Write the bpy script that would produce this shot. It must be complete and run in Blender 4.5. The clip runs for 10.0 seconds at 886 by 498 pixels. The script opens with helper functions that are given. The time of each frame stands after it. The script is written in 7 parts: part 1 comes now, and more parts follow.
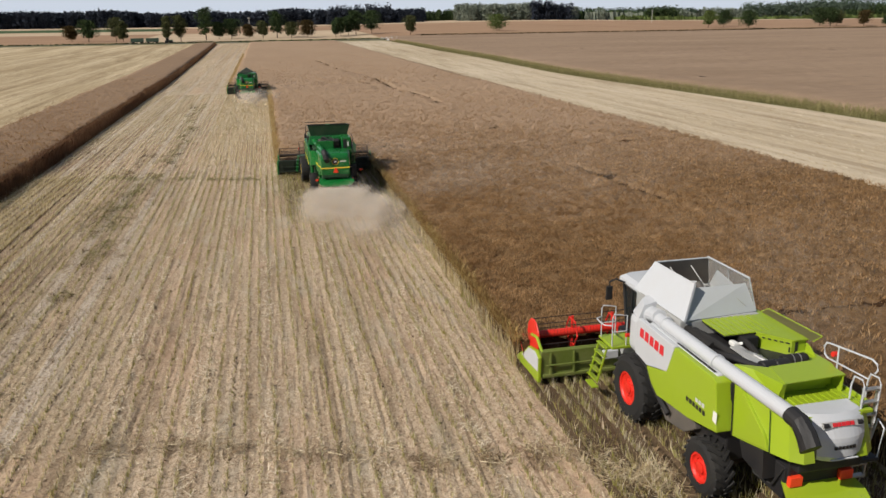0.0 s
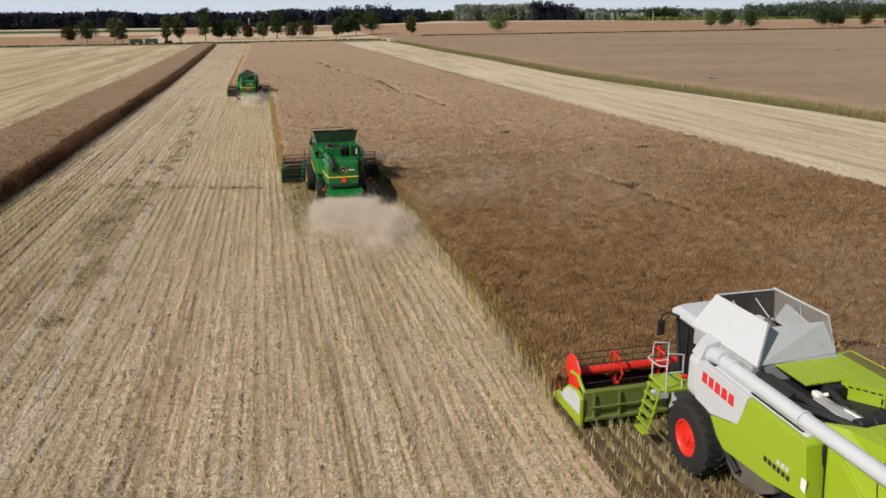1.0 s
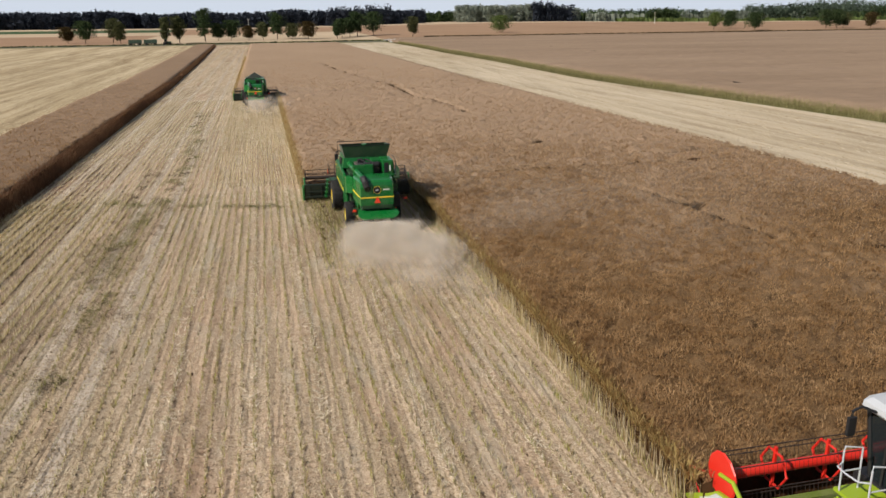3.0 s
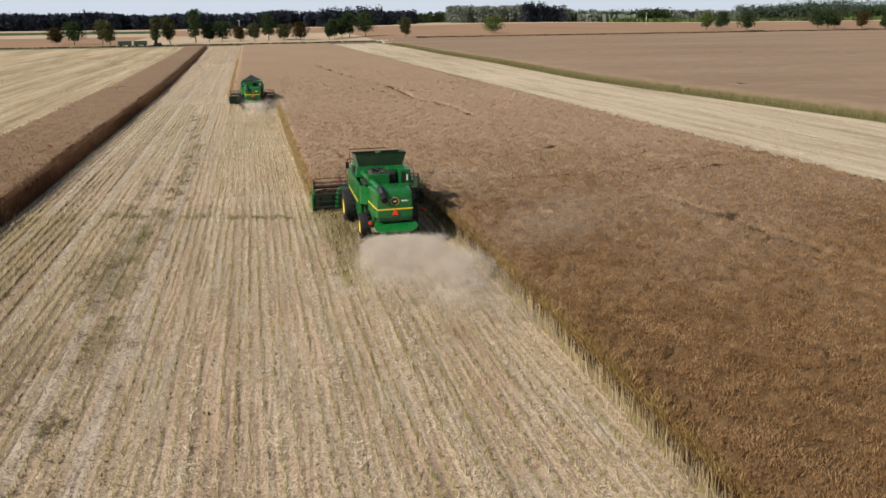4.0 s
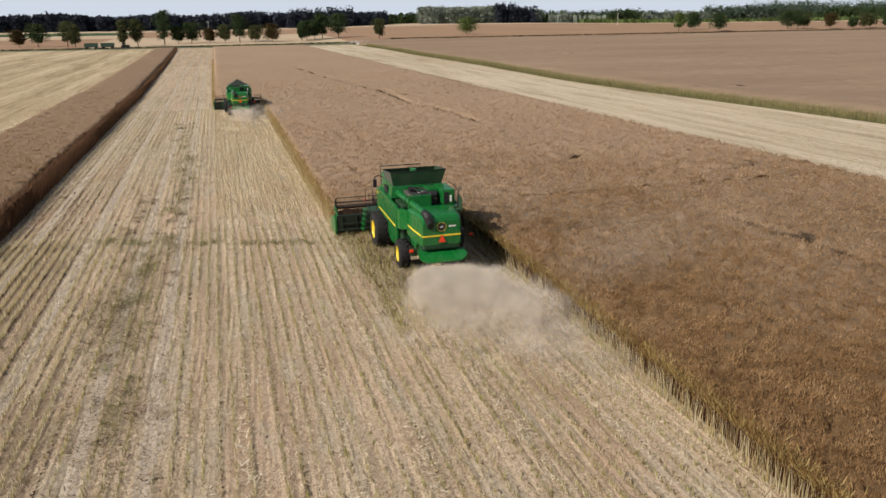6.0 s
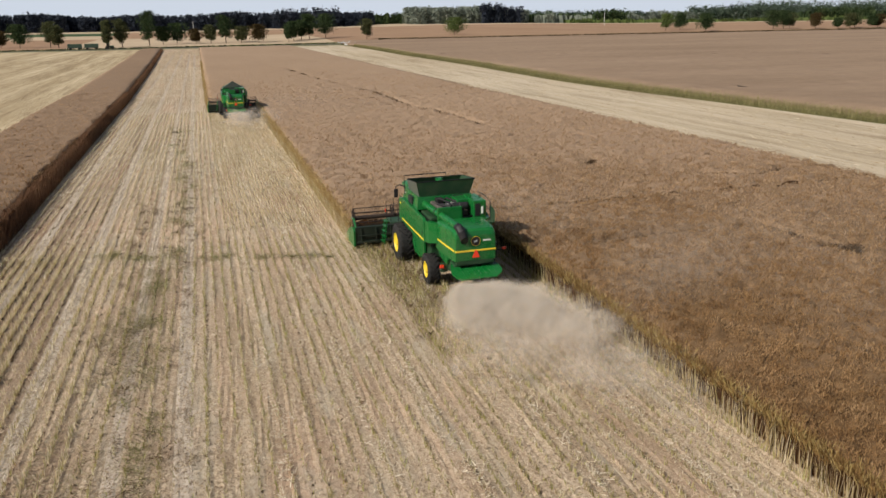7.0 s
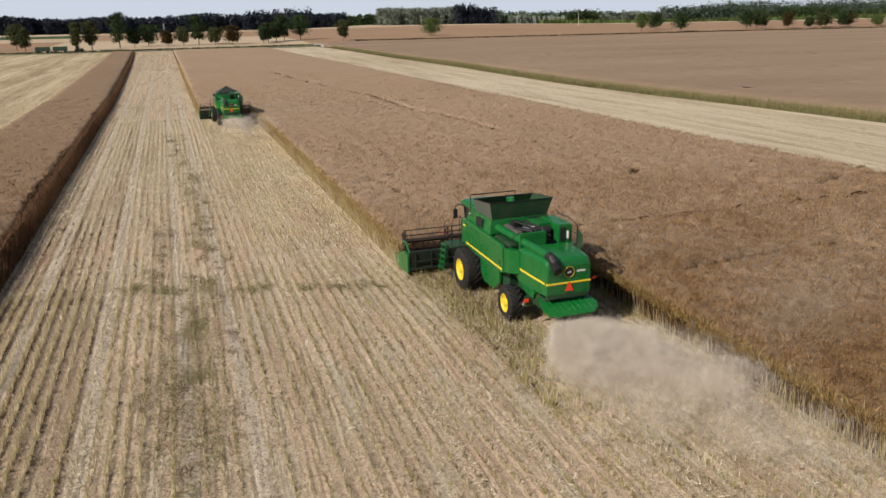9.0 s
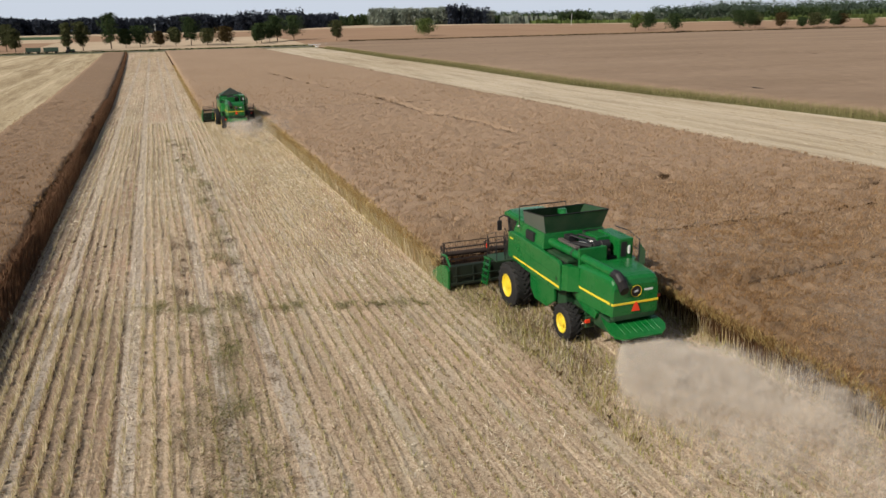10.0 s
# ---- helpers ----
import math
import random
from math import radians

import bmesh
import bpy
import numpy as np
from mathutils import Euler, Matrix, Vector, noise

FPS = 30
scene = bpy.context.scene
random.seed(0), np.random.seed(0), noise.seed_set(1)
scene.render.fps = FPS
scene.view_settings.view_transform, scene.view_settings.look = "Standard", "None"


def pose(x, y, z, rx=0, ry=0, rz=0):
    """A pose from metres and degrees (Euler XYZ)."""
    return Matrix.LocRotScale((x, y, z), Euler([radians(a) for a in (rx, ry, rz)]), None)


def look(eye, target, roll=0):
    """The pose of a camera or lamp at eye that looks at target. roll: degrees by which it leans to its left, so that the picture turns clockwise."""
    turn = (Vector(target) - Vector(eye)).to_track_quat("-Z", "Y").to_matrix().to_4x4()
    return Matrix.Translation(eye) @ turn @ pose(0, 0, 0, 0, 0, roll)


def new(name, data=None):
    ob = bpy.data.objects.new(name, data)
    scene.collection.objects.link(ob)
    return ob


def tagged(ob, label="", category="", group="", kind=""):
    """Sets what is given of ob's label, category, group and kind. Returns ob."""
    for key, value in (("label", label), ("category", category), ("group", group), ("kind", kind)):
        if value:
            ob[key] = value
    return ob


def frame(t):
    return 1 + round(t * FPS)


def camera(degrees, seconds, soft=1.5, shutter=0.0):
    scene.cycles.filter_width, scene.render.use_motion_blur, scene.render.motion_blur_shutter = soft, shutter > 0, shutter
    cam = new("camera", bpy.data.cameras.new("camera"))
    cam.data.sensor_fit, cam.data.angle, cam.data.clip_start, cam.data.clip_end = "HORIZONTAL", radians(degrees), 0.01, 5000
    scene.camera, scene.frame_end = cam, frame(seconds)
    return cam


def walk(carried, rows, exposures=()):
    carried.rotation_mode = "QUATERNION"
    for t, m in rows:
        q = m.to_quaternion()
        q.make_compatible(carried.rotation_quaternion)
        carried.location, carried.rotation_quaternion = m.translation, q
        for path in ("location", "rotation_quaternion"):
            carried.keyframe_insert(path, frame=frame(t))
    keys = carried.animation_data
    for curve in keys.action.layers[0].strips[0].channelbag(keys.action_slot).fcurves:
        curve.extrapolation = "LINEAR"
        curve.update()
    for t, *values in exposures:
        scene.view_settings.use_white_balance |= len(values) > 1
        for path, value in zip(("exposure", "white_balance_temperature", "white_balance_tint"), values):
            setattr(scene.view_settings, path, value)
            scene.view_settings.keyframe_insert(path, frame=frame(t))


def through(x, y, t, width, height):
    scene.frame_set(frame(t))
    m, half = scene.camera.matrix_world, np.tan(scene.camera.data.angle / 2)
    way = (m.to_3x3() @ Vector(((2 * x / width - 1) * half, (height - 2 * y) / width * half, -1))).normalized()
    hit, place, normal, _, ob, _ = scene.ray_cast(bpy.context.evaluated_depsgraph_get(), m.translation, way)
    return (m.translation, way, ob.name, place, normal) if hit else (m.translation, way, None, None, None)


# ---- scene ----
EXPOSURES = ((0.0, -0.04), (1.2, 0.0), (2.5, 0.04), (5.0, 0.03), (7.5, -0.02), (10.0, -0.05))
# camera: seconds, place, yaw, pitch, roll
cam = camera(60.27, 10.0, 1.5)
ROWS = [
    (0.0, 0.000, -0.000, 10.970, -12.715, -16.843, -0.705),
    (0.5, -0.085, 1.364, 10.970, -12.728, -16.824, -0.714),
    (1.0, -0.260, 2.716, 11.004, -12.765, -16.809, -0.693),
    (1.5, -0.486, 4.118, 11.017, -12.780, -16.790, -0.681),
    (2.0, -0.808, 5.453, 11.050, -12.791, -16.772, -0.669),
    (2.5, -1.187, 6.813, 11.068, -12.817, -16.767, -0.644),
    (4.0, -2.554, 10.967, 11.079, -13.647, -16.710, -0.697),
    (4.5, -3.095, 12.337, 11.074, -14.194, -16.679, -0.750),
    (5.0, -3.703, 13.706, 11.108, -14.793, -16.682, -0.754),
    (5.5, -4.324, 15.041, 11.130, -15.364, -16.678, -0.772),
    (7.0, -6.243, 19.083, 11.176, -17.044, -16.669, -0.820),
    (7.5, -6.861, 20.531, 11.164, -17.560, -16.654, -0.910),
    (8.0, -7.503, 21.908, 11.154, -18.088, -16.628, -0.981),
    (8.5, -8.190, 23.191, 11.172, -18.627, -16.639, -1.000),
    (9.0, -8.921, 24.452, 11.183, -19.169, -16.634, -1.022),
    (9.5, -9.612, 25.757, 11.211, -19.695, -16.624, -1.036),
    (10.0, -10.292, 27.175, 11.208, -19.853, -16.629, -1.073),
]
walk(cam, [(t, pose(x, y, z, 90 + pitch, 0, yaw) @ pose(0, 0, 0, 0, 0, roll)) for t, x, y, z, yaw, pitch, roll in ROWS], EXPOSURES)

# daylight: sun low from the west, a little behind the machines
SUN_UP, SUN_FROM = 38.5, (-1.0, -0.36)
world = bpy.data.worlds.new("sky")
scene.world = world
world.use_nodes = True
wn = world.node_tree.nodes
sky = wn.new("ShaderNodeTexSky")
sky.sky_type, sky.sun_disc = "NISHITA", False
sky.sun_elevation = radians(SUN_UP)
sky.sun_rotation = math.atan2(SUN_FROM[0], SUN_FROM[1])
sky.dust_density, sky.air_density, sky.ozone_density = 0.2, 1.0, 1.0
haze = wn.new("ShaderNodeMix")
haze.data_type = "RGBA"
haze.inputs["Factor"].default_value = 0.35
haze.inputs["B"].default_value = (5.8, 6.5, 7.9, 1)
world.node_tree.links.new(sky.outputs[0], haze.inputs["A"])
world.node_tree.links.new(haze.outputs["Result"], wn["Background"].inputs[0])
wn["Background"].inputs[1].default_value = 0.047
sun_data = bpy.data.lights.new("sun", "SUN")
sun_data.energy, sun_data.angle, sun_data.color = 5.0, radians(0.6), (1.0, 0.925, 0.825)
sun = new("sun", sun_data)
flat_len = math.hypot(*SUN_FROM)
sun_way = Vector((SUN_FROM[0] / flat_len * math.cos(radians(SUN_UP)), SUN_FROM[1] / flat_len * math.cos(radians(SUN_UP)), math.sin(radians(SUN_UP))))
sun.matrix_world = look(sun_way * 200, (0, 0, 0))
scene.cycles.transparent_max_bounces = 96

# ---- materials ----
def nodes_of(name):
    m = bpy.data.materials.new(name)
    m.use_nodes = True
    t = m.node_tree
    return m, t, t.nodes["Principled BSDF"]


def ramp(t, fac, stops):
    r = t.nodes.new("ShaderNodeValToRGB")
    els = r.color_ramp.elements
    while len(els) < len(stops):
        els.new(0.5)
    for e, (p, c) in zip(els, stops):
        e.position, e.color = p, (*c, 1)
    t.links.new(fac, r.inputs[0])
    return r.outputs[0]


def noise_of(t, scale, detail=4.0, stretch=(1, 1, 1), rough=0.6, local=False):
    if local:
        src = t.nodes.new("ShaderNodeTexCoord").outputs["Object"]
    else:
        src = t.nodes.new("ShaderNodeNewGeometry").outputs["Position"]
    mp = t.nodes.new("ShaderNodeMapping")
    mp.inputs["Scale"].default_value = stretch
    t.links.new(src, mp.inputs[0])
    n = t.nodes.new("ShaderNodeTexNoise")
    n.inputs["Scale"].default_value, n.inputs["Detail"].default_value = scale, detail
    n.inputs["Roughness"].default_value = rough
    t.links.new(mp.outputs[0], n.inputs["Vector"])
    return n.outputs["Fac"]


def mix(t, fac, a, b, mode="MIX"):
    m = t.nodes.new("ShaderNodeMix")
    m.data_type, m.blend_type = "RGBA", mode
    for sock, v in ((m.inputs["Factor"], fac), (m.inputs["A"], a), (m.inputs["B"], b)):
        if isinstance(v, (int, float)):
            sock.default_value = v
        elif isinstance(v, tuple):
            sock.default_value = (*v, 1)
        else:
            t.links.new(v, sock)
    return m.outputs["Result"]


def bumped(t, p, height, strength, distance):
    b = t.nodes.new("ShaderNodeBump")
    b.inputs["Strength"].default_value, b.inputs["Distance"].default_value = strength, distance
    t.links.new(height, b.inputs["Height"])
    t.links.new(b.outputs[0], p.inputs["Normal"])


def paint(name, colour, rough=0.35, metal=0.0, dust=0.25, coat=0.0):
    """Sheet metal or plastic with a film of field dust and small unevenness."""
    m, t, p = nodes_of(name)
    d = noise_of(t, 1.7, 6, local=True)
    g = noise_of(t, 40.0, 3, local=True)
    worn = mix(t, 0.5, d, g)
    fac = ramp(t, worn, ((0.42, (0, 0, 0)), (0.72, (dust, dust, dust))))
    t.links.new(mix(t, fac, colour, (0.36, 0.29, 0.20)), p.inputs["Base Color"])
    t.links.new(ramp(t, worn, ((0.35, (rough,) * 3), (0.7, (min(1, rough + 0.18),) * 3))), p.inputs["Roughness"])
    p.inputs["Metallic"].default_value = metal
    p.inputs["Coat Weight"].default_value = coat
    return m


def field(name, stops, scale, stretch, fine, big=0.05, big_mix=0.5, bump=0.0, tint=(0.2, 0.2, 0.06), tint_amt=0.0, band=(1, 0.4, 1), clods=0.0, hues=(), rows_tone=0.0):
    """Soil, straw or canopy in one: a grain along the rows under wide stains."""
    m, t, p = nodes_of(name)
    a = noise_of(t, scale, 6, stretch)
    b = noise_of(t, fine, 4)
    c = noise_of(t, big, 3, band)
    ab = mix(t, 0.45, a, b)
    col = ramp(t, mix(t, big_mix * 0.5, ab, c), stops)
    if tint_amt:
        w = ramp(t, noise_of(t, 0.11, 4, (1, 0.25, 1)), ((0.5, (0, 0, 0)), (0.75, (tint_amt,) * 3)))
        col = mix(t, w, col, tint)
    if clods:
        # clod shadows painted in as dark specks, crumbs lighter
        w = ramp(t, noise_of(t, clods, 2, (1, 0.8, 1), 0.75), ((0.38, (0.56, 0.51, 0.46)), (0.46, (1, 1, 1)), (0.60, (1, 1, 1)), (0.70, (1.25, 1.25, 1.22))))
        col = mix(t, 1.0, col, w, "MULTIPLY")
    for hue, scale_h, stretch_h, lo, hi, amount in hues:
        w = ramp(t, noise_of(t, scale_h, 4, stretch_h), ((lo, (0, 0, 0)), (hi, (amount,) * 3)))
        col = mix(t, w, col, hue)
    if rows_tone:
        w = ramp(t, noise_of(t, rows_tone, 3, (1, 0.07, 1)), ((0.34, (0.76, 0.73, 0.70)), (0.48, (1, 1, 1)), (0.66, (1.08, 1.075, 1.07))))
        col = mix(t, 1.0, col, w, "MULTIPLY")
    t.links.new(col, p.inputs["Base Color"])
    p.inputs["Roughness"].default_value = 0.95
    p.inputs["Specular IOR Level"].default_value = 0.1
    if bump:
        bumped(t, p, ab, 0.8, bump)
    return m


def straws(name, stops, through=0.0, along=(1, 1, 1), part_of=0.45):
    """Stalks, leaves and pods: each island its own shade."""
    m, t, p = nodes_of(name)
    r = t.nodes.new("ShaderNodeNewGeometry").outputs["Random Per Island"]
    w = noise_of(t, 0.35, 3, along)
    col = ramp(t, mix(t, part_of, r, w), stops)
    t.links.new(col, p.inputs["Base Color"])
    p.inputs["Roughness"].default_value = 0.85
    p.inputs["Specular IOR Level"].default_value = 0.15
    if through:
        tr = t.nodes.new("ShaderNodeBsdfTranslucent")
        t.links.new(col, tr.inputs[0])
        ms = t.nodes.new("ShaderNodeMixShader")
        ms.inputs[0].default_value = through
        t.links.new(p.outputs[0], ms.inputs[1])
        t.links.new(tr.outputs[0], ms.inputs[2])
        t.links.new(ms.outputs[0], t.nodes["Material Output"].inputs[0])
    return m


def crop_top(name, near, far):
    """Crop from above in soft patches: browner near, paler far, as haze put into the colour."""
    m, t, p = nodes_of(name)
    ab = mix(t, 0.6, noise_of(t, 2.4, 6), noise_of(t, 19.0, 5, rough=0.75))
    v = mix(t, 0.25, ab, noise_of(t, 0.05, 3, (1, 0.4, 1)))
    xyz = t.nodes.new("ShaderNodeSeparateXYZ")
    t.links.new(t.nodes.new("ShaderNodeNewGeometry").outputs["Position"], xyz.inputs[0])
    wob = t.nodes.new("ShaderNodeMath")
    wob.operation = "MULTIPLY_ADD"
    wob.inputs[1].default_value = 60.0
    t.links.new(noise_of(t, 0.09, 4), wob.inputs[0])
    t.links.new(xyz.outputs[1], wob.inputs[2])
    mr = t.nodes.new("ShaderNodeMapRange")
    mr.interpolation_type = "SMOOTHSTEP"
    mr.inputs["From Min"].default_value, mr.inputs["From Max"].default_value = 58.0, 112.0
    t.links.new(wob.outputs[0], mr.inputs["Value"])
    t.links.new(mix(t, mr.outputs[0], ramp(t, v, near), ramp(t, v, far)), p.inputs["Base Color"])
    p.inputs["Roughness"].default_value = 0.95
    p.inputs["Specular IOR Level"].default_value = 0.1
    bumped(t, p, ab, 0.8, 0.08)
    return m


M = {}
M["soil"] = field("stubble_soil", ((0.38, (0.30, 0.217, 0.146)), (0.46, (0.435, 0.331, 0.234)), (0.53, (0.535, 0.423, 0.305)), (0.64, (0.67, 0.553, 0.42))), 9.0, (1, 0.5, 1), 30.0, big=0.6, big_mix=0.5, bump=0.05, tint=(0.28, 0.25, 0.13), tint_amt=0.5, band=(1, 0.04, 1), clods=16.0, hues=(((0.50, 0.335, 0.235), 0.33, (1, 0.3, 1), 0.5, 0.68, 0.6), ((0.44, 0.385, 0.30), 0.9, (1, 0.2, 1), 0.52, 0.68, 0.7), ((0.16, 0.105, 0.065), 1.3, (1, 0.35, 1), 0.60, 0.74, 0.65)), rows_tone=0.95)
M["soil_west"] = field("darker_stubble_soil", ((0.38, (0.24, 0.17, 0.115)), (0.46, (0.35, 0.262, 0.185)), (0.53, (0.445, 0.345, 0.25)), (0.64, (0.57, 0.46, 0.345))), 9.0, (1, 0.5, 1), 30.0, big=0.6, big_mix=0.5, bump=0.05, band=(1, 0.04, 1), clods=16.0, hues=(((0.38, 0.24, 0.165), 0.33, (1, 0.3, 1), 0.5, 0.68, 0.6), ((0.13, 0.082, 0.05), 1.1, (1, 0.3, 1), 0.56, 0.72, 0.7)), rows_tone=0.95)
M["soil_track"] = field("rolled_track_soil", ((0.38, (0.36, 0.29, 0.225)), (0.5, (0.46, 0.385, 0.305)), (0.64, (0.56, 0.485, 0.40))), 3.0, (1, 0.25, 1), 24.0, big=0.6, bump=0.012, band=(1, 0.2, 1), clods=9.0)
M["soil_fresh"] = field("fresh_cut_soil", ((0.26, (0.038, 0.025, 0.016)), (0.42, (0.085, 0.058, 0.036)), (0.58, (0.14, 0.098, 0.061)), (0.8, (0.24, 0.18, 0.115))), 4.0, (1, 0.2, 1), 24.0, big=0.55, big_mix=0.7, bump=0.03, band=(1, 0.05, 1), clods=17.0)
M["soil_left"] = field("pale_stubble_soil", ((0.36, (0.24, 0.175, 0.10)), (0.47, (0.40, 0.315, 0.195)), (0.62, (0.60, 0.50, 0.34))), 1.3, (1, 0.03, 1), 7.0, bump=0.03, big=0.22, big_mix=0.9, band=(1, 0.03, 1), rows_tone=0.55)
M["soil_band"] = field("straw_band_soil", ((0.36, (0.33, 0.257, 0.170)), (0.46, (0.46, 0.378, 0.266)), (0.6, (0.57, 0.485, 0.365))), 1.2, (1, 0.05, 1), 9.0, bump=0.03, big=0.2, big_mix=0.8, band=(1, 0.05, 1), rows_tone=0.5)
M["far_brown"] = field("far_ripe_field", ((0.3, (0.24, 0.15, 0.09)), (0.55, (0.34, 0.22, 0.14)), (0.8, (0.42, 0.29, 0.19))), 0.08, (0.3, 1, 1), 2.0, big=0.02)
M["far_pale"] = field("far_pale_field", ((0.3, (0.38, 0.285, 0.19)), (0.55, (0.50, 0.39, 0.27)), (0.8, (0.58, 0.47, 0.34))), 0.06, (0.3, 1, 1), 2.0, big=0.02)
M["far_green"] = field("far_green_field", ((0.3, (0.035, 0.065, 0.03)), (0.7, (0.075, 0.115, 0.05))), 0.3, (1, 1, 1), 2.0)
M["verge"] = field("grass_verge", ((0.3, (0.07, 0.08, 0.03)), (0.55, (0.17, 0.16, 0.07)), (0.8, (0.30, 0.25, 0.13))), 1.2, (1, 1, 1), 7.0, bump=0.05)
M["asphalt"] = field("road_asphalt", ((0.3, (0.10, 0.10, 0.10)), (0.7, (0.19, 0.18, 0.17))), 2.0, (1, 1, 1), 30.0)
# far crop colours: distance haze put in as paler, greyer stops
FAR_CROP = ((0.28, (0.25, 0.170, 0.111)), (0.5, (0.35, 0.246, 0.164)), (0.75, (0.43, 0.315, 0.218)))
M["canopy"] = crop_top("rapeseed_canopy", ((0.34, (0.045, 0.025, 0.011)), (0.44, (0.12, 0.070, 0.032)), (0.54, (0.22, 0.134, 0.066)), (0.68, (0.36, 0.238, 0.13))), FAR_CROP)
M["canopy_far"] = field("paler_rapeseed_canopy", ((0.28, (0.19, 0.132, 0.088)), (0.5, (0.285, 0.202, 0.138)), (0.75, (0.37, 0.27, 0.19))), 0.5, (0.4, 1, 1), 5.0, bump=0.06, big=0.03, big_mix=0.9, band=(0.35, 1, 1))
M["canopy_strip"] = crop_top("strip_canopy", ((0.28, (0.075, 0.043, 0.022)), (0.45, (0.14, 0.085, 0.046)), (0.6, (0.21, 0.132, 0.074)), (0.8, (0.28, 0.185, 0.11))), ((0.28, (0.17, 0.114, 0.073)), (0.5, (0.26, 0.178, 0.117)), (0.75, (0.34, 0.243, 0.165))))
# crop sides: shade between the stems put into a very dark brown
M["canopy_side"] = field("rapeseed_side_shade", ((0.3, (0.028, 0.013, 0.006)), (0.6, (0.062, 0.031, 0.013)), (0.8, (0.12, 0.064, 0.028))), 9.0, (1, 1, 0.12), 22.0, bump=0.08)
M["pods"] = straws("rapeseed_pods", ((0.26, (0.17, 0.090, 0.036)), (0.43, (0.295, 0.172, 0.075)), (0.57, (0.40, 0.252, 0.124)), (0.78, (0.52, 0.36, 0.205))), 0.35, (2.4, 2.4, 1), 0.74)
# pods further off: the haze over them put into a paler colour
M["pods_far"] = straws("hazed_far_pods", ((0.24, (0.265, 0.165, 0.090)), (0.42, (0.37, 0.248, 0.146)), (0.58, (0.47, 0.33, 0.202)), (0.80, (0.58, 0.43, 0.285))), 0.35, (2.4, 2.4, 1), 0.72)
M["strip_stalk"] = straws("brown_stalks", ((0.1, (0.09, 0.042, 0.024)), (0.5, (0.17, 0.088, 0.048)), (0.9, (0.30, 0.18, 0.10))), 0.15)
M["edge_head"] = straws("golden_pod_heads", ((0.1, (0.15, 0.08, 0.03)), (0.45, (0.31, 0.19, 0.075)), (0.6, (0.40, 0.30, 0.11)), (0.9, (0.54, 0.40, 0.21))), 0.3)
M["edge_gold"] = straws("pale_gold_heads", ((0.1, (0.30, 0.19, 0.075)), (0.45, (0.46, 0.31, 0.13)), (0.6, (0.55, 0.42, 0.19)), (0.9, (0.68, 0.53, 0.30))), 0.35)
M["edge_stalk"] = straws("rapeseed_stalks", ((0.1, (0.26, 0.165, 0.075)), (0.36, (0.44, 0.33, 0.18)), (0.52, (0.47, 0.40, 0.17)), (0.62, (0.60, 0.50, 0.33)), (0.9, (0.76, 0.68, 0.52))), 0.2)
M["stubble"] = straws("stubble_stalks", ((0.18, (0.17, 0.11, 0.05)), (0.33, (0.32, 0.26, 0.10)), (0.42, (0.34, 0.34, 0.085)), (0.50, (0.40, 0.38, 0.12)), (0.57, (0.52, 0.44, 0.27)), (0.72, (0.70, 0.62, 0.48))), 0.2, (4.0, 0.12, 1), 0.55)
M["chaff"] = straws("loose_straw", ((0.12, (0.20, 0.14, 0.08)), (0.35, (0.38, 0.28, 0.16)), (0.6, (0.56, 0.46, 0.30)), (0.9, (0.78, 0.70, 0.54))), 0.1, part_of=0.3)
M["weed"] = straws("green_weed", ((0.1, (0.10, 0.095, 0.035)), (0.5, (0.21, 0.195, 0.08)), (0.9, (0.40, 0.35, 0.19))), 0.2)
M["verge_stalk"] = straws("verge_stalks", ((0.1, (0.20, 0.18, 0.075)), (0.5, (0.30, 0.27, 0.12)), (0.9, (0.44, 0.37, 0.21))), 0.3)
# trodden stems, darkened to carry the shade of gaps
M["trail_dark"] = straws("trodden_stems_gap_shade", ((0.1, (0.035, 0.020, 0.010)), (0.5, (0.07, 0.042, 0.022)), (0.9, (0.15, 0.095, 0.05))), 0.0)
# dark straw, also the colour of shadow pieces along the rows
M["dark_straw"] = straws("rotten_straw_and_row_shade", ((0.1, (0.085, 0.055, 0.030)), (0.5, (0.18, 0.12, 0.07)), (0.9, (0.32, 0.23, 0.14))), 0.0)
M["dust"] = straws("chaff_dust", ((0.0, (0.80, 0.715, 0.61)), (1.0, (0.92, 0.85, 0.75))), 0.5)
M["dust_thin"] = straws("drifting_dust", ((0.0, (0.62, 0.52, 0.42)), (1.0, (0.74, 0.64, 0.53))), 0.5)
for key, cover in (("dust", 0.042), ("dust_thin", 0.035)):
    dt = M[key].node_tree
    veil, thin = dt.nodes.new("ShaderNodeBsdfTransparent"), dt.nodes.new("ShaderNodeMixShader")
    thin.inputs[0].default_value = cover
    dt.links.new(veil.outputs[0], thin.inputs[1])
    dt.links.new(dt.nodes["Material Output"].inputs[0].links[0].from_socket, thin.inputs[2])
    dt.links.new(thin.outputs[0], dt.nodes["Material Output"].inputs[0])
M["leaf"] = straws("tree_leaves", ((0.1, (0.018, 0.034, 0.014)), (0.5, (0.042, 0.068, 0.027)), (0.9, (0.088, 0.115, 0.045))), 0.25)
M["leaf_olive"] = straws("olive_leaves", ((0.1, (0.032, 0.042, 0.018)), (0.5, (0.075, 0.085, 0.036)), (0.9, (0.14, 0.14, 0.06))), 0.25)
M["leaf_rust"] = straws("rust_leaves", ((0.1, (0.035, 0.028, 0.012)), (0.5, (0.07, 0.05, 0.02)), (0.9, (0.12, 0.085, 0.032))), 0.3)
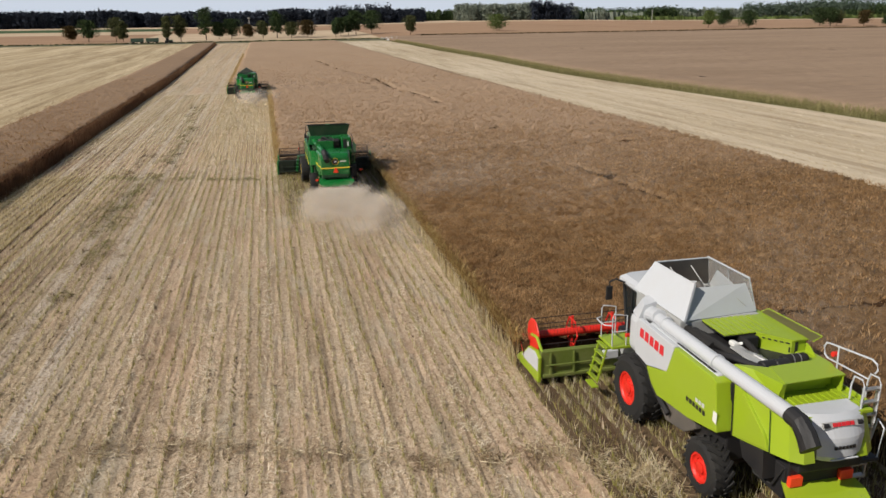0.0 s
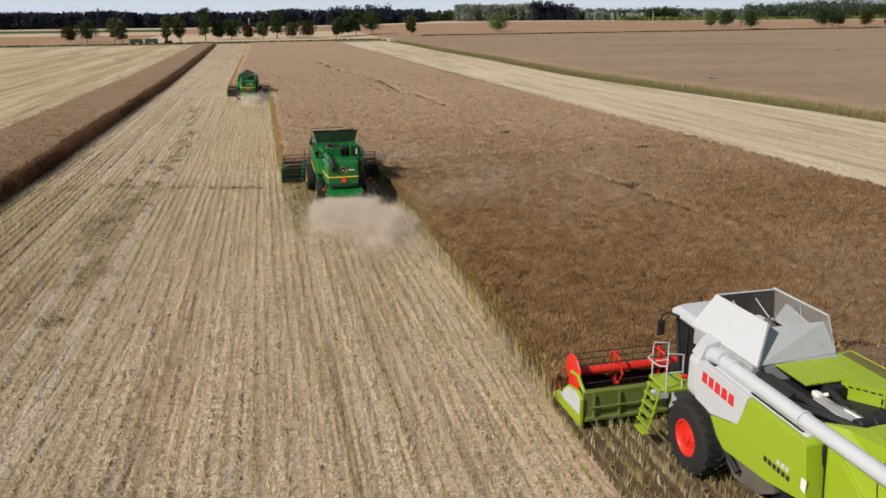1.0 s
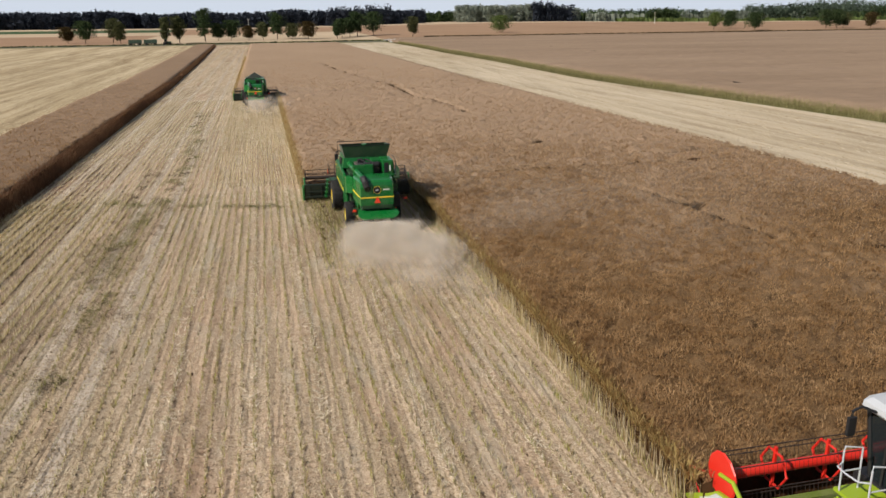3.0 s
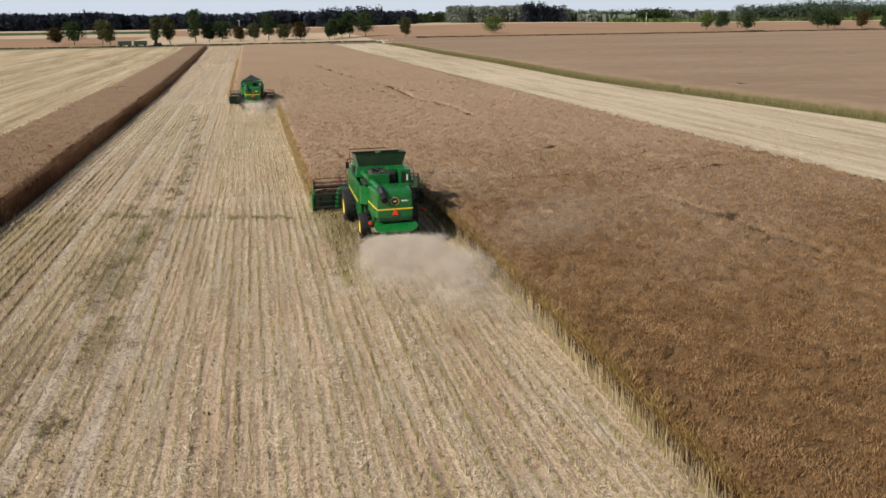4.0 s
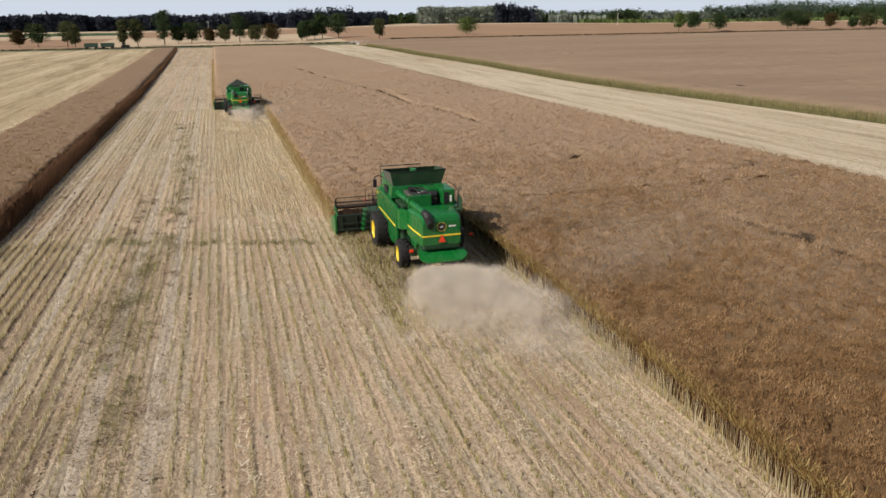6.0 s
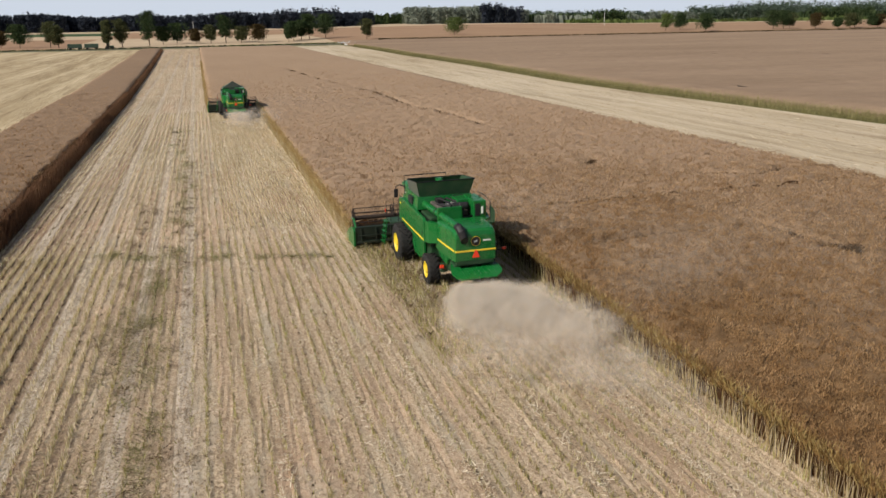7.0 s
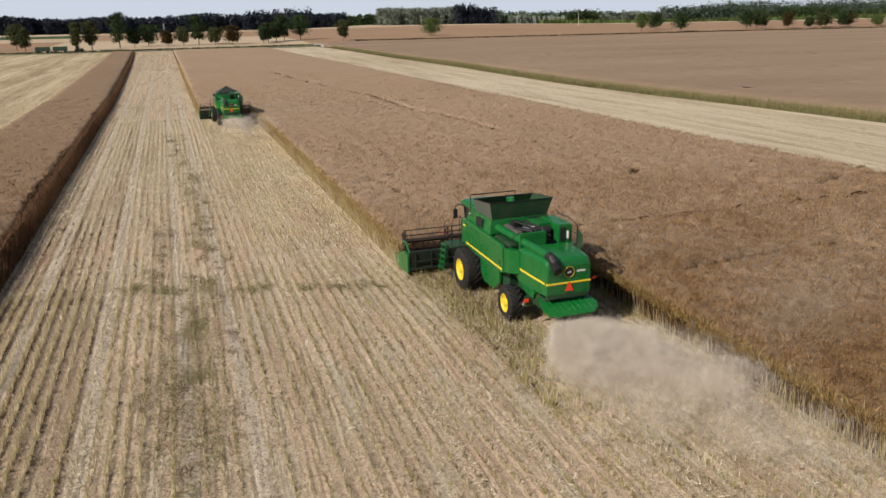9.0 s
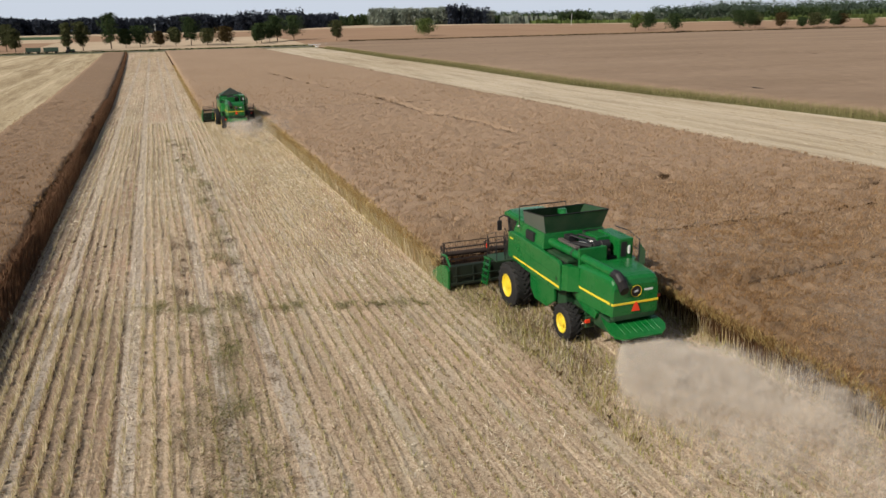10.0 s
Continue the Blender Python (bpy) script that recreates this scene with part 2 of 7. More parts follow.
M["leaf_light"] = straws("light_leaves", ((0.1, (0.06, 0.09, 0.025)), (0.5, (0.11, 0.15, 0.045)), (0.9, (0.18, 0.22, 0.08))), 0.3, (0.3, 0.3, 0.3), 0.7)
# far conifers: aerial haze put in as a bluish tint
M["pine"] = straws("hazed_conifer_needles", ((0.1, (0.016, 0.021, 0.032)), (0.5, (0.026, 0.033, 0.048)), (0.9, (0.042, 0.050, 0.066))), 0.1)
M["bark"] = field("bark", ((0.3, (0.05, 0.035, 0.025)), (0.7, (0.14, 0.10, 0.07))), 6.0, (1, 1, 0.2), 25.0, bump=0.03)
M["green"] = paint("green_paint", (0.004, 0.132, 0.024), 0.22, dust=0.05, coat=0.2)
M["green_dark"] = paint("dark_green_paint", (0.008, 0.050, 0.018), 0.45, dust=0.15)
M["yellow"] = paint("yellow_paint", (0.80, 0.60, 0.03), 0.35, dust=0.2)
M["lime"] = paint("lime_paint", (0.285, 0.395, 0.016), 0.28, dust=0.08, coat=0.2)
M["white"] = paint("white_paint", (0.50, 0.52, 0.55), 0.30, dust=0.12)
M["grey"] = paint("grey_steel", (0.34, 0.35, 0.35), 0.45, dust=0.3)
M["steel"] = paint("worn_steel", (0.50, 0.50, 0.49), 0.35, metal=0.8, dust=0.3)
M["red"] = paint("red_paint", (0.66, 0.022, 0.012), 0.35, dust=0.06)
M["black"] = paint("black_plastic", (0.011, 0.011, 0.013), 0.5, dust=0.04)
M["iron"] = paint("dusty_dark_iron", (0.026, 0.015, 0.011), 0.6, dust=0.06)
M["tyre"] = paint("tyre_rubber", (0.008, 0.008, 0.0085), 0.75, dust=0.05)
M["lens_red"] = paint("red_reflector", (0.85, 0.06, 0.02), 0.25, dust=0.0)
M["lens_white"] = paint("lamp_lens", (0.75, 0.75, 0.72), 0.15, dust=0.1)
M["ink"] = paint("black_lettering", (0.015, 0.015, 0.015), 0.4, dust=0.1)
M["ink_red"] = paint("red_lettering", (0.62, 0.02, 0.03), 0.4, dust=0.05)
M["grain"] = field("rapeseed_grain", ((0.3, (0.012, 0.010, 0.008)), (0.7, (0.04, 0.032, 0.025))), 8.0, (1, 1, 1), 60.0, bump=0.02)
gm, gt, gp = nodes_of("cab_glass")
gp.inputs["Base Color"].default_value = (0.03, 0.04, 0.045, 1)
gp.inputs["Roughness"].default_value = 0.06
gp.inputs["Transmission Weight"].default_value = 0.55
M["glass"] = gm
cm, ct, cp = nodes_of("clear_sheet")
cp.inputs["Base Color"].default_value = (0.62, 0.63, 0.62, 1)
cp.inputs["Roughness"].default_value = 0.25
cp.inputs["Transmission Weight"].default_value = 0.75
M["clear"] = cm
# far broadleaf wood: grey-green, lightened for the haze before it
M["leaf_grey"] = straws("hazed_grey_green_leaves", ((0.1, (0.12, 0.145, 0.115)), (0.5, (0.21, 0.24, 0.195)), (0.9, (0.33, 0.365, 0.30))), 0.3, (0.3, 0.3, 0.3), 0.7)
M["pale_concrete"] = paint("weathered_concrete", (0.62, 0.62, 0.60), 0.85, dust=0.2)
# cover cloth, blackened to carry the shade on the cover's rear face
M["tarp"] = paint("shaded_cover_cloth", (0.012, 0.02, 0.016), 0.8, dust=0.1)
M["trailer"] = paint("trailer_paint", (0.035, 0.075, 0.05), 0.5, dust=0.15)
# darker copy of the green: shade of header trough and deck recess in the colour
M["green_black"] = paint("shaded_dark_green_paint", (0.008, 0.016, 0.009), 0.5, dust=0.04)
hm, ht, hp = nodes_of("sky_haze")
ht.nodes.remove(hp)
em = ht.nodes.new("ShaderNodeEmission")
em.inputs[0].default_value, em.inputs[1].default_value = (0.72, 0.79, 0.90, 1), 0.86
ht.links.new(em.outputs[0], ht.nodes["Material Output"].inputs[0])
M["sky_haze"] = hm
M["grey_green"] = paint("tank_grey_green", (0.09, 0.11, 0.09), 0.4, dust=0.2)
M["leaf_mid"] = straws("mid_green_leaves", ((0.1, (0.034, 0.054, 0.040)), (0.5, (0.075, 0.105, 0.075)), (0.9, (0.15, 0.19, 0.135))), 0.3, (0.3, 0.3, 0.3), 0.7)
M["dark_grey"] = paint("dark_grey_steel", (0.085, 0.078, 0.072), 0.5, dust=0.25)
M["panel_white"] = paint("dull_white_sheet", (0.44, 0.47, 0.49), 0.4, dust=0.2)
sm, st, sp = nodes_of("tinted_screen")
sp.inputs["Base Color"].default_value = (0.16, 0.15, 0.05, 1)
sp.inputs["Roughness"].default_value = 0.4
sp.inputs["Transmission Weight"].default_value = 0.5
M["screen"] = sm
M["white_straw"] = straws("bleached_straw", ((0.1, (0.47, 0.385, 0.265)), (0.5, (0.72, 0.63, 0.475)), (0.9, (0.88, 0.81, 0.67))), 0.1)
M["stubble_pale"] = straws("bleached_stubble", ((0.2, (0.38, 0.29, 0.16)), (0.42, (0.58, 0.49, 0.27)), (0.52, (0.68, 0.58, 0.38)), (0.7, (0.82, 0.73, 0.54))), 0.4, (4.0, 0.12, 1), 0.55)
# header inside: lime darkened for its shade, with dust over it
M["lime_dull"] = paint("shaded_dusty_lime_paint", (0.105, 0.145, 0.016), 0.5, dust=0.35)

# ---- building helpers ----
def tri_mesh(name, verts, tris, material):
    """A mesh from arrays of corners and triangles."""
    me = bpy.data.meshes.new(name)
    verts, tris = np.asarray(verts, np.float32), np.asarray(tris, np.int32)
    me.vertices.add(len(verts))
    me.vertices.foreach_set("co", verts.ravel())
    me.loops.add(tris.size)
    me.loops.foreach_set("vertex_index", tris.ravel())
    me.polygons.add(len(tris))
    me.polygons.foreach_set("loop_start", np.arange(0, tris.size, 3, dtype=np.int32))
    me.polygons.foreach_set("loop_total", np.full(len(tris), 3, np.int32))
    me.update(calc_edges=True)
    me.materials.append(material)
    return me


def part(name, bm, material, parent, label="", smooth=False):
    """Links a bmesh as one mesh object under a thing or a part."""
    me = bpy.data.meshes.new(name)
    bmesh.ops.recalc_face_normals(bm, faces=bm.faces)
    bm.to_mesh(me)
    bm.free()
    me.materials.append(material)
    if smooth:
        for p in me.polygons:
            p.use_smooth = True
    ob = new(name, me)
    ob.parent = parent
    if label:
        ob["label"] = label
    return ob


def base(name, m, label, category, group=""):
    ob = new(name)
    ob.matrix_world = m
    ob.empty_display_size = 0.2
    return tagged(ob, label, category, group)


def bevelled(bm, geom_edges, width):
    if width > 0:
        bmesh.ops.bevel(bm, geom=geom_edges, offset=width, segments=2, affect="EDGES", profile=0.6)


def box(bm, x, y, z, bevel=0.0, turn=None):
    """A block between (x0, x1), (y0, y1), (z0, z1); turn: a matrix applied after."""
    m = Matrix.LocRotScale(((x[0] + x[1]) / 2, (y[0] + y[1]) / 2, (z[0] + z[1]) / 2), None, (x[1] - x[0], y[1] - y[0], z[1] - z[0]))
    r = bmesh.ops.create_cube(bm, size=1, matrix=m)
    vs = r["verts"]
    es = list({e for v in vs for e in v.link_edges})
    if turn is not None:
        bmesh.ops.transform(bm, matrix=turn, verts=vs)
    bevelled(bm, es, bevel)
    return bm


def prism(bm, outline, x0, x1, bevel=0.0, inset=None):
    """A plate or body: an outline of (y, z) swept from x0 to x1. inset: how far each outline point moves in on the x1 side."""
    a = [bm.verts.new((x0, y, z)) for y, z in outline]
    b = [bm.verts.new((x1, y, z)) for y, z in outline]
    n = len(outline)
    fs = [bm.faces.new(a), bm.faces.new(b[::-1])]
    for i in range(n):
        fs.append(bm.faces.new((a[i], b[i], b[(i + 1) % n], a[(i + 1) % n])))
    bevelled(bm, list({e for f in fs for e in f.edges}), bevel)
    return bm


def loft(bm, rings, close=True, bevel=0.0):
    """Skin over rings of equal count."""
    vs = [[bm.verts.new(p) for p in ring] for ring in rings]
    n = len(rings[0])
    for a, b in zip(vs, vs[1:]):
        for i in range(n):
            bm.faces.new((a[i], a[(i + 1) % n], b[(i + 1) % n], b[i]))
    if close:
        bm.faces.new(vs[0][::-1])
        bm.faces.new(vs[-1])
    return bm


def tube(bm, points, r, sides=8, r_end=None):
    """A rod or pipe along points."""
    pts = [Vector(p) for p in points]
    rings = []
    for i, p in enumerate(pts):
        d = (pts[min(i + 1, len(pts) - 1)] - pts[max(i - 1, 0)]).normalized()
        side = d.cross(Vector((0.013, 0.021, 1.0)))
        if side.length < 0.1:
            side = d.cross(Vector((0, 1, 0.02)))
        side.normalize()
        up = side.cross(d)
        rr = r if r_end is None else r + (r_end - r) * i / (len(pts) - 1)
        rings.append([p + side * math.cos(k * math.tau / sides) * rr + up * math.sin(k * math.tau / sides) * rr for k in range(sides)])
    return loft(bm, rings)


def lathe_x(bm, profile, centre, sides=32):
    """A solid of turning about an axis along x: profile of (x, radius)."""
    cx, cy, cz = centre
    rings = [[(cx + x, cy + r * math.cos(k * math.tau / sides), cz + r * math.sin(k * math.tau / sides)) for k in range(sides)] for x, r in profile]
    return loft(bm, rings)


def arc(c, r, a0, a1, n):
    """Points (y, z) round c from a0 to a1 degrees."""
    return [(c[0] + r * math.cos(radians(a0 + (a1 - a0) * i / (n - 1))), c[1] + r * math.sin(radians(a0 + (a1 - a0) * i / (n - 1)))) for i in range(n)]


B = bmesh.new

# ---- ground and fields ----
rng = np.random.default_rng(7)
CROP = 1.2
FIELD_END = 412.0
CROP_END = 392.0
STRIP_L, STRIP_R = -26.3, -18.1
BAND_L, BAND_R, VERGE_R = 35.4, 60.9, 63.0
C_FRONT, J_FRONT, F_FRONT = 21.4, 57.7, 124.9
EDGE_C, EDGE_J, EDGE_F, EDGE_AHEAD = 14.3, 7.35, 0.5, -5.8
# wheel tracks of earlier passes, rolled flat
TRAMS = ((-7.92, -7.48), (-9.72, -9.28), (-12.55, -12.05), (-15.4, -14.95))


def swell(x, y):
    """Height of the land: level fields, rising gently beyond the road."""
    x, y = np.asarray(x, float), np.asarray(y, float)
    near = 0.4 + 2.0 * np.clip((x + 40) / 130, 0, 1)
    far = np.interp(x, [-600, -230, 0, 270, 550, 900], [5.6, 5.6, 5.0, 8.6, 4.2, 6.0])
    a = np.clip((y - 412) / 70, 0, 1) * near
    return a + np.clip((y - 482) / 340, 0, 1) * (far - near) + np.clip((y - 822) / 2000, 0, 1) * 6


def band_wave(y):
    """How far the outer edge of the straw band strays to the east."""
    return np.interp(y, [20, 80, 107, 130, 150, 180, 216, 275, 340, 412], [2.4, 1.7, -0.3, -2.3, -3.3, -2.2, -0.7, -0.6, 1.6, 2.0])


# trampled trails of game in the standing crop: runs of (x, y)
TRAILS = [[(11, 50.1), (15.2, 50.7), (20.6, 50.8), (20.8, 47.9), (21.0, 44.8), (21.7, 38.8)], [(17.8, 141), (18.8, 135.5), (18.7, 111.5), (20.1, 107.3), (20.8, 100.7), (20.8, 92.8)], [(13, 205), (15, 170), (17.8, 141)], [(24, 64), (29, 61), (33, 63)], [(20.6, 46.2), (21.5, 45.4), (22.0, 45.9)], [(20.4, 69.0), (21.6, 70.2)], [(24.4, 36.5), (25.6, 36.0)]]


def trail_gap(x, y):
    """How much of the crop is trodden down at a place, 0 to 1."""
    g = np.zeros(np.shape(x))
    for line in TRAILS:
        for (ax, ay), (bx, by) in zip(line, line[1:]):
            dx, dy = bx - ax, by - ay
            s = np.clip(((x - ax) * dx + (y - ay) * dy) / (dx * dx + dy * dy), 0, 1)
            d = np.hypot(x - ax - s * dx, y - ay - s * dy)
            broken = 0.5 + 0.5 * np.sin(s * 9 + ax * 3) * np.sin(s * 23 + ay)
            g = np.maximum(g, np.exp(-((d / 0.36) ** 4)) * np.clip(0.2 + broken * 2.0, 0, 1))
    return g


xs = np.unique(np.concatenate([[-3000, -1500, -800, -500, -300, -200, -120, -70, -45, STRIP_L, STRIP_R, 8.3, BAND_L, BAND_R, VERGE_R, 100, 150, 220, 320, 450, 700, 1000, 1700, 3000], np.arange(STRIP_R + 0.1, EDGE_C, 0.1025), np.arange(40, 60, 8)]))
ys = np.unique(np.concatenate([[-300, -100, -40], np.arange(0, 130, 1.5), np.arange(130, 400, 12), [FIELD_END, 420, 425, 440, 482, 520, 560, 600, 640, 680, 720, 760, 800, 900, 1000, 1200, 1600, 2200, 3000]]))
gx, gy = np.meshgrid(xs, ys, indexing="ij")
gx = np.where((gx > 57) & (gx < 70), gx + band_wave(gy), gx)
gz = swell(gx, gy)
# drilled rows leave low ridges with loose furrows between
in_rows = (gx > STRIP_R) & (gx < EDGE_C) & (gy < 360)
ridge = np.cos((gx - STRIP_R - 0.405) / 0.41 * math.tau)
wear = np.clip(0.75 + 0.5 * np.sin(gx * 5.1 + np.sin(gy * 0.35) * 2) * np.sin(gy * 0.8 + gx * 3), 0.2, 1.2)
gz = gz + np.where(in_rows, 0.004 * ridge * wear + rng.normal(0, 0.010, gx.shape), 0)
nx, ny = gx.shape
verts = np.stack([gx, gy, gz], -1).reshape(-1, 3)
faces = [(i * ny + j, (i + 1) * ny + j, (i + 1) * ny + j + 1, i * ny + j + 1) for i in range(nx - 1) for j in range(ny - 1)]
me = bpy.data.meshes.new("ground")
me.from_pydata(verts.tolist(), [], faces)
ground_mats = ["soil", "soil_west", "soil_track", "soil_fresh", "soil_left", "soil_band", "far_brown", "far_pale", "far_green", "verge", "asphalt"]
for k in ground_mats:
    me.materials.append(M[k])


def zone(x, y):
    if x > 42:
        x -= band_wave(y) * (x < 300)
    if y < FIELD_END:
        if x < STRIP_L:
            return "soil_left"
        if BAND_L < x < BAND_R:
            return "soil_band"
        if x > BAND_R:
            return "verge" if x < VERGE_R else "far_brown"
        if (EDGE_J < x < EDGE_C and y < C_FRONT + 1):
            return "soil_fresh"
        if y < 330 and any(a < x < b for a, b in TRAMS):
            return "soil_track"
        if x < -12.6 + 2.2 * (y < 40 + 4 * math.sin(x * 5)) and y < 105 + 30 * math.sin(x * 2.3):
            return "soil_west"
        return "soil"
    if x > VERGE_R:
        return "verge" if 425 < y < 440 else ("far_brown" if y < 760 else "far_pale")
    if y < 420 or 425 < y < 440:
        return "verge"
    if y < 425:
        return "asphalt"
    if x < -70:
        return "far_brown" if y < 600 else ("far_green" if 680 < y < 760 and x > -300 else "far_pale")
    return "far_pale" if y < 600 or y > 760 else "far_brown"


for p in me.polygons:
    p.material_index = ground_mats.index(zone(p.center.x, p.center.y))
ground = tagged(new("ground", me), "harvested stubble and ripe fields reaching the horizon", "ground", kind="structure")


def tuft(x, y):
    """Uneven growth of the crop, in clumps of about a metre, from -1 to 1."""
    u, v = x + 0.7 * np.sin(y * 0.83 + 0.4 * x), y + 0.8 * np.sin(x * 0.71 - 0.3 * y)
    a = np.sin(u * 2.9 + 1.3 * np.sin(v * 1.7)) * np.sin(v * 2.3 + 1.1 * np.sin(u * 1.9))
    b = np.sin(u * 6.7 + 2 * np.sin(v * 3.1)) * np.sin(v * 5.9 + 2 * np.sin(u * 2.7))
    return 0.6 * a + 0.4 * b


def canopy(name, x0, x1, y0, y1, step_x, step_y, label, rough=0.12, wavy=0.0, look_of="canopy_far", sloped=False, under=(0.0, 0.0), bend=0.0, stray=0.0):
    """Standing crop: a closed block whose top is uneven."""
    ax = np.linspace(x0, x1, max(3, int((x1 - x0) / step_x) + 1))
    ay = np.linspace(y0, y1, max(3, int((y1 - y0) / step_y) + 1))
    X, Y = np.meshgrid(ax, ay, indexing="ij")
    n, m = X.shape
    lift = swell(X, Y)
    Z = CROP - 0.14 + rough * rng.standard_normal(X.shape) * 0.6 + 0.065 * tuft(X, Y) + 0.03 * np.sin(X * 0.23 + Y * 0.11) - 0.4 * trail_gap(X, Y)
    jit_x, jit_y = (x1 - x0) / (n - 1) * 0.35, (y1 - y0) / (m - 1) * 0.35
    Xj, Yj = X + rng.uniform(-1, 1, X.shape) * jit_x, Y + rng.uniform(-1, 1, X.shape) * jit_y
    Xj[0], Xj[-1], Yj[:, 0], Yj[:, -1] = X[0] + rng.uniform(0.05, 0.3, m), X[-1] - rng.uniform(0.05, 0.3, m), Y[:, 0] + 0.1, Y[:, -1] - 0.1
    Xj[-1] += wavy * np.sin(Y[-1] * 0.13) + wavy * 0.6 * np.sin(Y[-1] * 0.37 + 1)
    Z[0] -= 0.15
    if sloped:
        for k, drop in enumerate((0.75, 0.5, 0.25, 0.1)):
            Z[k] -= drop + rng.uniform(-0.1, 0.1, m)
    Z[-1] -= 0.12
    Xj = Xj - bend * np.clip((Yj - 150) / 240, 0, 1) ** 1.2 + stray * band_wave(Yj)
    top = np.stack([Xj, Yj, Z + lift], -1).reshape(-1, 3)
    idx = np.arange(n * m).reshape(n, m)
    q = np.stack([idx[:-1, :-1], idx[1:, :-1], idx[1:, 1:], idx[:-1, 1:]], -1).reshape(-1, 4)
    tris = [q[:, [0, 1, 2]], q[:, [0, 2, 3]]]
    rim = np.concatenate([idx[:, 0], idx[-1, 1:], idx[-2::-1, -1], idx[0, -2:0:-1]])
    low = top[rim].copy()
    if any(under):
        low[:, 0] = np.clip(low[:, 0], x0 + under[0], x1 - under[1])
    low[:, 2] = swell(low[:, 0], low[:, 1]) - 0.02
    k = np.arange(len(rim))
    k2 = (k + 1) % len(rim)
    lo, lo2 = n * m + k, n * m + k2
    side = np.concatenate([np.stack([rim[k], lo, lo2], -1), np.stack([rim[k], lo2, rim[k2]], -1)])
    n_top = sum(len(a) for a in tris)
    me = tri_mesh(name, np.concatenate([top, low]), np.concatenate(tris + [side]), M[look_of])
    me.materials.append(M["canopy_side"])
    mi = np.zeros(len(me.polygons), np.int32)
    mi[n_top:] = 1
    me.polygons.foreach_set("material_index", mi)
    return tagged(new(name, me), label, "crop", kind="stuff")


L = "ripe brown rapeseed standing in the uncut field"
LS = "narrow strip of ripe rapeseed left standing"
LW = "wide field of ripe rapeseed beyond the straw band"
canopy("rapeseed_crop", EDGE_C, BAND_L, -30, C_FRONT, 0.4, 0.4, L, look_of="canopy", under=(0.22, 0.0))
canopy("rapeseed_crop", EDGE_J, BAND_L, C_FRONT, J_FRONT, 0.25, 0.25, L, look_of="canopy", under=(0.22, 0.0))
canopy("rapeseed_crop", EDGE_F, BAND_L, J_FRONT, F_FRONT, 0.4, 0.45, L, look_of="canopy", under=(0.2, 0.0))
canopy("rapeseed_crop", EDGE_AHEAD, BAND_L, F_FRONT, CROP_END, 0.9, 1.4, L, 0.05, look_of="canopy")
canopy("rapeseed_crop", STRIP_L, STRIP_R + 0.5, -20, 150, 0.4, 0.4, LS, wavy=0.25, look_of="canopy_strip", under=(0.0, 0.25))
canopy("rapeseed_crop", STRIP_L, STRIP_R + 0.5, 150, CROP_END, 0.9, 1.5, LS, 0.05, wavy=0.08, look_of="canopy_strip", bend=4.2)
canopy("rapeseed_crop", VERGE_R, 243, 20, 436, 1.0, 2.0, LW, 0.06, sloped=True, stray=1.0)
canopy("rapeseed_crop", 240, 480, 60, 436, 4.0, 4.0, LW, 0.06)


def blades(name, foot, tip, width, mat, label, category, diamond=False):
    """Thin upright leaves, stalks or pods: one or two triangles from foot to tip."""
    n = len(foot)
    d = tip - foot
    a = rng.uniform(0, math.pi, n)
    side = np.stack([np.cos(a), np.sin(a), 0.25 * rng.standard_normal(n)], -1) * (np.asarray(width).reshape(-1, 1) / 2)
    if diamond:
        mid = foot + d * rng.uniform(0.35, 0.65, (n, 1))
        v = np.stack([foot, mid - side, tip, mid + side], 1).reshape(-1, 3)
        i = np.arange(n)[:, None] * 4
        tris = np.concatenate([i + [0, 1, 2], i + [0, 2, 3]])
    else:
        v = np.stack([foot - side, foot + side, tip + side * 0.4], 1).reshape(-1, 3)
        tris = np.arange(n * 3).reshape(-1, 3)
    return tagged(new(name, tri_mesh(name, v, tris, mat)), label, category, kind="stuff")


def pods(x0, x1, y0, y1, per_m2, size=1.0, fade=0.0, mat="pods"):
    """Branching pod heads that roughen the crop's top."""
    n = int((x1 - x0) * (y1 - y0) * per_m2)
    x, y = rng.uniform(x0, x1, n), rng.uniform(y0, y1, n)
    gap = trail_gap(x, y)
    keep = (rng.uniform(0, 1, n) > gap * 0.97) & (rng.uniform(0, 1, n) < np.exp(-(y - y0) * fade)) & (rng.uniform(0, 1, n) < 0.66 + 0.62 * tuft(x, y))
    x, y, gap = x[keep], y[keep], gap[keep]
    n = len(x)
    patch = 0.12 * tuft(x, y)
    z = CROP - 0.02 - 0.30 * size + patch + rng.uniform(-0.10, 0.08, n) - 0.5 * gap + swell(x, y)
    foot = np.stack([x, y, z], -1)
    reach = rng.uniform(0.18, 0.42, n) * size
    a = rng.uniform(0, math.tau, n)
    out = rng.uniform(0.1, 0.85, n)
    tip = foot + np.stack([np.cos(a) * out * reach, np.sin(a) * out * reach, reach * np.sqrt(1 - 0.7 * out**2)], -1)
    return blades("rapeseed_pods", foot, tip, rng.uniform(0.03, 0.085, n) * size, M[mat], "brown branching pods on ripe rapeseed", "crop", True)


pods(EDGE_C, BAND_L, 8, C_FRONT, 60, 0.75)
pods(EDGE_J + 0.05, 19, C_FRONT, 45, 620, 0.40)
pods(EDGE_J + 0.05, 19, 45, J_FRONT, 420, 0.48)
pods(19, BAND_L, C_FRONT, 42, 190, 0.56)
pods(19, BAND_L, 42, J_FRONT, 150, 0.57, 0.05)
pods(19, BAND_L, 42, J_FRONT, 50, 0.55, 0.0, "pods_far")
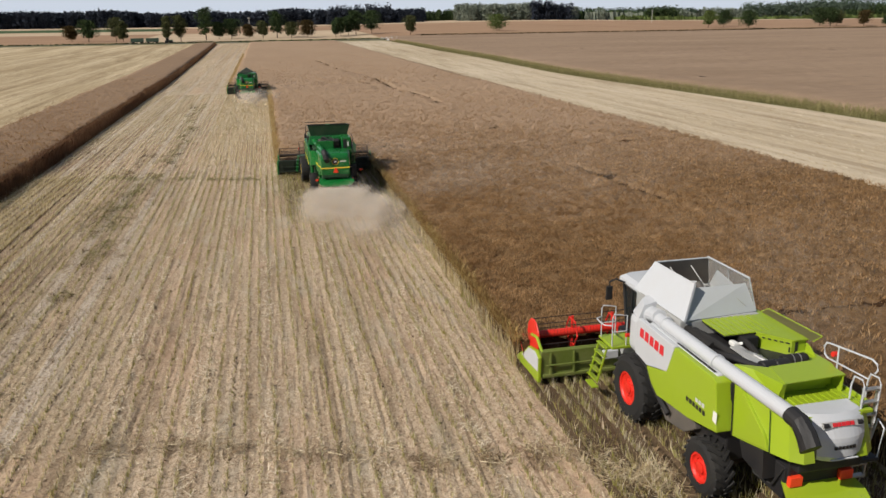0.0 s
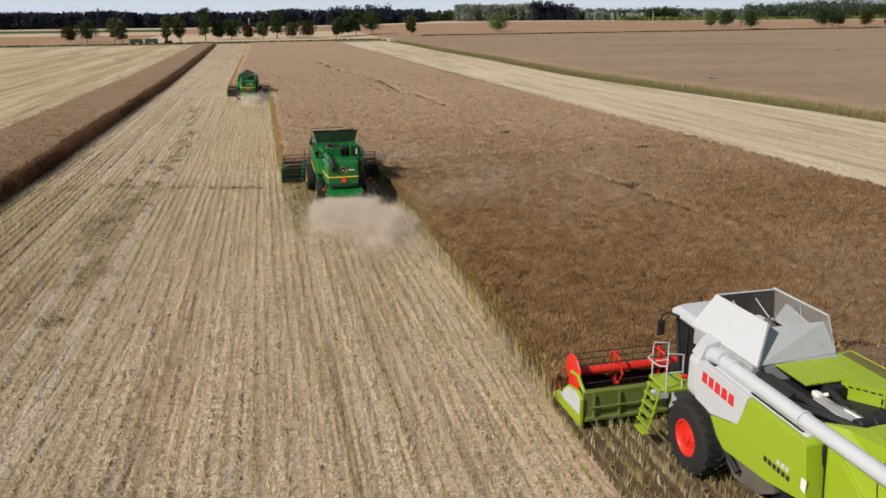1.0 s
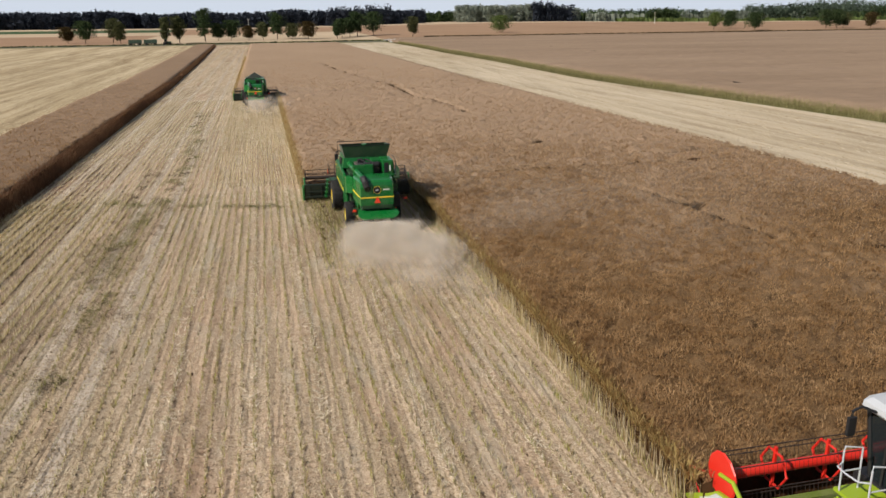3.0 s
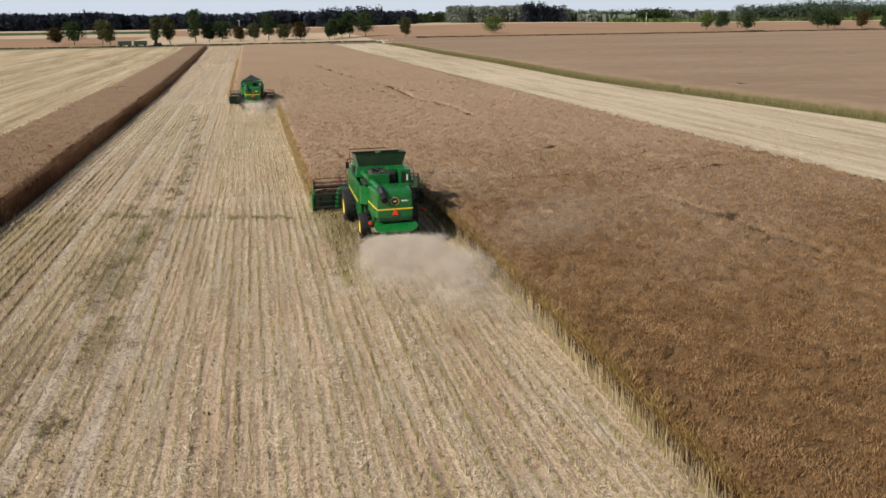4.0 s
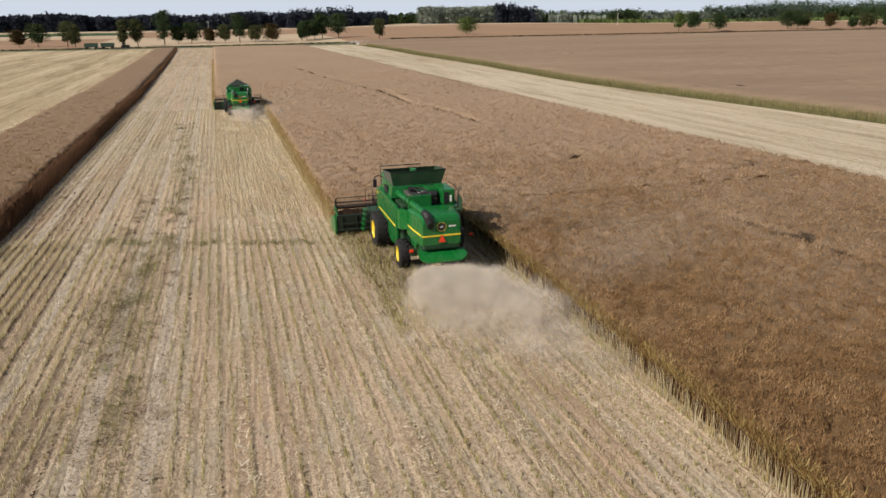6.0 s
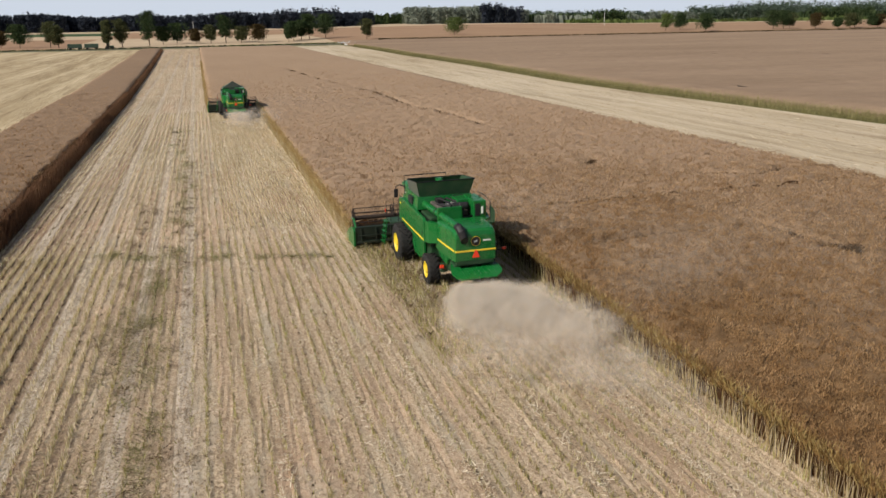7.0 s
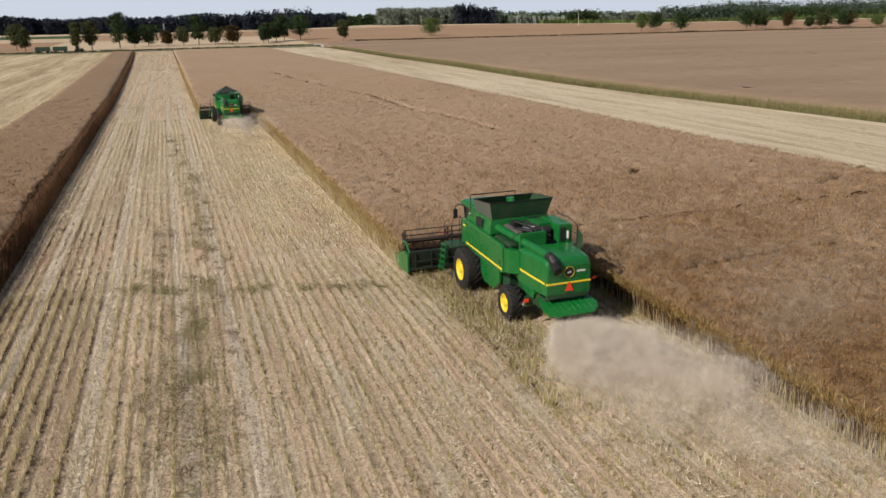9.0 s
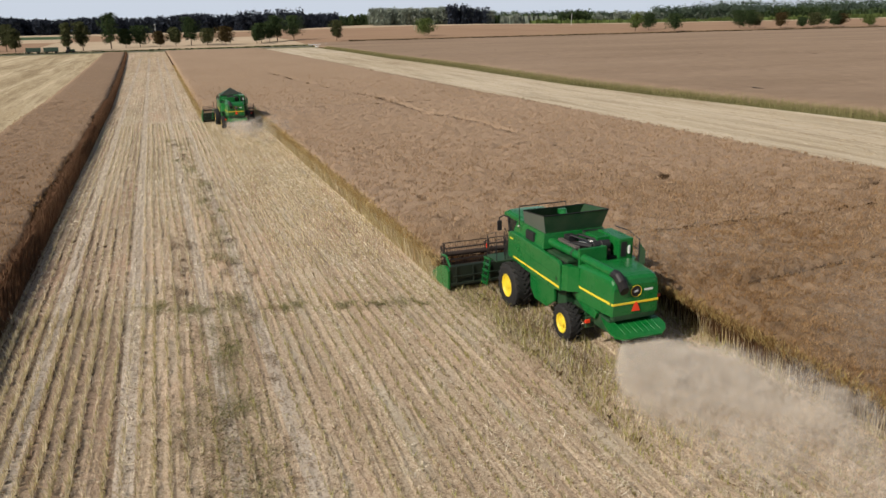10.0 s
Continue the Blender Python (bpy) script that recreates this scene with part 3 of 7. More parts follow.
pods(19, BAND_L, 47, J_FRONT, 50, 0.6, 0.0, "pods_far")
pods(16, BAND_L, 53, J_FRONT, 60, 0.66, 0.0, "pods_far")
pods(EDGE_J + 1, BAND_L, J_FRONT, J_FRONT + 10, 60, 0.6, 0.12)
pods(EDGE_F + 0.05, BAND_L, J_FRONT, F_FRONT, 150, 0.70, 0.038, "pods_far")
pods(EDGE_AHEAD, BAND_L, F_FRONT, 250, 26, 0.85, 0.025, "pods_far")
pods(STRIP_L, STRIP_R + 0.3, 45, 250, 90, 0.7, 0.025)


def edge_stalks(x, y0, y1, per_m, depth, label, side=1, mat="edge_stalk", wide=0.016, tall=0.98, bend=0.0, stray=0.0):
    """Bare stems along a cut edge of the crop."""
    n = int((y1 - y0) * per_m)
    y = rng.uniform(y0, y1, n)
    fx = x + side * (rng.exponential(depth * 0.45, n) - 0.12) - bend * np.clip((y - 150) / 240, 0, 1) ** 1.2 + stray * band_wave(y)
    h = np.clip(rng.normal(tall, 0.2, n), 0.2, 1.3)
    foot = np.stack([fx, y, np.full(n, -0.02) + swell(fx, y)], -1)
    tip = foot + np.stack([rng.normal(0, 0.10, n) - side * 0.05, rng.normal(0, 0.12, n), h], -1)
    return blades("crop_edge_stalks", foot, tip, rng.uniform(0.6, 1.4, n) * wide, M[mat], label, "crop")


ES = "upright yellow and brown stems along the cut edge"
edge_stalks(EDGE_J, C_FRONT + 0.3, 41, 60, 0.42, ES, 1, "edge_stalk", 0.021, 1.0)
edge_stalks(EDGE_J, 41, J_FRONT, 42, 0.36, ES, 1, "edge_stalk", 0.019, 0.95)
edge_stalks(EDGE_J - 0.1, C_FRONT + 0.3, J_FRONT, 22, 0.2, ES, 1, "stubble", 0.02, 0.42)
edge_stalks(EDGE_F, J_FRONT, F_FRONT, 150, 0.3, ES, 1, "edge_stalk", 0.03, 1.05)
edge_stalks(EDGE_AHEAD, F_FRONT, 220, 30, 0.4, ES)
edge_stalks(EDGE_C, 2, C_FRONT, 50, 0.35, ES)
for out, up_to in ((0.55, 1.0), (0.7, 0.85), (0.85, 0.6), (1.0, 0.4)):
    edge_stalks(STRIP_R + out, 30, 150, 55, 0.3, "leaning brown stems along the edge of the strip", -1, "strip_stalk", 0.05, up_to)
edge_stalks(STRIP_R + 0.6, 150, 390, 60, 0.5, "leaning brown stems along the edge of the strip", -1, "strip_stalk", 0.09, 0.95, 4.2)
edge_stalks(STRIP_R + 0.9, 150, 390, 40, 0.3, "leaning brown stems along the edge of the strip", -1, "strip_stalk", 0.08, 0.5, 4.2)
edge_stalks(BAND_R + 0.2, 60, 390, 130, 2.6, "green grass and weeds along the edge of the far crop", 1, "weed", 0.05, 0.5, stray=1.0)
edge_stalks(VERGE_R - 0.1, 60, 390, 110, 1.6, "greenish brown stems along the edge of the far crop", 1, "verge_stalk", 0.05, 1.0, stray=1.0)


def edge_heads(x, y0, y1, per_m, side, mat, label, low=0.62):
    """Pod heads that overhang the cut edge of the crop."""
    n = int((y1 - y0) * per_m)
    y = rng.uniform(y0, y1, n)
    fx = x + side * (rng.exponential(0.12, n) - 0.14)
    foot = np.stack([fx, y, low + (1.04 - low) * rng.beta(2.6, 1.1, n) + swell(fx, y)], -1)
    reach = rng.uniform(0.15, 0.34, n)
    tip = foot + np.stack([rng.normal(0, 0.5, n) * reach, rng.normal(0, 0.5, n) * reach, reach], -1)
    return blades("crop_edge_heads", foot, tip, rng.uniform(0.014, 0.038, n), M[mat], label, "crop", True)


EH = "golden brown pod heads along the cut edge"
edge_heads(EDGE_J, C_FRONT + 0.2, J_FRONT, 300, 1, "edge_head", EH)
edge_heads(EDGE_F, J_FRONT, F_FRONT, 220, 1, "edge_gold", EH, 0.3)
edge_heads(EDGE_AHEAD, F_FRONT, 250, 70, 1, "edge_gold", EH, 0.3)
edge_heads(EDGE_C, 4, C_FRONT, 90, 1, "edge_head", EH)
edge_heads(STRIP_R + 0.55, 30, 150, 110, -1, "strip_stalk", "dark brown pod heads along the edge of the strip")


def stubble(x0, x1, y0, y1, per_m, tall, wide, row=0.41, skip=(), mat="stubble"):
    """Cut stems standing in drilled rows."""
    rows_x = np.arange(x0 + row / 2, x1, row)
    n_row = int((y1 - y0) * per_m)
    x = np.repeat(rows_x, n_row)
    y = rng.uniform(y0, y1, len(x))
    k = np.repeat(np.arange(len(rows_x)), n_row)
    thin = np.sin(k * 2.7) * 0.25 + np.sin(y * 0.21 + k * 1.9) * 0.25 + np.sin(y * 0.9 + k * 4.1) * 0.2
    keep = rng.uniform(0, 1, len(x)) < 0.75 + thin
    for a, b in skip:
        keep &= ~((x > a) & (x < b) & (rng.uniform(0, 1, len(x)) < 0.85))
    x, y = x[keep], y[keep]
    n = len(x)
    x = x + rng.normal(0, 0.028, n) + 0.04 * np.sin(y * 0.13)
    h = tall * np.clip(rng.normal(1, 0.3, n), 0.3, 1.8)
    foot = np.stack([x, y, np.full(n, -0.01)], -1)
    tip = foot + np.stack([rng.normal(0, 0.25, n) * h, rng.normal(0, 0.28, n) * h, h], -1)
    return blades("stubble_rows", foot, tip, rng.uniform(0.6, 1.4, n) * wide, M[mat], "rows of pale cut rapeseed stubble", "stubble")


def ragged_rows(x0, x1, y0, y1, seg, tall, keep, mat, label, shift=0.0, lean=0.3, skip=()):
    """Stems so close that a row reads as a ragged line: short upright pieces end to end."""
    rows_x = np.arange(x0 + 0.205, x1, 0.41)
    ny_ = int((y1 - y0) / seg)
    x = np.repeat(rows_x, ny_) + shift
    y = np.tile(y0 + np.arange(ny_) * seg, len(rows_x))
    ok = rng.uniform(0, 1, len(x)) < keep + 0.2 * np.sin(x * 9.7) + 0.15 * np.sin(y * 0.3 + x * 7)
    ok &= rng.uniform(0, 1, len(x)) < (y - y0) / 22
    for a, b in skip:
        ok &= ~((x > a) & (x < b))
    x, y = x[ok], y[ok]
    n = len(x)
    wob = 0.04 * np.sin(y * 0.13)
    xa, xb = x + wob + rng.normal(0, 0.02, n), x + wob + rng.normal(0, 0.02, n)
    ya, yb = y, y + seg * rng.uniform(0.6, 1.0, n)
    ha, hb = tall * rng.uniform(0.5, 1.3, n), tall * rng.uniform(0.5, 1.3, n)
    la, lb = rng.normal(0, lean, n) * ha, rng.normal(0, lean, n) * hb
    ym = (ya + yb) / 2 + rng.normal(0, seg * 0.1, n)
    z0 = np.full(n, -0.01)
    v = np.stack([np.stack([xa, ya, z0], -1), np.stack([xb, yb, z0], -1), np.stack([xb + lb, yb, hb], -1), np.stack([(xa + xb) / 2, ym, np.minimum(ha, hb) * 0.6], -1), np.stack([xa + la, ya, ha], -1)], 1).reshape(-1, 3)
    i = np.arange(n)[:, None] * 5
    tris = np.concatenate([i + [0, 1, 3], i + [1, 2, 3], i + [0, 3, 4]])
    return tagged(new("stubble_rows", tri_mesh("stubble_rows", v, tris, M[mat])), label, "stubble", kind="stuff")


stubble(STRIP_R + 0.2, EDGE_F, 8, 60, 40, 0.18, 0.022, skip=TRAMS)
stubble(STRIP_R + 0.2, EDGE_F, 56, 125, 17, 0.18, 0.036, skip=TRAMS, mat="stubble_pale")
stubble(STRIP_R + 0.2, -13.5, 28, 60, 40, 0.30, 0.028, mat="stubble_pale")
stubble(STRIP_R + 0.2, -10.6, 22, 62, 26, 0.28, 0.026, mat="stubble_pale")
# dark low pieces: stem bases with the row shadow put in
ragged_rows(STRIP_R + 0.2, -12.6, 14, 75, 0.12, 0.10, 0.26, "dark_straw", "dark stem bases in drilled rows, row shadow put in with them", 0.07, 0.5)
stubble(STRIP_R + 0.2, EDGE_J, -14, 8, 9, 0.22, 0.024)
stubble(EDGE_F, EDGE_J, 8, J_FRONT - 0.5, 42, 0.21, 0.022)
stubble(EDGE_J, EDGE_C, 2, C_FRONT - 0.5, 70, 0.34, 0.017)
stubble(EDGE_AHEAD, EDGE_F, 62, F_FRONT - 0.5, 17, 0.18, 0.036, mat="stubble_pale")


RL = "rows of pale cut rapeseed stubble"
DL = "dark stem bases in drilled rows, row shadow put in with them"
# dark pieces set beside each row stand for stem bases and row shadow
ragged_rows(STRIP_R + 0.2, EDGE_J, 0, 56, 0.12, 0.06, 0.14, "dark_straw", DL, 0.05, 0.5, TRAMS)
ragged_rows(STRIP_R + 0.2, EDGE_F, 40, 160, 0.3, 0.06, 0.14, "dark_straw", DL, 0.10, 0.4, TRAMS)
ragged_rows(STRIP_R + 0.2, EDGE_F, 58, 125, 0.3, 0.12, 0.8, "stubble_pale", RL, 0.0, 0.3, TRAMS)
ragged_rows(EDGE_AHEAD, EDGE_F, 62, F_FRONT - 1, 0.3, 0.12, 0.7, "stubble_pale", RL, 0.0, 0.3)
ragged_rows(STRIP_R + 0.2, EDGE_AHEAD, 125, 400, 0.8, 0.14, 0.8, "stubble_pale", RL, 0.0, 0.2, TRAMS)


ragged_rows(EDGE_J, EDGE_C, -2, C_FRONT - 0.6, 0.12, 0.13, 0.45, "dark_straw", DL, 0.04, 0.5)


def litter(x0, x1, y0, y1, per_m2, long=0.2, wide=0.013, mat="chaff"):
    """Loose straw lying on the soil."""
    n = int((x1 - x0) * (y1 - y0) * per_m2)
    x, y = rng.uniform(x0, x1, n), rng.uniform(y0, y1, n)
    foot = np.stack([x, y, rng.uniform(0.005, 0.07, n)], -1)
    a = rng.uniform(0, math.tau, n)
    ln = long * rng.uniform(0.4, 1.6, n)
    tip = foot + np.stack([np.cos(a) * ln, np.sin(a) * ln, rng.uniform(-0.02, 0.07, n)], -1)
    return blades("straw_litter", foot, tip, wide * rng.uniform(0.6, 1.6, n), M[mat], "chopped straw scattered over the soil", "straw")


litter(STRIP_R, EDGE_J, 10, 48, 105, 0.13, 0.017)
# dark flecks stand in for the shadows of chopped stems
litter(STRIP_R, EDGE_J, 12, 60, 34, 0.11, 0.02, "dark_straw")
litter(STRIP_R, -1.0, 9, 30, 34, 0.12, 0.022, "dark_straw")
litter(STRIP_R, EDGE_J, 48, 110, 12, 0.2, 0.02)
for far_y, thick in ((74, 9), (124, 6), (150, 4), (180, 2)):
    litter(STRIP_R, EDGE_F if far_y < 120 else EDGE_AHEAD, far_y, far_y + (50 if far_y == 74 else 30), thick, 0.36, 0.058, "white_straw")
litter(STRIP_R, EDGE_F, 56, 76, 14, 0.2, 0.025, "white_straw")


def swaths(x0, x1, step, y0, y1, per_m, mat, label, size=1.0):
    """Loose straw left in faint lines along the rows."""
    rows_x = np.arange(x0 + step / 2, x1, step)
    n = int((y1 - y0) * per_m)
    x = np.repeat(rows_x, n) + rng.normal(0, step * 0.17, n * len(rows_x))
    y = rng.uniform(y0, y1, len(x))
    foot = np.stack([x, y, rng.uniform(0.01, 0.05, len(x)) + swell(x, y)], -1)
    ln = rng.uniform(0.3, 0.9, len(x)) * size
    a = rng.normal(0, 0.35, len(x))
    tip = foot + np.stack([np.sin(a) * ln, np.cos(a) * ln, rng.uniform(0, 0.1, len(x))], -1)
    return blades("straw_swath", foot, tip, rng.uniform(0.03, 0.08, len(x)) * size, M[mat], label, "straw")


swaths(STRIP_R + 0.2, EDGE_F, 0.41, 46, 74, 4, "chaff", "bleached straw lying along the stubble rows", 0.45)
swaths(STRIP_R + 0.2, EDGE_F, 0.41, 56, 92, 6, "white_straw", "bleached straw lying along the stubble rows", 0.5)
swaths(STRIP_R + 0.2, EDGE_F, 0.41, 80, 128, 8, "white_straw", "bleached straw lying along the stubble rows", 0.8)
swaths(STRIP_R + 0.2, EDGE_AHEAD, 0.41, 128, 240, 3, "white_straw", "bleached straw lying along the stubble rows")
swaths(BAND_L + 0.4, BAND_R - 0.4, 1.05, 45, 330, 4, "chaff", "pale straw lying in lines on the cut band")
swaths(-75, STRIP_L - 0.5, 2.1, 95, 330, 6, "chaff", "pale straw lying in lines on the cut field")
swaths(-74, STRIP_L - 0.5, 2.1, 95, 330, 4, "dark_straw", "dull straw lying in lines on the cut field")


def matted(points, wide, n, colour, label, size=0.3, tall=0.12, up=0.0, clumps=60, tight=0.5):
    """Bunches of trampled straw or weed strewn in uneven clumps along a line."""
    pts = np.array(points, float)
    run = np.concatenate([[0], np.cumsum(np.hypot(*np.diff(pts, axis=0).T))])
    at = rng.uniform(0, run[-1], clumps)
    centre = np.stack([np.interp(at, run, pts[:, 0]), np.interp(at, run, pts[:, 1])], -1) + rng.normal(0, wide, (clumps, 2))
    radius = wide * rng.uniform(0.15, 1.0, clumps) * tight * 2
    share = radius ** 1.5 * rng.uniform(0.3, 1, clumps)
    k = rng.choice(clumps, n, p=share / share.sum())
    x, y = (centre[k] + rng.standard_normal((n, 2)) * radius[k][:, None] * [0.7, 1.3]).T
    foot = np.stack([x, y, up + rng.uniform(0.0, 0.10, n)], -1)
    a = rng.uniform(0, math.tau, n)
    tip = foot + np.stack([np.cos(a) * size, np.sin(a) * size, rng.uniform(0.0, tall, n)], -1) * rng.uniform(0.4, 1.4, (n, 1))
    return blades("matted_straw", foot, tip, rng.uniform(0.012, 0.03, n), M[colour], label, "straw")


CROSS = [(-8, 20.0), (-4.7, 19.6), (-2.6, 19.2), (0.6, 17.9), (4, 16.7), (8.4, 16.3)]
matted(CROSS, 0.16, 1000, "dark_straw", "trampled line of straw across the stubble", 0.35, 0.16, 0.02, 26, 0.7)
matted(CROSS, 0.16, 1300, "chaff", "trampled line of straw across the stubble", 0.5, 0.2, 0.03, 45, 0.9)
matted([(7.6, 15.5), (8.3, 15.0), (9.0, 14.8)], 0.25, 1300, "chaff", "heap of loose straw beside the fresh cut", 0.4, 0.25)
matted([(-12, 59.3), (-8, 57.4), (-5.8, 57.1), (-2.8, 56.0), (-0.8, 55.3)], 0.22, 2200, "weed", "line of green and brown trampled stems")
ROW_WHITE = (-5.1, -2.65, -0.6, 2.3, 4.9, -12.3)
TRACK = [(-9.3, 30), (-8.6, 36), (-9.2, 42), (-8.9, 46.5), (-9.5, 50), (-8.9, 54), (-8.5, 58), (-8.2, 66), (-8.1, 77), (-8.4, 88), (-8.9, 102), (-9.2, 112)]
matted([(-9.9, 43), (-9.0, 47), (-10.1, 50), (-8.8, 52.5), (-9.4, 56)], 0.6, 2600, "weed", "green and brown weeds in the trodden stubble", 0.2, 0.12, 0.0, 90, 0.5)
matted([(-9.7, 42), (-9.2, 46), (-9.9, 49), (-9.3, 53)], 0.6, 1500, "dark_straw", "dark rotten straw in the trodden stubble", 0.16, 0.08, 0.0, 110, 0.3)
matted([(-11.5, 19), (-10, 24), (-10.6, 29), (-9.2, 34), (-10.0, 40)], 0.9, 3000, "dark_straw", "dark rotten straw in the trodden stubble", 0.18, 0.1, 0.0, 120, 0.35)
matted([(-12.5, 22), (-11, 28), (-12, 34), (-10.5, 41)], 0.9, 2400, "weed", "green and brown weeds in the trodden stubble", 0.2, 0.12, 0.0, 90, 0.4)
matted(TRACK, 0.45, 8000, "weed", "green weeds in the wheel tracks", 0.25, 0.15, 0.0, 110, 0.45)
matted(TRACK, 0.5, 3600, "trail_dark", "dark rotten straw in the wheel tracks", 0.2, 0.1, 0.0, 90, 0.3)
matted([(-10.6, 43), (-10.6, 49), (-10.3, 60), (-10.2, 72)], 0.3, 2500, "dark_straw", "dark rotten straw in the wheel tracks", 0.2, 0.1, 0.0, 60, 0.4)
matted([(-7.7, 26), (-7.6, 34), (-7.8, 60), (-7.4, 86)], 0.3, 1800, "dark_straw", "dark rotten straw in the wheel tracks", 0.2, 0.1, 0.0, 60, 0.4)
for row_x in ROW_WHITE:
    matted([(row_x, 8), (row_x, 30), (row_x + 0.05, 62)], 0.09, 2600, "white_straw", "bleached straw lying along a row", 0.22, 0.12, 0.0, 260, 1.3)
matted([(1.2, 50), (1.4, 56), (2.2, 58)], 0.6, 1300, "weed", "greenish stems beside the machine", 0.35, 0.3)
matted([(2.0, 57), (2.0, 52), (1.8, 48), (1.6, 45)], 0.7, 3200, "dark_straw", "dark fresh stubble beside the machine", 0.2, 0.3, 0.0, 120, 0.5)
# shadow low in the fresh stubble, put in as near-black pieces
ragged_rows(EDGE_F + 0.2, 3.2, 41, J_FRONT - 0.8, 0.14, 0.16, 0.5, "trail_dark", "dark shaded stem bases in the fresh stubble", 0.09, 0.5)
stubble(EDGE_F + 0.2, 3.2, 42, J_FRONT - 0.6, 34, 0.36, 0.026)
stubble(4.6, EDGE_J, 46, J_FRONT - 0.6, 40, 0.36, 0.02)


# near-black stems put the shadow of the trodden gap into each trail
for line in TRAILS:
    matted(line, 0.14, 1500 * len(line), "trail_dark", "trodden trail through the standing crop, gap shade in dark stems", 0.3, 0.3, 0.72, 16 * len(line), 0.8)


def dust(points, n, label, size=0.02, billow=0.62, head=None, mat="dust"):
    """Chaff and dust blown from a machine: flecks along a drifting plume. points: (x, y, z, spread, weight)."""
    pts = np.array(points, float)
    wgt = (pts[:-1, 4] + pts[1:, 4]) / 2

    def along(count):
        i = rng.choice(len(wgt), count, p=wgt / wgt.sum())
        s = rng.uniform(0, 1, (count, 1))
        return pts[i] * (1 - s) + pts[i + 1] * s
    # billows: large puffs, each a cluster of small ones
    big = along(70)
    heart = big[:, :3] + rng.standard_normal((70, 3)) * big[:, 3:4] * [0.8, 0.8, 0.35]
    reach = big[:, 3] * rng.uniform(0.35, 0.8, 70)
    j = rng.integers(0, 70, 520)
    centre = heart[j] + rng.standard_normal((520, 3)) * reach[j][:, None] * [0.8, 0.8, 0.5]
    radius = reach[j] * rng.uniform(0.15, 0.4, 520)
    half = int(n * billow)
    k = rng.choice(520, half, p=radius ** 1.6 / (radius ** 1.6).sum())
    lump = centre[k] + rng.standard_normal((half, 3)) * radius[k][:, None] * [1, 1, 0.7]
    p = along(n - half)
    loose = p[:, :3] + rng.standard_normal((n - half, 3)) * p[:, 3:4] * [1, 1, 0.45]
    c = np.concatenate([lump, loose])
    c[:, 2] = np.abs(c[:, 2] - 0.02) + 0.02
    if head is not None:
        # a fan that opens from the spreader
        c[:, 1] = head - np.abs(head - c[:, 1])
        lim = 0.75 + 0.85 * (head - c[:, 1])
        c[:, 0] = pts[0, 0] + lim * np.tanh((c[:, 0] - pts[0, 0]) / lim)
        low = 0.8 + 0.38 * (head - c[:, 1])
        c[:, 2] = low * np.tanh(c[:, 2] / low)
    v = c[:, None, :] + rng.standard_normal((n, 3, 3)) * size * rng.uniform(0.5, 1.4, (n, 1, 1))
    me = tri_mesh("dust_cloud", v.reshape(-1, 3), np.arange(n * 3).reshape(-1, 3), M[mat])
    return tagged(new("dust_cloud", me), label, "dust", kind="stuff")


dust([(3.9, 47.1, 0.95, 0.35, 1.0), (3.6, 46.2, 0.8, 0.8, 2.8), (3.2, 45.0, 0.7, 1.1, 3.4), (3.3, 43.4, 0.65, 1.35, 2.4), (4.2, 41.6, 0.7, 1.5, 1.0), (5.2, 39.5, 0.75, 1.5, 0.4)], 84000, "pale dust and chaff thrown out behind the green combine", 0.1, 0.55, head=46.98)
dust([(4.2, 46.9, 0.9, 0.35, 0.7), (4.6, 46.0, 0.8, 0.55, 1.2), (5.0, 44.3, 0.65, 0.75, 1.4), (5.2, 42.2, 0.6, 0.95, 1.1), (5.3, 39.8, 0.55, 1.1, 0.7), (5.3, 37.0, 0.5, 1.2, 0.35), (5.3, 34.0, 0.45, 1.3, 0.15)], 32000, "pale dust drifting along the cut edge", 0.1, 0.5, head=46.98)
dust([(8.0, 42.0, 1.5, 0.8, 0.6), (10.0, 43, 1.8, 1.3, 1.4), (12.5, 44.5, 2.0, 1.8, 1.3), (16, 45.5, 2.1, 2.6, 0.9), (22, 43, 2.0, 3.6, 0.5)], 26000, "thin dust drifting over the standing crop", 0.088, 0.45, mat="dust_thin")
dust([(6.4, 53.5, 2.2, 0.7, 1.0), (8.2, 52, 2.2, 1.3, 1.2), (11, 51, 2.1, 1.8, 0.8), (15, 51, 2.0, 2.4, 0.4)], 13333, "thin brown dust beside the green combine", 0.088, 0.45, mat="dust_thin")
dust([(-2.5, 114.3, 0.9, 0.6, 1.6), (-2.3, 112.0, 0.8, 1.2, 1.6), (-1, 108, 0.9, 2.0, 0.5), (2, 103, 1.2, 2.4, 0.15)], 40000, "pale dust behind the far combine", 0.085, head=114.4)
dust([(1.5, 118, 1.8, 0.8, 1.0), (7, 116, 2.0, 2.2, 1.0), (14, 108, 2.0, 3.5, 0.8), (24, 98, 2.0, 5.0, 0.4)], 16666, "thin dust drifting over the standing crop", 0.088, 0.45, mat="dust_thin")
dust([(11, 10.4, 0.6, 0.5, 1.0), (12, 9, 0.6, 1.0, 1.0), (13, 7, 0.8, 1.5, 0.5)], 9000, "dust behind the lime combine", 0.06)
dust([(14.3, 17.5, 1.5, 0.8, 1.0), (17, 20, 1.9, 1.6, 1.2), (20, 25, 2.0, 2.4, 1.0), (24, 31, 2.0, 3.5, 0.6)], 16666, "thin dust drifting over the standing crop", 0.088, 0.45, mat="dust_thin")
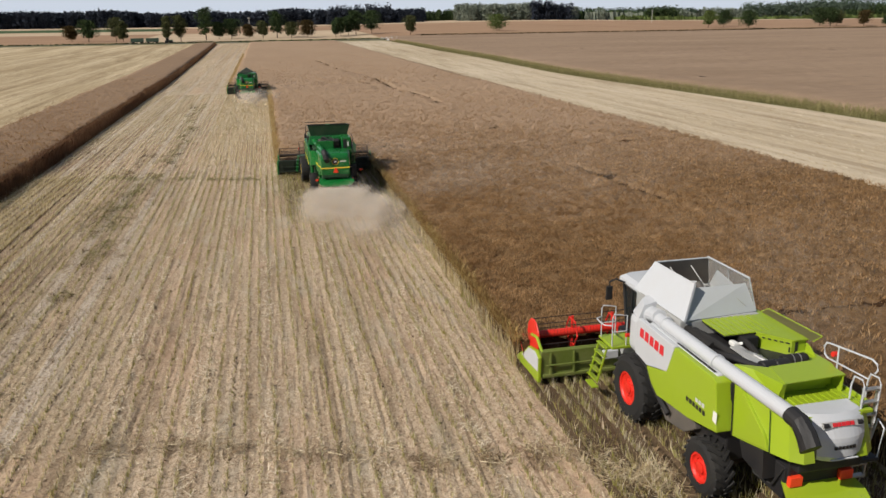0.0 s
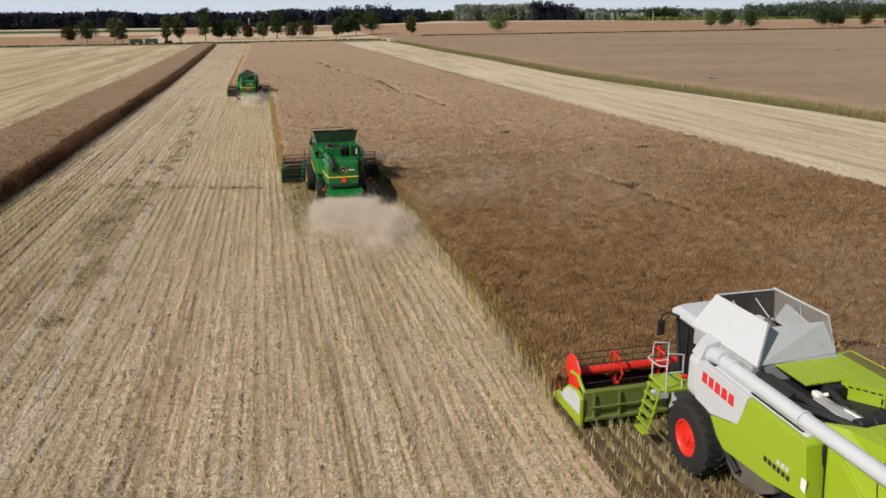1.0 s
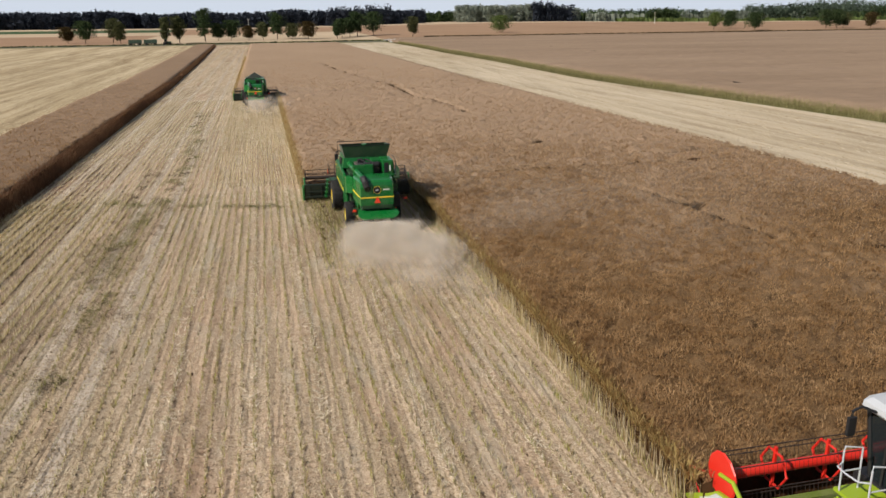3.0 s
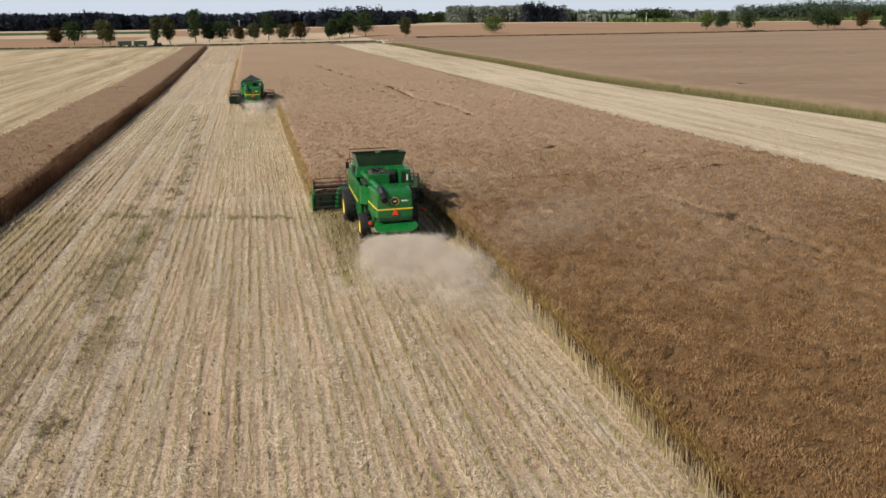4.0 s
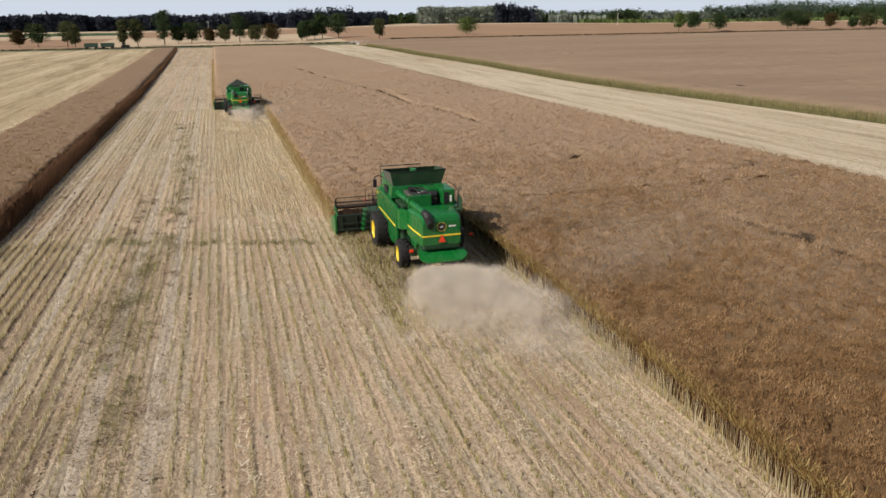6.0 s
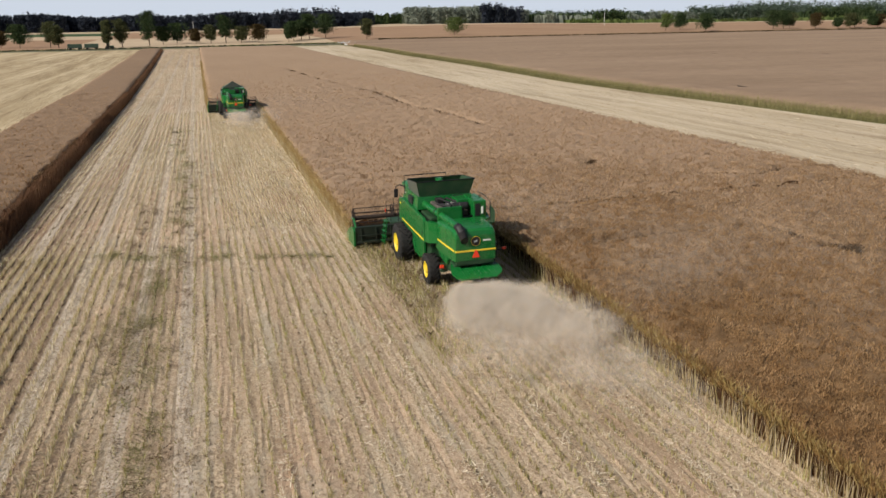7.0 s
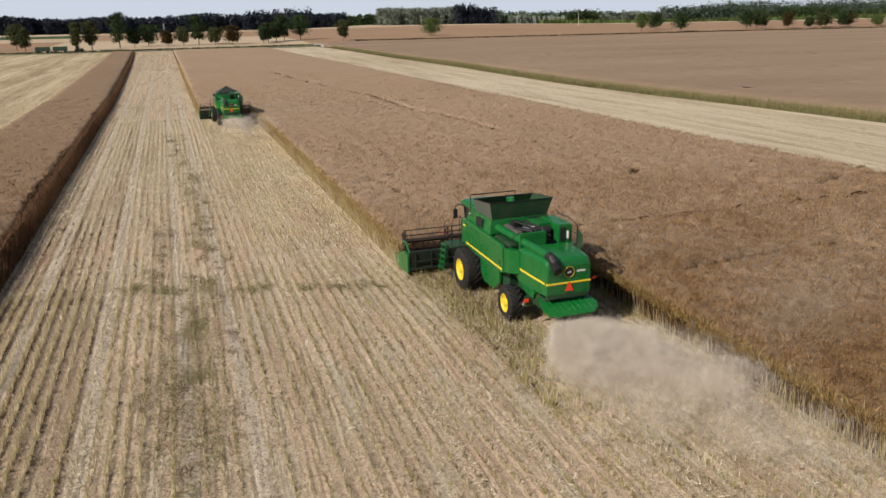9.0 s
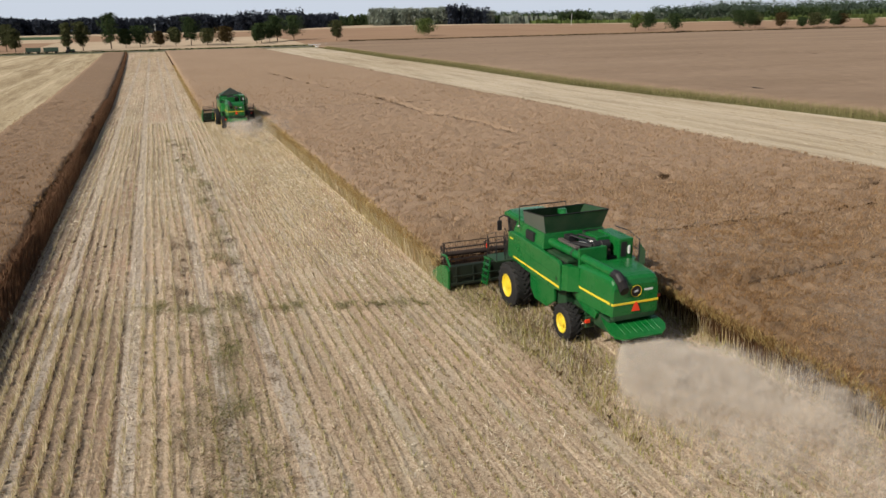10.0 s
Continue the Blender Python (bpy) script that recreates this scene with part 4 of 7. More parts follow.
dust([(12, 35, 1.9, 1.8, 1.0), (17, 38.5, 2.0, 2.4, 1.2), (21, 40, 2.0, 2.8, 1.0), (25, 42, 2.0, 3.4, 0.5)], 12000, "thin dust drifting over the standing crop", 0.088, 0.45, mat="dust_thin")

# ---- machines: shared parts ----
def wheel(parent, side, x_in, y, r, w, rim_r, rim_mat, lugs=20):
    """A tractor tyre with chevron lugs on a dished rim. side: -1 or 1, x_in: where the tyre's inner wall stands."""
    xo = x_in + w
    prof = [(x_in, rim_r), (x_in, r * 0.80), (x_in + 0.06, r * 0.93), (x_in + 0.16, r * 0.965), (xo - 0.16, r * 0.965), (xo - 0.06, r * 0.93), (xo, r * 0.80), (xo, rim_r + 0.02), (xo - 0.10, rim_r)]
    rim_prof = [(x_in + 0.05, 0.10), (x_in + 0.05, rim_r + 0.005), (xo - 0.02, rim_r + 0.012), (xo - 0.02, rim_r - 0.04), (xo - 0.07, rim_r - 0.07), (xo - 0.10, rim_r * 0.55), (xo - 0.07, rim_r * 0.42), (xo - 0.07, 0.06)]
    rim = part("wheel", lathe_x(B(), [(side * x, q) for x, q in rim_prof], (0, y, r), 36), rim_mat, parent, smooth=False)
    bm = lathe_x(B(), [(side * x, q) for x, q in prof], (0, y, r), 36)
    lug_bm = box(B(), (-w * 0.29, w * 0.29), (-0.03, 0.03), (-0.03, 0.022))
    lug_mesh = bpy.data.meshes.new("lug")
    bmesh.ops.recalc_face_normals(lug_bm, faces=lug_bm.faces)
    lug_bm.to_mesh(lug_mesh)
    lug_bm.free()
    lug_mesh.materials.append(M["tyre"])
    for k in range(lugs):
        for half in (0, 1):
            a = (k + 0.5 * half) / lugs * math.tau
            lean = radians(44) * (1 if half else -1)
            xc = x_in + w * (0.27 + 0.46 * half)
            lug = new("lug", lug_mesh)
            lug.parent = rim
            lug.matrix_local = Matrix.Translation((0, y, r)) @ Matrix.Rotation(a, 4, "X") @ Matrix.Translation((side * xc, 0, r * 0.972)) @ Matrix.Rotation(lean * side, 4, "Z")
    part("tyre", bm, M["tyre"], rim, "dusty black tyre with deep chevron lugs")
    hub = lathe_x(B(), [(side * (xo - 0.09), 0.15), (side * (xo - 0.03), 0.15), (side * (xo - 0.02), 0.11), (side * (xo - 0.01), 0.05)], (0, y, r), 16)
    for k in range(8):
        a = k * math.tau / 8
        tube(hub, [(side * (xo - 0.09), y + 0.23 * math.cos(a), r + 0.23 * math.sin(a)), (side * (xo - 0.05), y + 0.23 * math.cos(a), r + 0.23 * math.sin(a))], 0.02, 6)
    part("hub", hub, rim_mat, rim)
    return rim


def ladder(parent, x, y, z0, z1, wide, n, mat, lean=0.0, along="y"):
    """Side rails with flat treads."""
    bm = B()
    for s in (-1, 1):
        p = (0, s * wide / 2) if along == "y" else (s * wide / 2, 0)
        box(bm, (x + p[0] - 0.025, x + p[0] + 0.025), (y + p[1] - 0.02, y + p[1] + 0.02), (z0, z1), 0.004, None)
    for k in range(n):
        z = z0 + 0.08 + (z1 - z0 - 0.12) * k / (n - 1)
        if along == "y":
            box(bm, (x - 0.09, x + 0.09), (y - wide / 2, y + wide / 2), (z - 0.015, z + 0.015))
        else:
            box(bm, (x - wide / 2, x + wide / 2), (y - 0.06, y + 0.06), (z - 0.015, z + 0.015))
    if lean:
        bmesh.ops.transform(bm, matrix=Matrix.Translation((x, y, z1)) @ Matrix.Rotation(lean, 4, "Y") @ Matrix.Translation((-x, -y, -z1)), verts=bm.verts)
    return part("ladder", bm, mat, parent)


def reel(parent, half, y, z, r, bats, core_mat, bat_mat, spider_mat, spiders, core_r=0.11):
    """A pick-up reel: core tube, spiders, bats with spring tines."""
    core = part("reel", tube(B(), [(-half, y, z), (half, y, z)], core_r, 16), core_mat, parent)
    stout = core_r > 0.12
    for xs_ in spiders:
        bm = B()
        ring = [(xs_, y + r * 0.88 * math.cos(k * math.tau / bats), z + r * 0.88 * math.sin(k * math.tau / bats)) for k in range(bats + 1)]
        part("spider_ring", tube(bm, ring, 0.032 if stout else 0.018, 6), spider_mat, core)
        for k in range(0, bats, 3 if stout else 1):
            arm = box(B(), (xs_ - 0.03, xs_ + 0.03), (y - 0.035, y + 0.035), (z, z + r), 0, Matrix.Translation((0, y, z)) @ Matrix.Rotation(k * math.tau / bats, 4, "X") @ Matrix.Translation((0, -y, -z)))
            part("spider_arm", arm, spider_mat, core)
    for k in range(bats):
        a = k * math.tau / bats + 0.25
        by, bz = y + r * math.cos(a), z + r * math.sin(a)
        bm = tube(B(), [(-half, by, bz), (half, by, bz)], 0.014 if stout else 0.022, 6)
        n = int(half * 2 / 0.11)
        for i in range(n):
            x = -half + (i + 0.5) * 2 * half / n
            tube(bm, [(x, by, bz), (x, by - 0.05, bz - 0.24)], 0.004 if stout else 0.008, 3)
        part("bat", bm, bat_mat, core)
    return core


def header(parent, half, y0, y1, hull, inside, core_mat, bat_mat, spider_mat, spiders, rz, rr, bats=6, end_top=None, ribs=True, core_r=0.11):
    """The cutting table: trough, back wall, end plates, auger, knife and reel."""
    bm = B()
    prism(bm, [(y0, 0.28), (y0, 1.12), (y0 + 0.14, 1.16), (y0 + 0.14, 1.04), (y0 + 0.09, 0.98), (y0 + 0.07, 0.42), (y0 + 0.35, 0.20), (y0 + 0.75, 0.22), (y1, 0.10), (y1, 0.05), (y0 + 0.2, 0.12)], -half, half, 0.0)
    table = part("header_trough", bm, inside, parent)
    for i in range(9 if ribs else 0):
        x = -half + 0.3 + i * (2 * half - 0.6) / 8
        if abs(x) > 0.8:
            part("rib", prism(B(), [(y0 - 0.10, 0.30), (y0 - 0.003, 0.26), (y0 - 0.003, 1.08), (y0 - 0.05, 1.08)], x - 0.025, x + 0.025), inside, table)
    for s in (-1, 1):
        part("back_beam", box(B(), (min(s * 0.8, s * (half - 0.05)), max(s * 0.8, s * (half - 0.05))), (y0 - 0.10, y0 - 0.003), (0.30, 0.40), 0.02), inside, table)
        part("drive_shaft", tube(B(), [(s * 0.7, y0 - 0.08, 0.72), (s * (half - 0.15), y0 - 0.08, 0.70)], 0.03, 8), inside, table)
    bm = B()
    tube(bm, [(-half + 0.05, y0 + 0.42, 0.52), (half - 0.05, y0 + 0.42, 0.52)], 0.16, 14)
    for s in (-1, 1):
        pts = []
        for i in range(60):
            q = i / 59
            a = q * math.tau * 4.5 * s
            pts.append((s * (half - 0.1 - q * (half - 0.8)), y0 + 0.42 + 0.25 * math.cos(a), 0.52 + 0.25 * math.sin(a)))
        tube(bm, pts, 0.035, 5)
    part("feed_auger", bm, M["iron"], table)
    bm = box(B(), (-half, half), (y1 - 0.02, y1 + 0.07), (0.05, 0.075))
    for i in range(int(half * 2 / 0.15)):
        x = -half + 0.07 + i * 0.15
        prism(bm, [(y1 + 0.05, 0.045), (y1 + 0.18, 0.06), (y1 + 0.05, 0.085)], x - 0.015, x + 0.015)
    part("cutter_bar", bm, M["steel"], table)
    for s in (-1, 1):
        x0, x1 = s * half, s * (half + 0.11)
        o = [(y0 - 0.05, 0.14), (y0 - 0.05, 0.98), (y0 + 0.25, 1.12), (y0 + 0.9, 0.98), (y1 - 0.1, 0.72), (y1 + 0.45, 0.40), (y1 + 0.85, 0.12), (y1 + 0.5, 0.07)]
        plate = part("end_plate", prism(B(), o, min(x0, x1), max(x0, x1), 0.03), hull, table)
        bm = B()
        tube(bm, [(s * (half + 0.05), y1 + 0.3, 0.5), (s * (half + 0.08), y1 + 0.75, 0.95), (s * (half + 0.04), y1 + 0.2, 1.12)], 0.025, 6)
        part("divider_rod", bm, core_mat, plate)
        if end_top is not None:
            part("end_cover", prism(B(), [(y0 - 0.03, 0.52), (y0 - 0.03, 0.95), (y0 + 0.25, 1.08), (y0 + 0.85, 0.95), (y1 - 0.15, 0.70), (y1 + 0.2, 0.47), (y1 - 0.1, 0.42)], min(x1, x1 + s * 0.02), max(x1, x1 + s * 0.02), 0.006), end_top, plate, "white end cover of the cutting table")
        arm = tube(B(), [(s * (half - 0.05), y0 + 0.05, 1.08), (s * (half - 0.03), y0 + 0.5, rz + 0.12), (s * (half - 0.03), (y0 + y1) / 2 + 0.35, rz + 0.03)], 0.05, 8)
        part("reel_arm", arm, hull, table)
    reel(parent, half - 0.12, (y0 + y1) / 2 + 0.35, rz, rr, bats, core_mat, bat_mat, spider_mat, spiders, core_r)
    return table


def feeder(parent, y0, mat):
    bm = loft(B(), [[(-0.7, 0.6, 1.0), (0.7, 0.6, 1.0), (0.7, 0.6, 1.75), (-0.7, 0.6, 1.75)], [(-0.75, y0, 0.30), (0.75, y0, 0.30), (0.75, y0, 1.05), (-0.75, y0, 1.05)]])
    return part("feeder_house", bm, mat, parent)


def cab(parent, y0, y1, z0, z1, w, roof_mat, pillar_mat, roof_lip=0.18):
    """Glass box on pillars under a rounded roof, with seat and wheel inside."""
    glass = part("cab_glass", loft(B(), [[(-w, y0, z0), (w, y0, z0), (w * 0.95, y1 - 0.25, z0), (-w * 0.95, y1 - 0.25, z0)], [(-w, y0, z1), (w, y0, z1), (w, y1, z1), (-w, y1, z1)]]), M["glass"], parent, "tinted cab glass")
    for s in (-1, 1):
        part("pillar", tube(B(), [(s * (w + 0.01), y0, z0), (s * (w + 0.01), y0, z1)], 0.06, 6), pillar_mat, glass)
        part("pillar", tube(B(), [(s * w * 0.96, y1 - 0.24, z0), (s * (w + 0.01), y1 + 0.01, z1)], 0.045, 6), pillar_mat, glass)
        part("pillar", tube(B(), [(s * (w + 0.01), (y0 + y1) / 2, z0), (s * (w + 0.01), (y0 + y1) / 2, z1)], 0.03, 6), pillar_mat, glass)
    bm = box(B(), (-w - 0.06, w + 0.06), (y0 - 0.05, y1 + 0.12), (z0 - 0.25, z0), 0.03)
    part("cab_floor", bm, pillar_mat, glass)
    bm = box(B(), (-0.25, 0.25), (y0 + 0.3, y0 + 0.8), (z0 + 0.3, z0 + 0.45), 0.04)
    box(bm, (-0.25, 0.25), (y0 + 0.25, y0 + 0.37), (z0 + 0.42, z0 + 1.0), 0.04)
    box(bm, (-0.12, 0.12), (y0 + 0.4, y0 + 0.7), (z0, z0 + 0.3), 0.02)
    part("seat", bm, M["black"], glass)
    bm = B()
    rings = []
    for f, zz in ((1.0, z1 - 0.02), (1.06, z1 + 0.05), (1.05, z1 + 0.16), (0.9, z1 + 0.24), (0.45, z1 + 0.27)):
        yc, h = (y0 + y1) / 2 + roof_lip / 2, (y1 - y0) / 2 + roof_lip
        k = 0.82
        rings.append([(x * w * 1.08 * f, yc + y * h * f, zz) for x, y in ((-1, -1), (0, -1), (1, -1), (1, 0), (1, k), (0.75, 1), (0, 1.06), (-0.75, 1), (-1, k), (-1, 0))])
    loft(bm, rings)
    return part("cab_roof", bm, roof_mat, parent, smooth=False)


def mirror(parent, x, y, z, s):
    arm = tube(B(), [(s * (x - 0.55), y - 0.2, z - 0.05), (s * (x - 0.2), y, z + 0.08), (s * x, y, z), (s * x, y, z - 0.15)], 0.03, 8)
    a = part("mirror_arm", arm, M["black"], parent)
    part("mirror", box(B(), (s * x - 0.10, s * x + 0.10), (y - 0.05, y + 0.03), (z - 0.55, z - 0.12), 0.03), M["black"], a)


def engine_bay(parent, x0, x1, y0, y1, z):
    """Pipes, air cleaner and boxes on the deck behind the tank."""
    bm = box(B(), (x0, x1), (y0, y1), (z - 0.35, z - 0.28))
    deck = part("engine_deck", bm, M["black"], parent)
    bm = box(B(), (x0 + 0.35, x1 - 0.2), (y0 + 0.15, y1 - 0.15), (z - 0.28, z - 0.02), 0.05)
    for k in range(5):
        yk = y0 + 0.25 + k * (y1 - y0 - 0.5) / 4
        box(bm, (x0 + 0.4, x1 - 0.3), (yk - 0.05, yk + 0.05), (z - 0.02, z + 0.04), 0.01)
    part("engine", bm, M["iron"], deck)
    xm = (x0 + x1) / 2
    part("air_cleaner", lathe_x(B(), [(-0.35, 0.14), (-0.33, 0.17), (-0.02, 0.17), (0.0, 0.185), (0.04, 0.185), (0.06, 0.17), (0.34, 0.17), (0.36, 0.10)], (xm + 0.2, y0 + 0.35, z + 0.12), 18), M["black"], deck)
    part("exhaust_pipe", tube(B(), [(x0 + 0.15, y1 - 0.1, z - 0.05), (x0 + 0.3, (y0 + y1) / 2, z + 0.12), (x0 + 0.55, y0 + 0.2, z + 0.15)], 0.085, 10), M["black"], deck)
    part("coolant_pipe", tube(B(), [(xm, y1 - 0.15, z + 0.02), (xm + 0.1, (y0 + y1) / 2, z + 0.16), (xm + 0.35, y0 + 0.3, z + 0.05)], 0.05, 8), M["steel"], deck)
    part("valve_cover", box(B(), (xm - 0.15, xm + 0.15), (y0 + 0.5, y1 - 0.3), (z, z + 0.13), 0.03), M["grey"], deck)
    return deck


def green_combine(m, label, half=3.4, peaked=False, group=""):
    t = base("combine_harvester", m, label, "combine harvester", group)
    G = M["green"]
    # chassis and separator body between the side panels
    bm = box(B(), (-1.15, 1.15), (-3.5, 0.75), (1.05, 2.9), 0.05)
    box(bm, (-0.8, 0.8), (-5.4, -3.4), (1.15, 2.2), 0.05)
    part("body", bm, M["green_dark"], t)
    part("front_axle", tube(B(), [(-1.5, 0, 0.9), (1.5, 0, 0.9)], 0.17, 10), M["iron"], t)
    bm = tube(B(), [(-1.3, -3.85, 0.72), (0, -3.85, 0.95), (1.3, -3.85, 0.72)], 0.11, 8)
    box(bm, (-0.2, 0.2), (-4.0, -3.7), (0.9, 1.3), 0.03)
    part("rear_axle", bm, M["green_dark"], t)
    for s in (-1, 1):
        wheel(t, s, 1.18, 0.0, 0.93, 0.74, 0.46, M["yellow"])
        wheel(t, s, 1.02, -3.85, 0.69, 0.52, 0.36, M["yellow"], 18)
        # big side panel with a stepped lower edge
        o = [(0.75, 1.95), (0.72, 2.98), (0.35, 3.05), (-3.45, 2.92), (-3.62, 2.80), (-3.68, 1.85), (-3.2, 1.78), (-0.9, 1.82)]
        x0, x1 = s * 1.36, s * 1.52
        p = part("side_panel", prism(B(), o, min(x0, x1), max(x0, x1), 0.045), G, t)
        xa, xb = s * 1.522, s * 1.53
        part("yellow_stripe", prism(B(), [(0.2, 2.02), (-3.62, 1.93), (-3.62, 2.02), (0.2, 2.09)], min(xa, xb), max(xa, xb)), M["yellow"], p, "thin yellow stripe")
        part("panel_crease", prism(B(), [(0.5, 2.50), (-3.1, 2.36), (-3.1, 2.385), (0.5, 2.525)], min(xa, xb) - 0.004, max(xa, xb) - 0.002), G, p)
        part("panel_latch", box(B(), (min(xa, xb) - 0.004, max(xa, xb) + 0.006), (-3.45, -3.36), (2.2, 2.3), 0.004), M["black"], p)
        part("mark_bar", prism(B(), [(0.55, 2.74), (0.25, 2.74), (0.25, 2.80), (0.55, 2.80)], min(xa, xb), max(xa, xb)), M["yellow"], p)
        # lower skirt between the wheels
        x0, x1 = s * 1.2, s * 1.32
        part("lower_shield", prism(B(), [(-0.9, 1.80), (-2.9, 1.80), (-2.9, 1.15), (-2.3, 0.75), (-1.3, 0.75), (-0.95, 1.1)], min(x0, x1), max(x0, x1), 0.03), G, t)
        bm = loft(B(), [[(s * 1.47, -3.70, 1.90), (s * 1.47, -3.70, 2.84), (s * 1.2, -3.70, 2.84), (s * 1.2, -3.70, 1.90)], [(s * 1.40, -4.0, 1.92), (s * 1.40, -4.0, 2.84), (s * 1.1, -4.0, 2.84), (s * 1.1, -4.0, 1.92)], [(s * 1.10, -4.28, 1.95), (s * 1.10, -4.28, 2.84), (s * 0.9, -4.28, 2.84), (s * 0.9, -4.28, 1.95)]])
        part("mid_panel", bm, G, t)
        x0, x1 = s * 0.85, s * 0.98
        bm = prism(B(), [(-3.6, 1.75), (-4.9, 1.72), (-5.3, 1.5), (-5.2, 1.25), (-4.5, 1.30), (-4.1, 1.55), (-3.6, 1.62)], min(x0, x1), max(x0, x1), 0.03)
        part("wheel_shield", bm, G, t)
        part("rear_lamp", box(B(), (s * 1.12 - 0.09, s * 1.12 + 0.09), (-5.02, -4.94), (1.05, 1.17), 0.01), M["lens_red"], t)
        part("lamp_bracket", box(B(), (s * 1.0 - 0.16, s * 1.0 + 0.16), (-4.95, -4.85), (0.85, 1.25), 0.02), M["green_dark"], t)
    # rear hood: rounded shoulders, narrowing downward
    bm = B()
    rings = []
    for y, wd, zt, zb in ((-4.05, 1.09, 2.90, 1.75), (-4.3, 1.08, 2.97, 1.66), (-5.2, 1.00, 2.99, 1.63), (-5.75, 0.93, 2.98, 1.62), (-5.98, 0.90, 2.94, 1.62), (-6.09, 0.88, 2.85, 1.63), (-6.14, 0.86, 2.68, 1.64)):
        rings.append([(-wd, y, zb), (-wd, y, zt - 0.25), (-wd * 0.985, y, zt - 0.13), (-wd * 0.93, y, zt - 0.045), (-wd * 0.82, y, zt), (0, y, zt + 0.02), (wd * 0.82, y, zt), (wd * 0.93, y, zt - 0.045), (wd * 0.985, y, zt - 0.13), (wd, y, zt - 0.25), (wd, y, zb)])
    loft(bm, rings)
    hood = part("rear_hood", bm, G, t)
    for s in (-1, 1):
        bm = B()
        loft(bm, [[(s * (w_ + d_), y_, z_ + h_) for d_, h_ in ((0.0, 0.0), (0.0, 0.078), (0.014, 0.078), (0.014, 0.0))] for w_, y_, z_ in ((1.086, -4.1, 2.115), (1.07, -4.4, 2.105), (0.998, -5.2, 2.07), (0.928, -5.75, 2.045), (0.898, -6.0, 2.03))])
        part("yellow_stripe", bm, M["yellow"], hood, "thin yellow stripe")
    part("yellow_stripe", box(B(), (-0.89, 0.89), (-6.16, -6.05), (2.02, 2.095), 0.01), M["yellow"], hood, "yellow stripe across the tail")
    part("tail_panel", box(B(), (-0.82, 0.82), (-6.12, -5.9), (1.46, 1.96), 0.03), M["green_dark"], hood)
    bm = B()
    loft(bm, [[(-0.17, -6.17, 1.76), (0.17, -6.17, 1.76), (0.03, -6.17, 2.08), (-0.03, -6.17, 2.08)], [(-0.17, -6.185, 1.76), (0.17, -6.185, 1.76), (0.03, -6.185, 2.08), (-0.03, -6.185, 2.08)]])
    part("slow_vehicle_triangle", bm, M["lens_red"], hood, "red warning triangle")
    ring = [(0.0 + 0.19 * math.cos(a * math.tau / 20), -6.125 - 0.0, 2.46 + 0.19 * math.sin(a * math.tau / 20)) for a in range(20)]
    bm = loft(B(), [[(x, -6.06, z) for x, y, z in ring], [(x, -6.155, z) for x, y, z in ring]])
    badge = part("badge", bm, M["ink"], hood, "round black badge with a yellow rim")
    part("badge_rim", tube(B(), [(0.2 * math.cos(a * math.tau / 24), -6.155, 2.46 + 0.2 * math.sin(a * math.tau / 24)) for a in range(25)], 0.009, 5), M["yellow"], badge)
    part("badge_mark", box(B(), (-0.09, 0.07), (-6.168, -6.153), (2.42, 2.49), 0.01, Matrix.Translation((0, 0, 2.45)) @ Matrix.Rotation(radians(-15), 4, "Y") @ Matrix.Translation((0, 0, -2.45))), M["white"], badge)
    part("mark_bar", box(B(), (0.32, 0.66), (-6.145, -6.05), (2.43, 2.50), 0.005), M["lens_white"], hood)
    # straw spreader board with vanes
    bm = loft(B(), [[(-0.86, -5.42, 1.35), (0.86, -5.42, 1.35), (0.86, -5.42, 1.39), (-0.86, -5.42, 1.39)], [(-1.04, -5.95, 1.27), (1.06, -5.95, 1.27), (1.06, -5.95, 1.33), (-1.04, -5.95, 1.33)], [(-1.08, -6.30, 1.15), (1.12, -6.30, 1.15), (1.12, -6.30, 1.21), (-1.08, -6.30, 1.21)], [(-0.98, -6.52, 1.05), (1.0, -6.52, 1.05), (1.0, -6.52, 1.11), (-0.98, -6.52, 1.11)], [(-0.75, -6.68, 0.98), (0.75, -6.68, 0.98), (0.75, -6.69, 1.04), (-0.75, -6.69, 1.04)]])
    board = part("spreader_board", bm, G, t, "green straw spreader board dusted with chaff")
    for k in range(9):
        x = -0.85 + k * 0.2125
        v = loft(B(), [[(x - 0.012, -6.0, 1.29), (x + 0.012, -6.0, 1.29), (x + 0.012, -6.0, 1.18), (x - 0.012, -6.0, 1.18)], [(x * 1.1 - 0.012, -6.5, 1.07), (x * 1.1 + 0.012, -6.5, 1.07), (x * 1.1 + 0.012, -6.5, 0.97), (x * 1.1 - 0.012, -6.5, 0.97)]])
        part("vane", v, G, board)
    for k in range(7):
        x = -0.7 + k * 0.23
        part("board_rib", tube(B(), [(x, -5.6, 1.37), (x + 0.05, -5.98, 1.33), (x + 0.08, -6.3, 1.215), (x + 0.12, -6.5, 1.125)], 0.014, 5), G, board)
    part("chopper", box(B(), (-0.85, 0.85), (-5.9, -4.9), (0.95, 1.45), 0.06), M["green_dark"], t)
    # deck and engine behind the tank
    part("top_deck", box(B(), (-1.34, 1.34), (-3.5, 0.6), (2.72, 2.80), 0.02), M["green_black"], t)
    bm = box(B(), (-1.0, 0.10), (-4.10, -3.98), (2.7, 3.46), 0.03)
    box(bm, (0.06, 0.14), (-4.06, -3.3), (2.7, 3.40), 0.02)
    part("engine_cover", bm, G, t)
    engine_bay(t, -0.8, 0.7, -3.9, -2.3, 3.22)
    bm = box(B(), (0.66, 1.26), (-4.0, -2.5), (2.7, 3.62), 0.05)
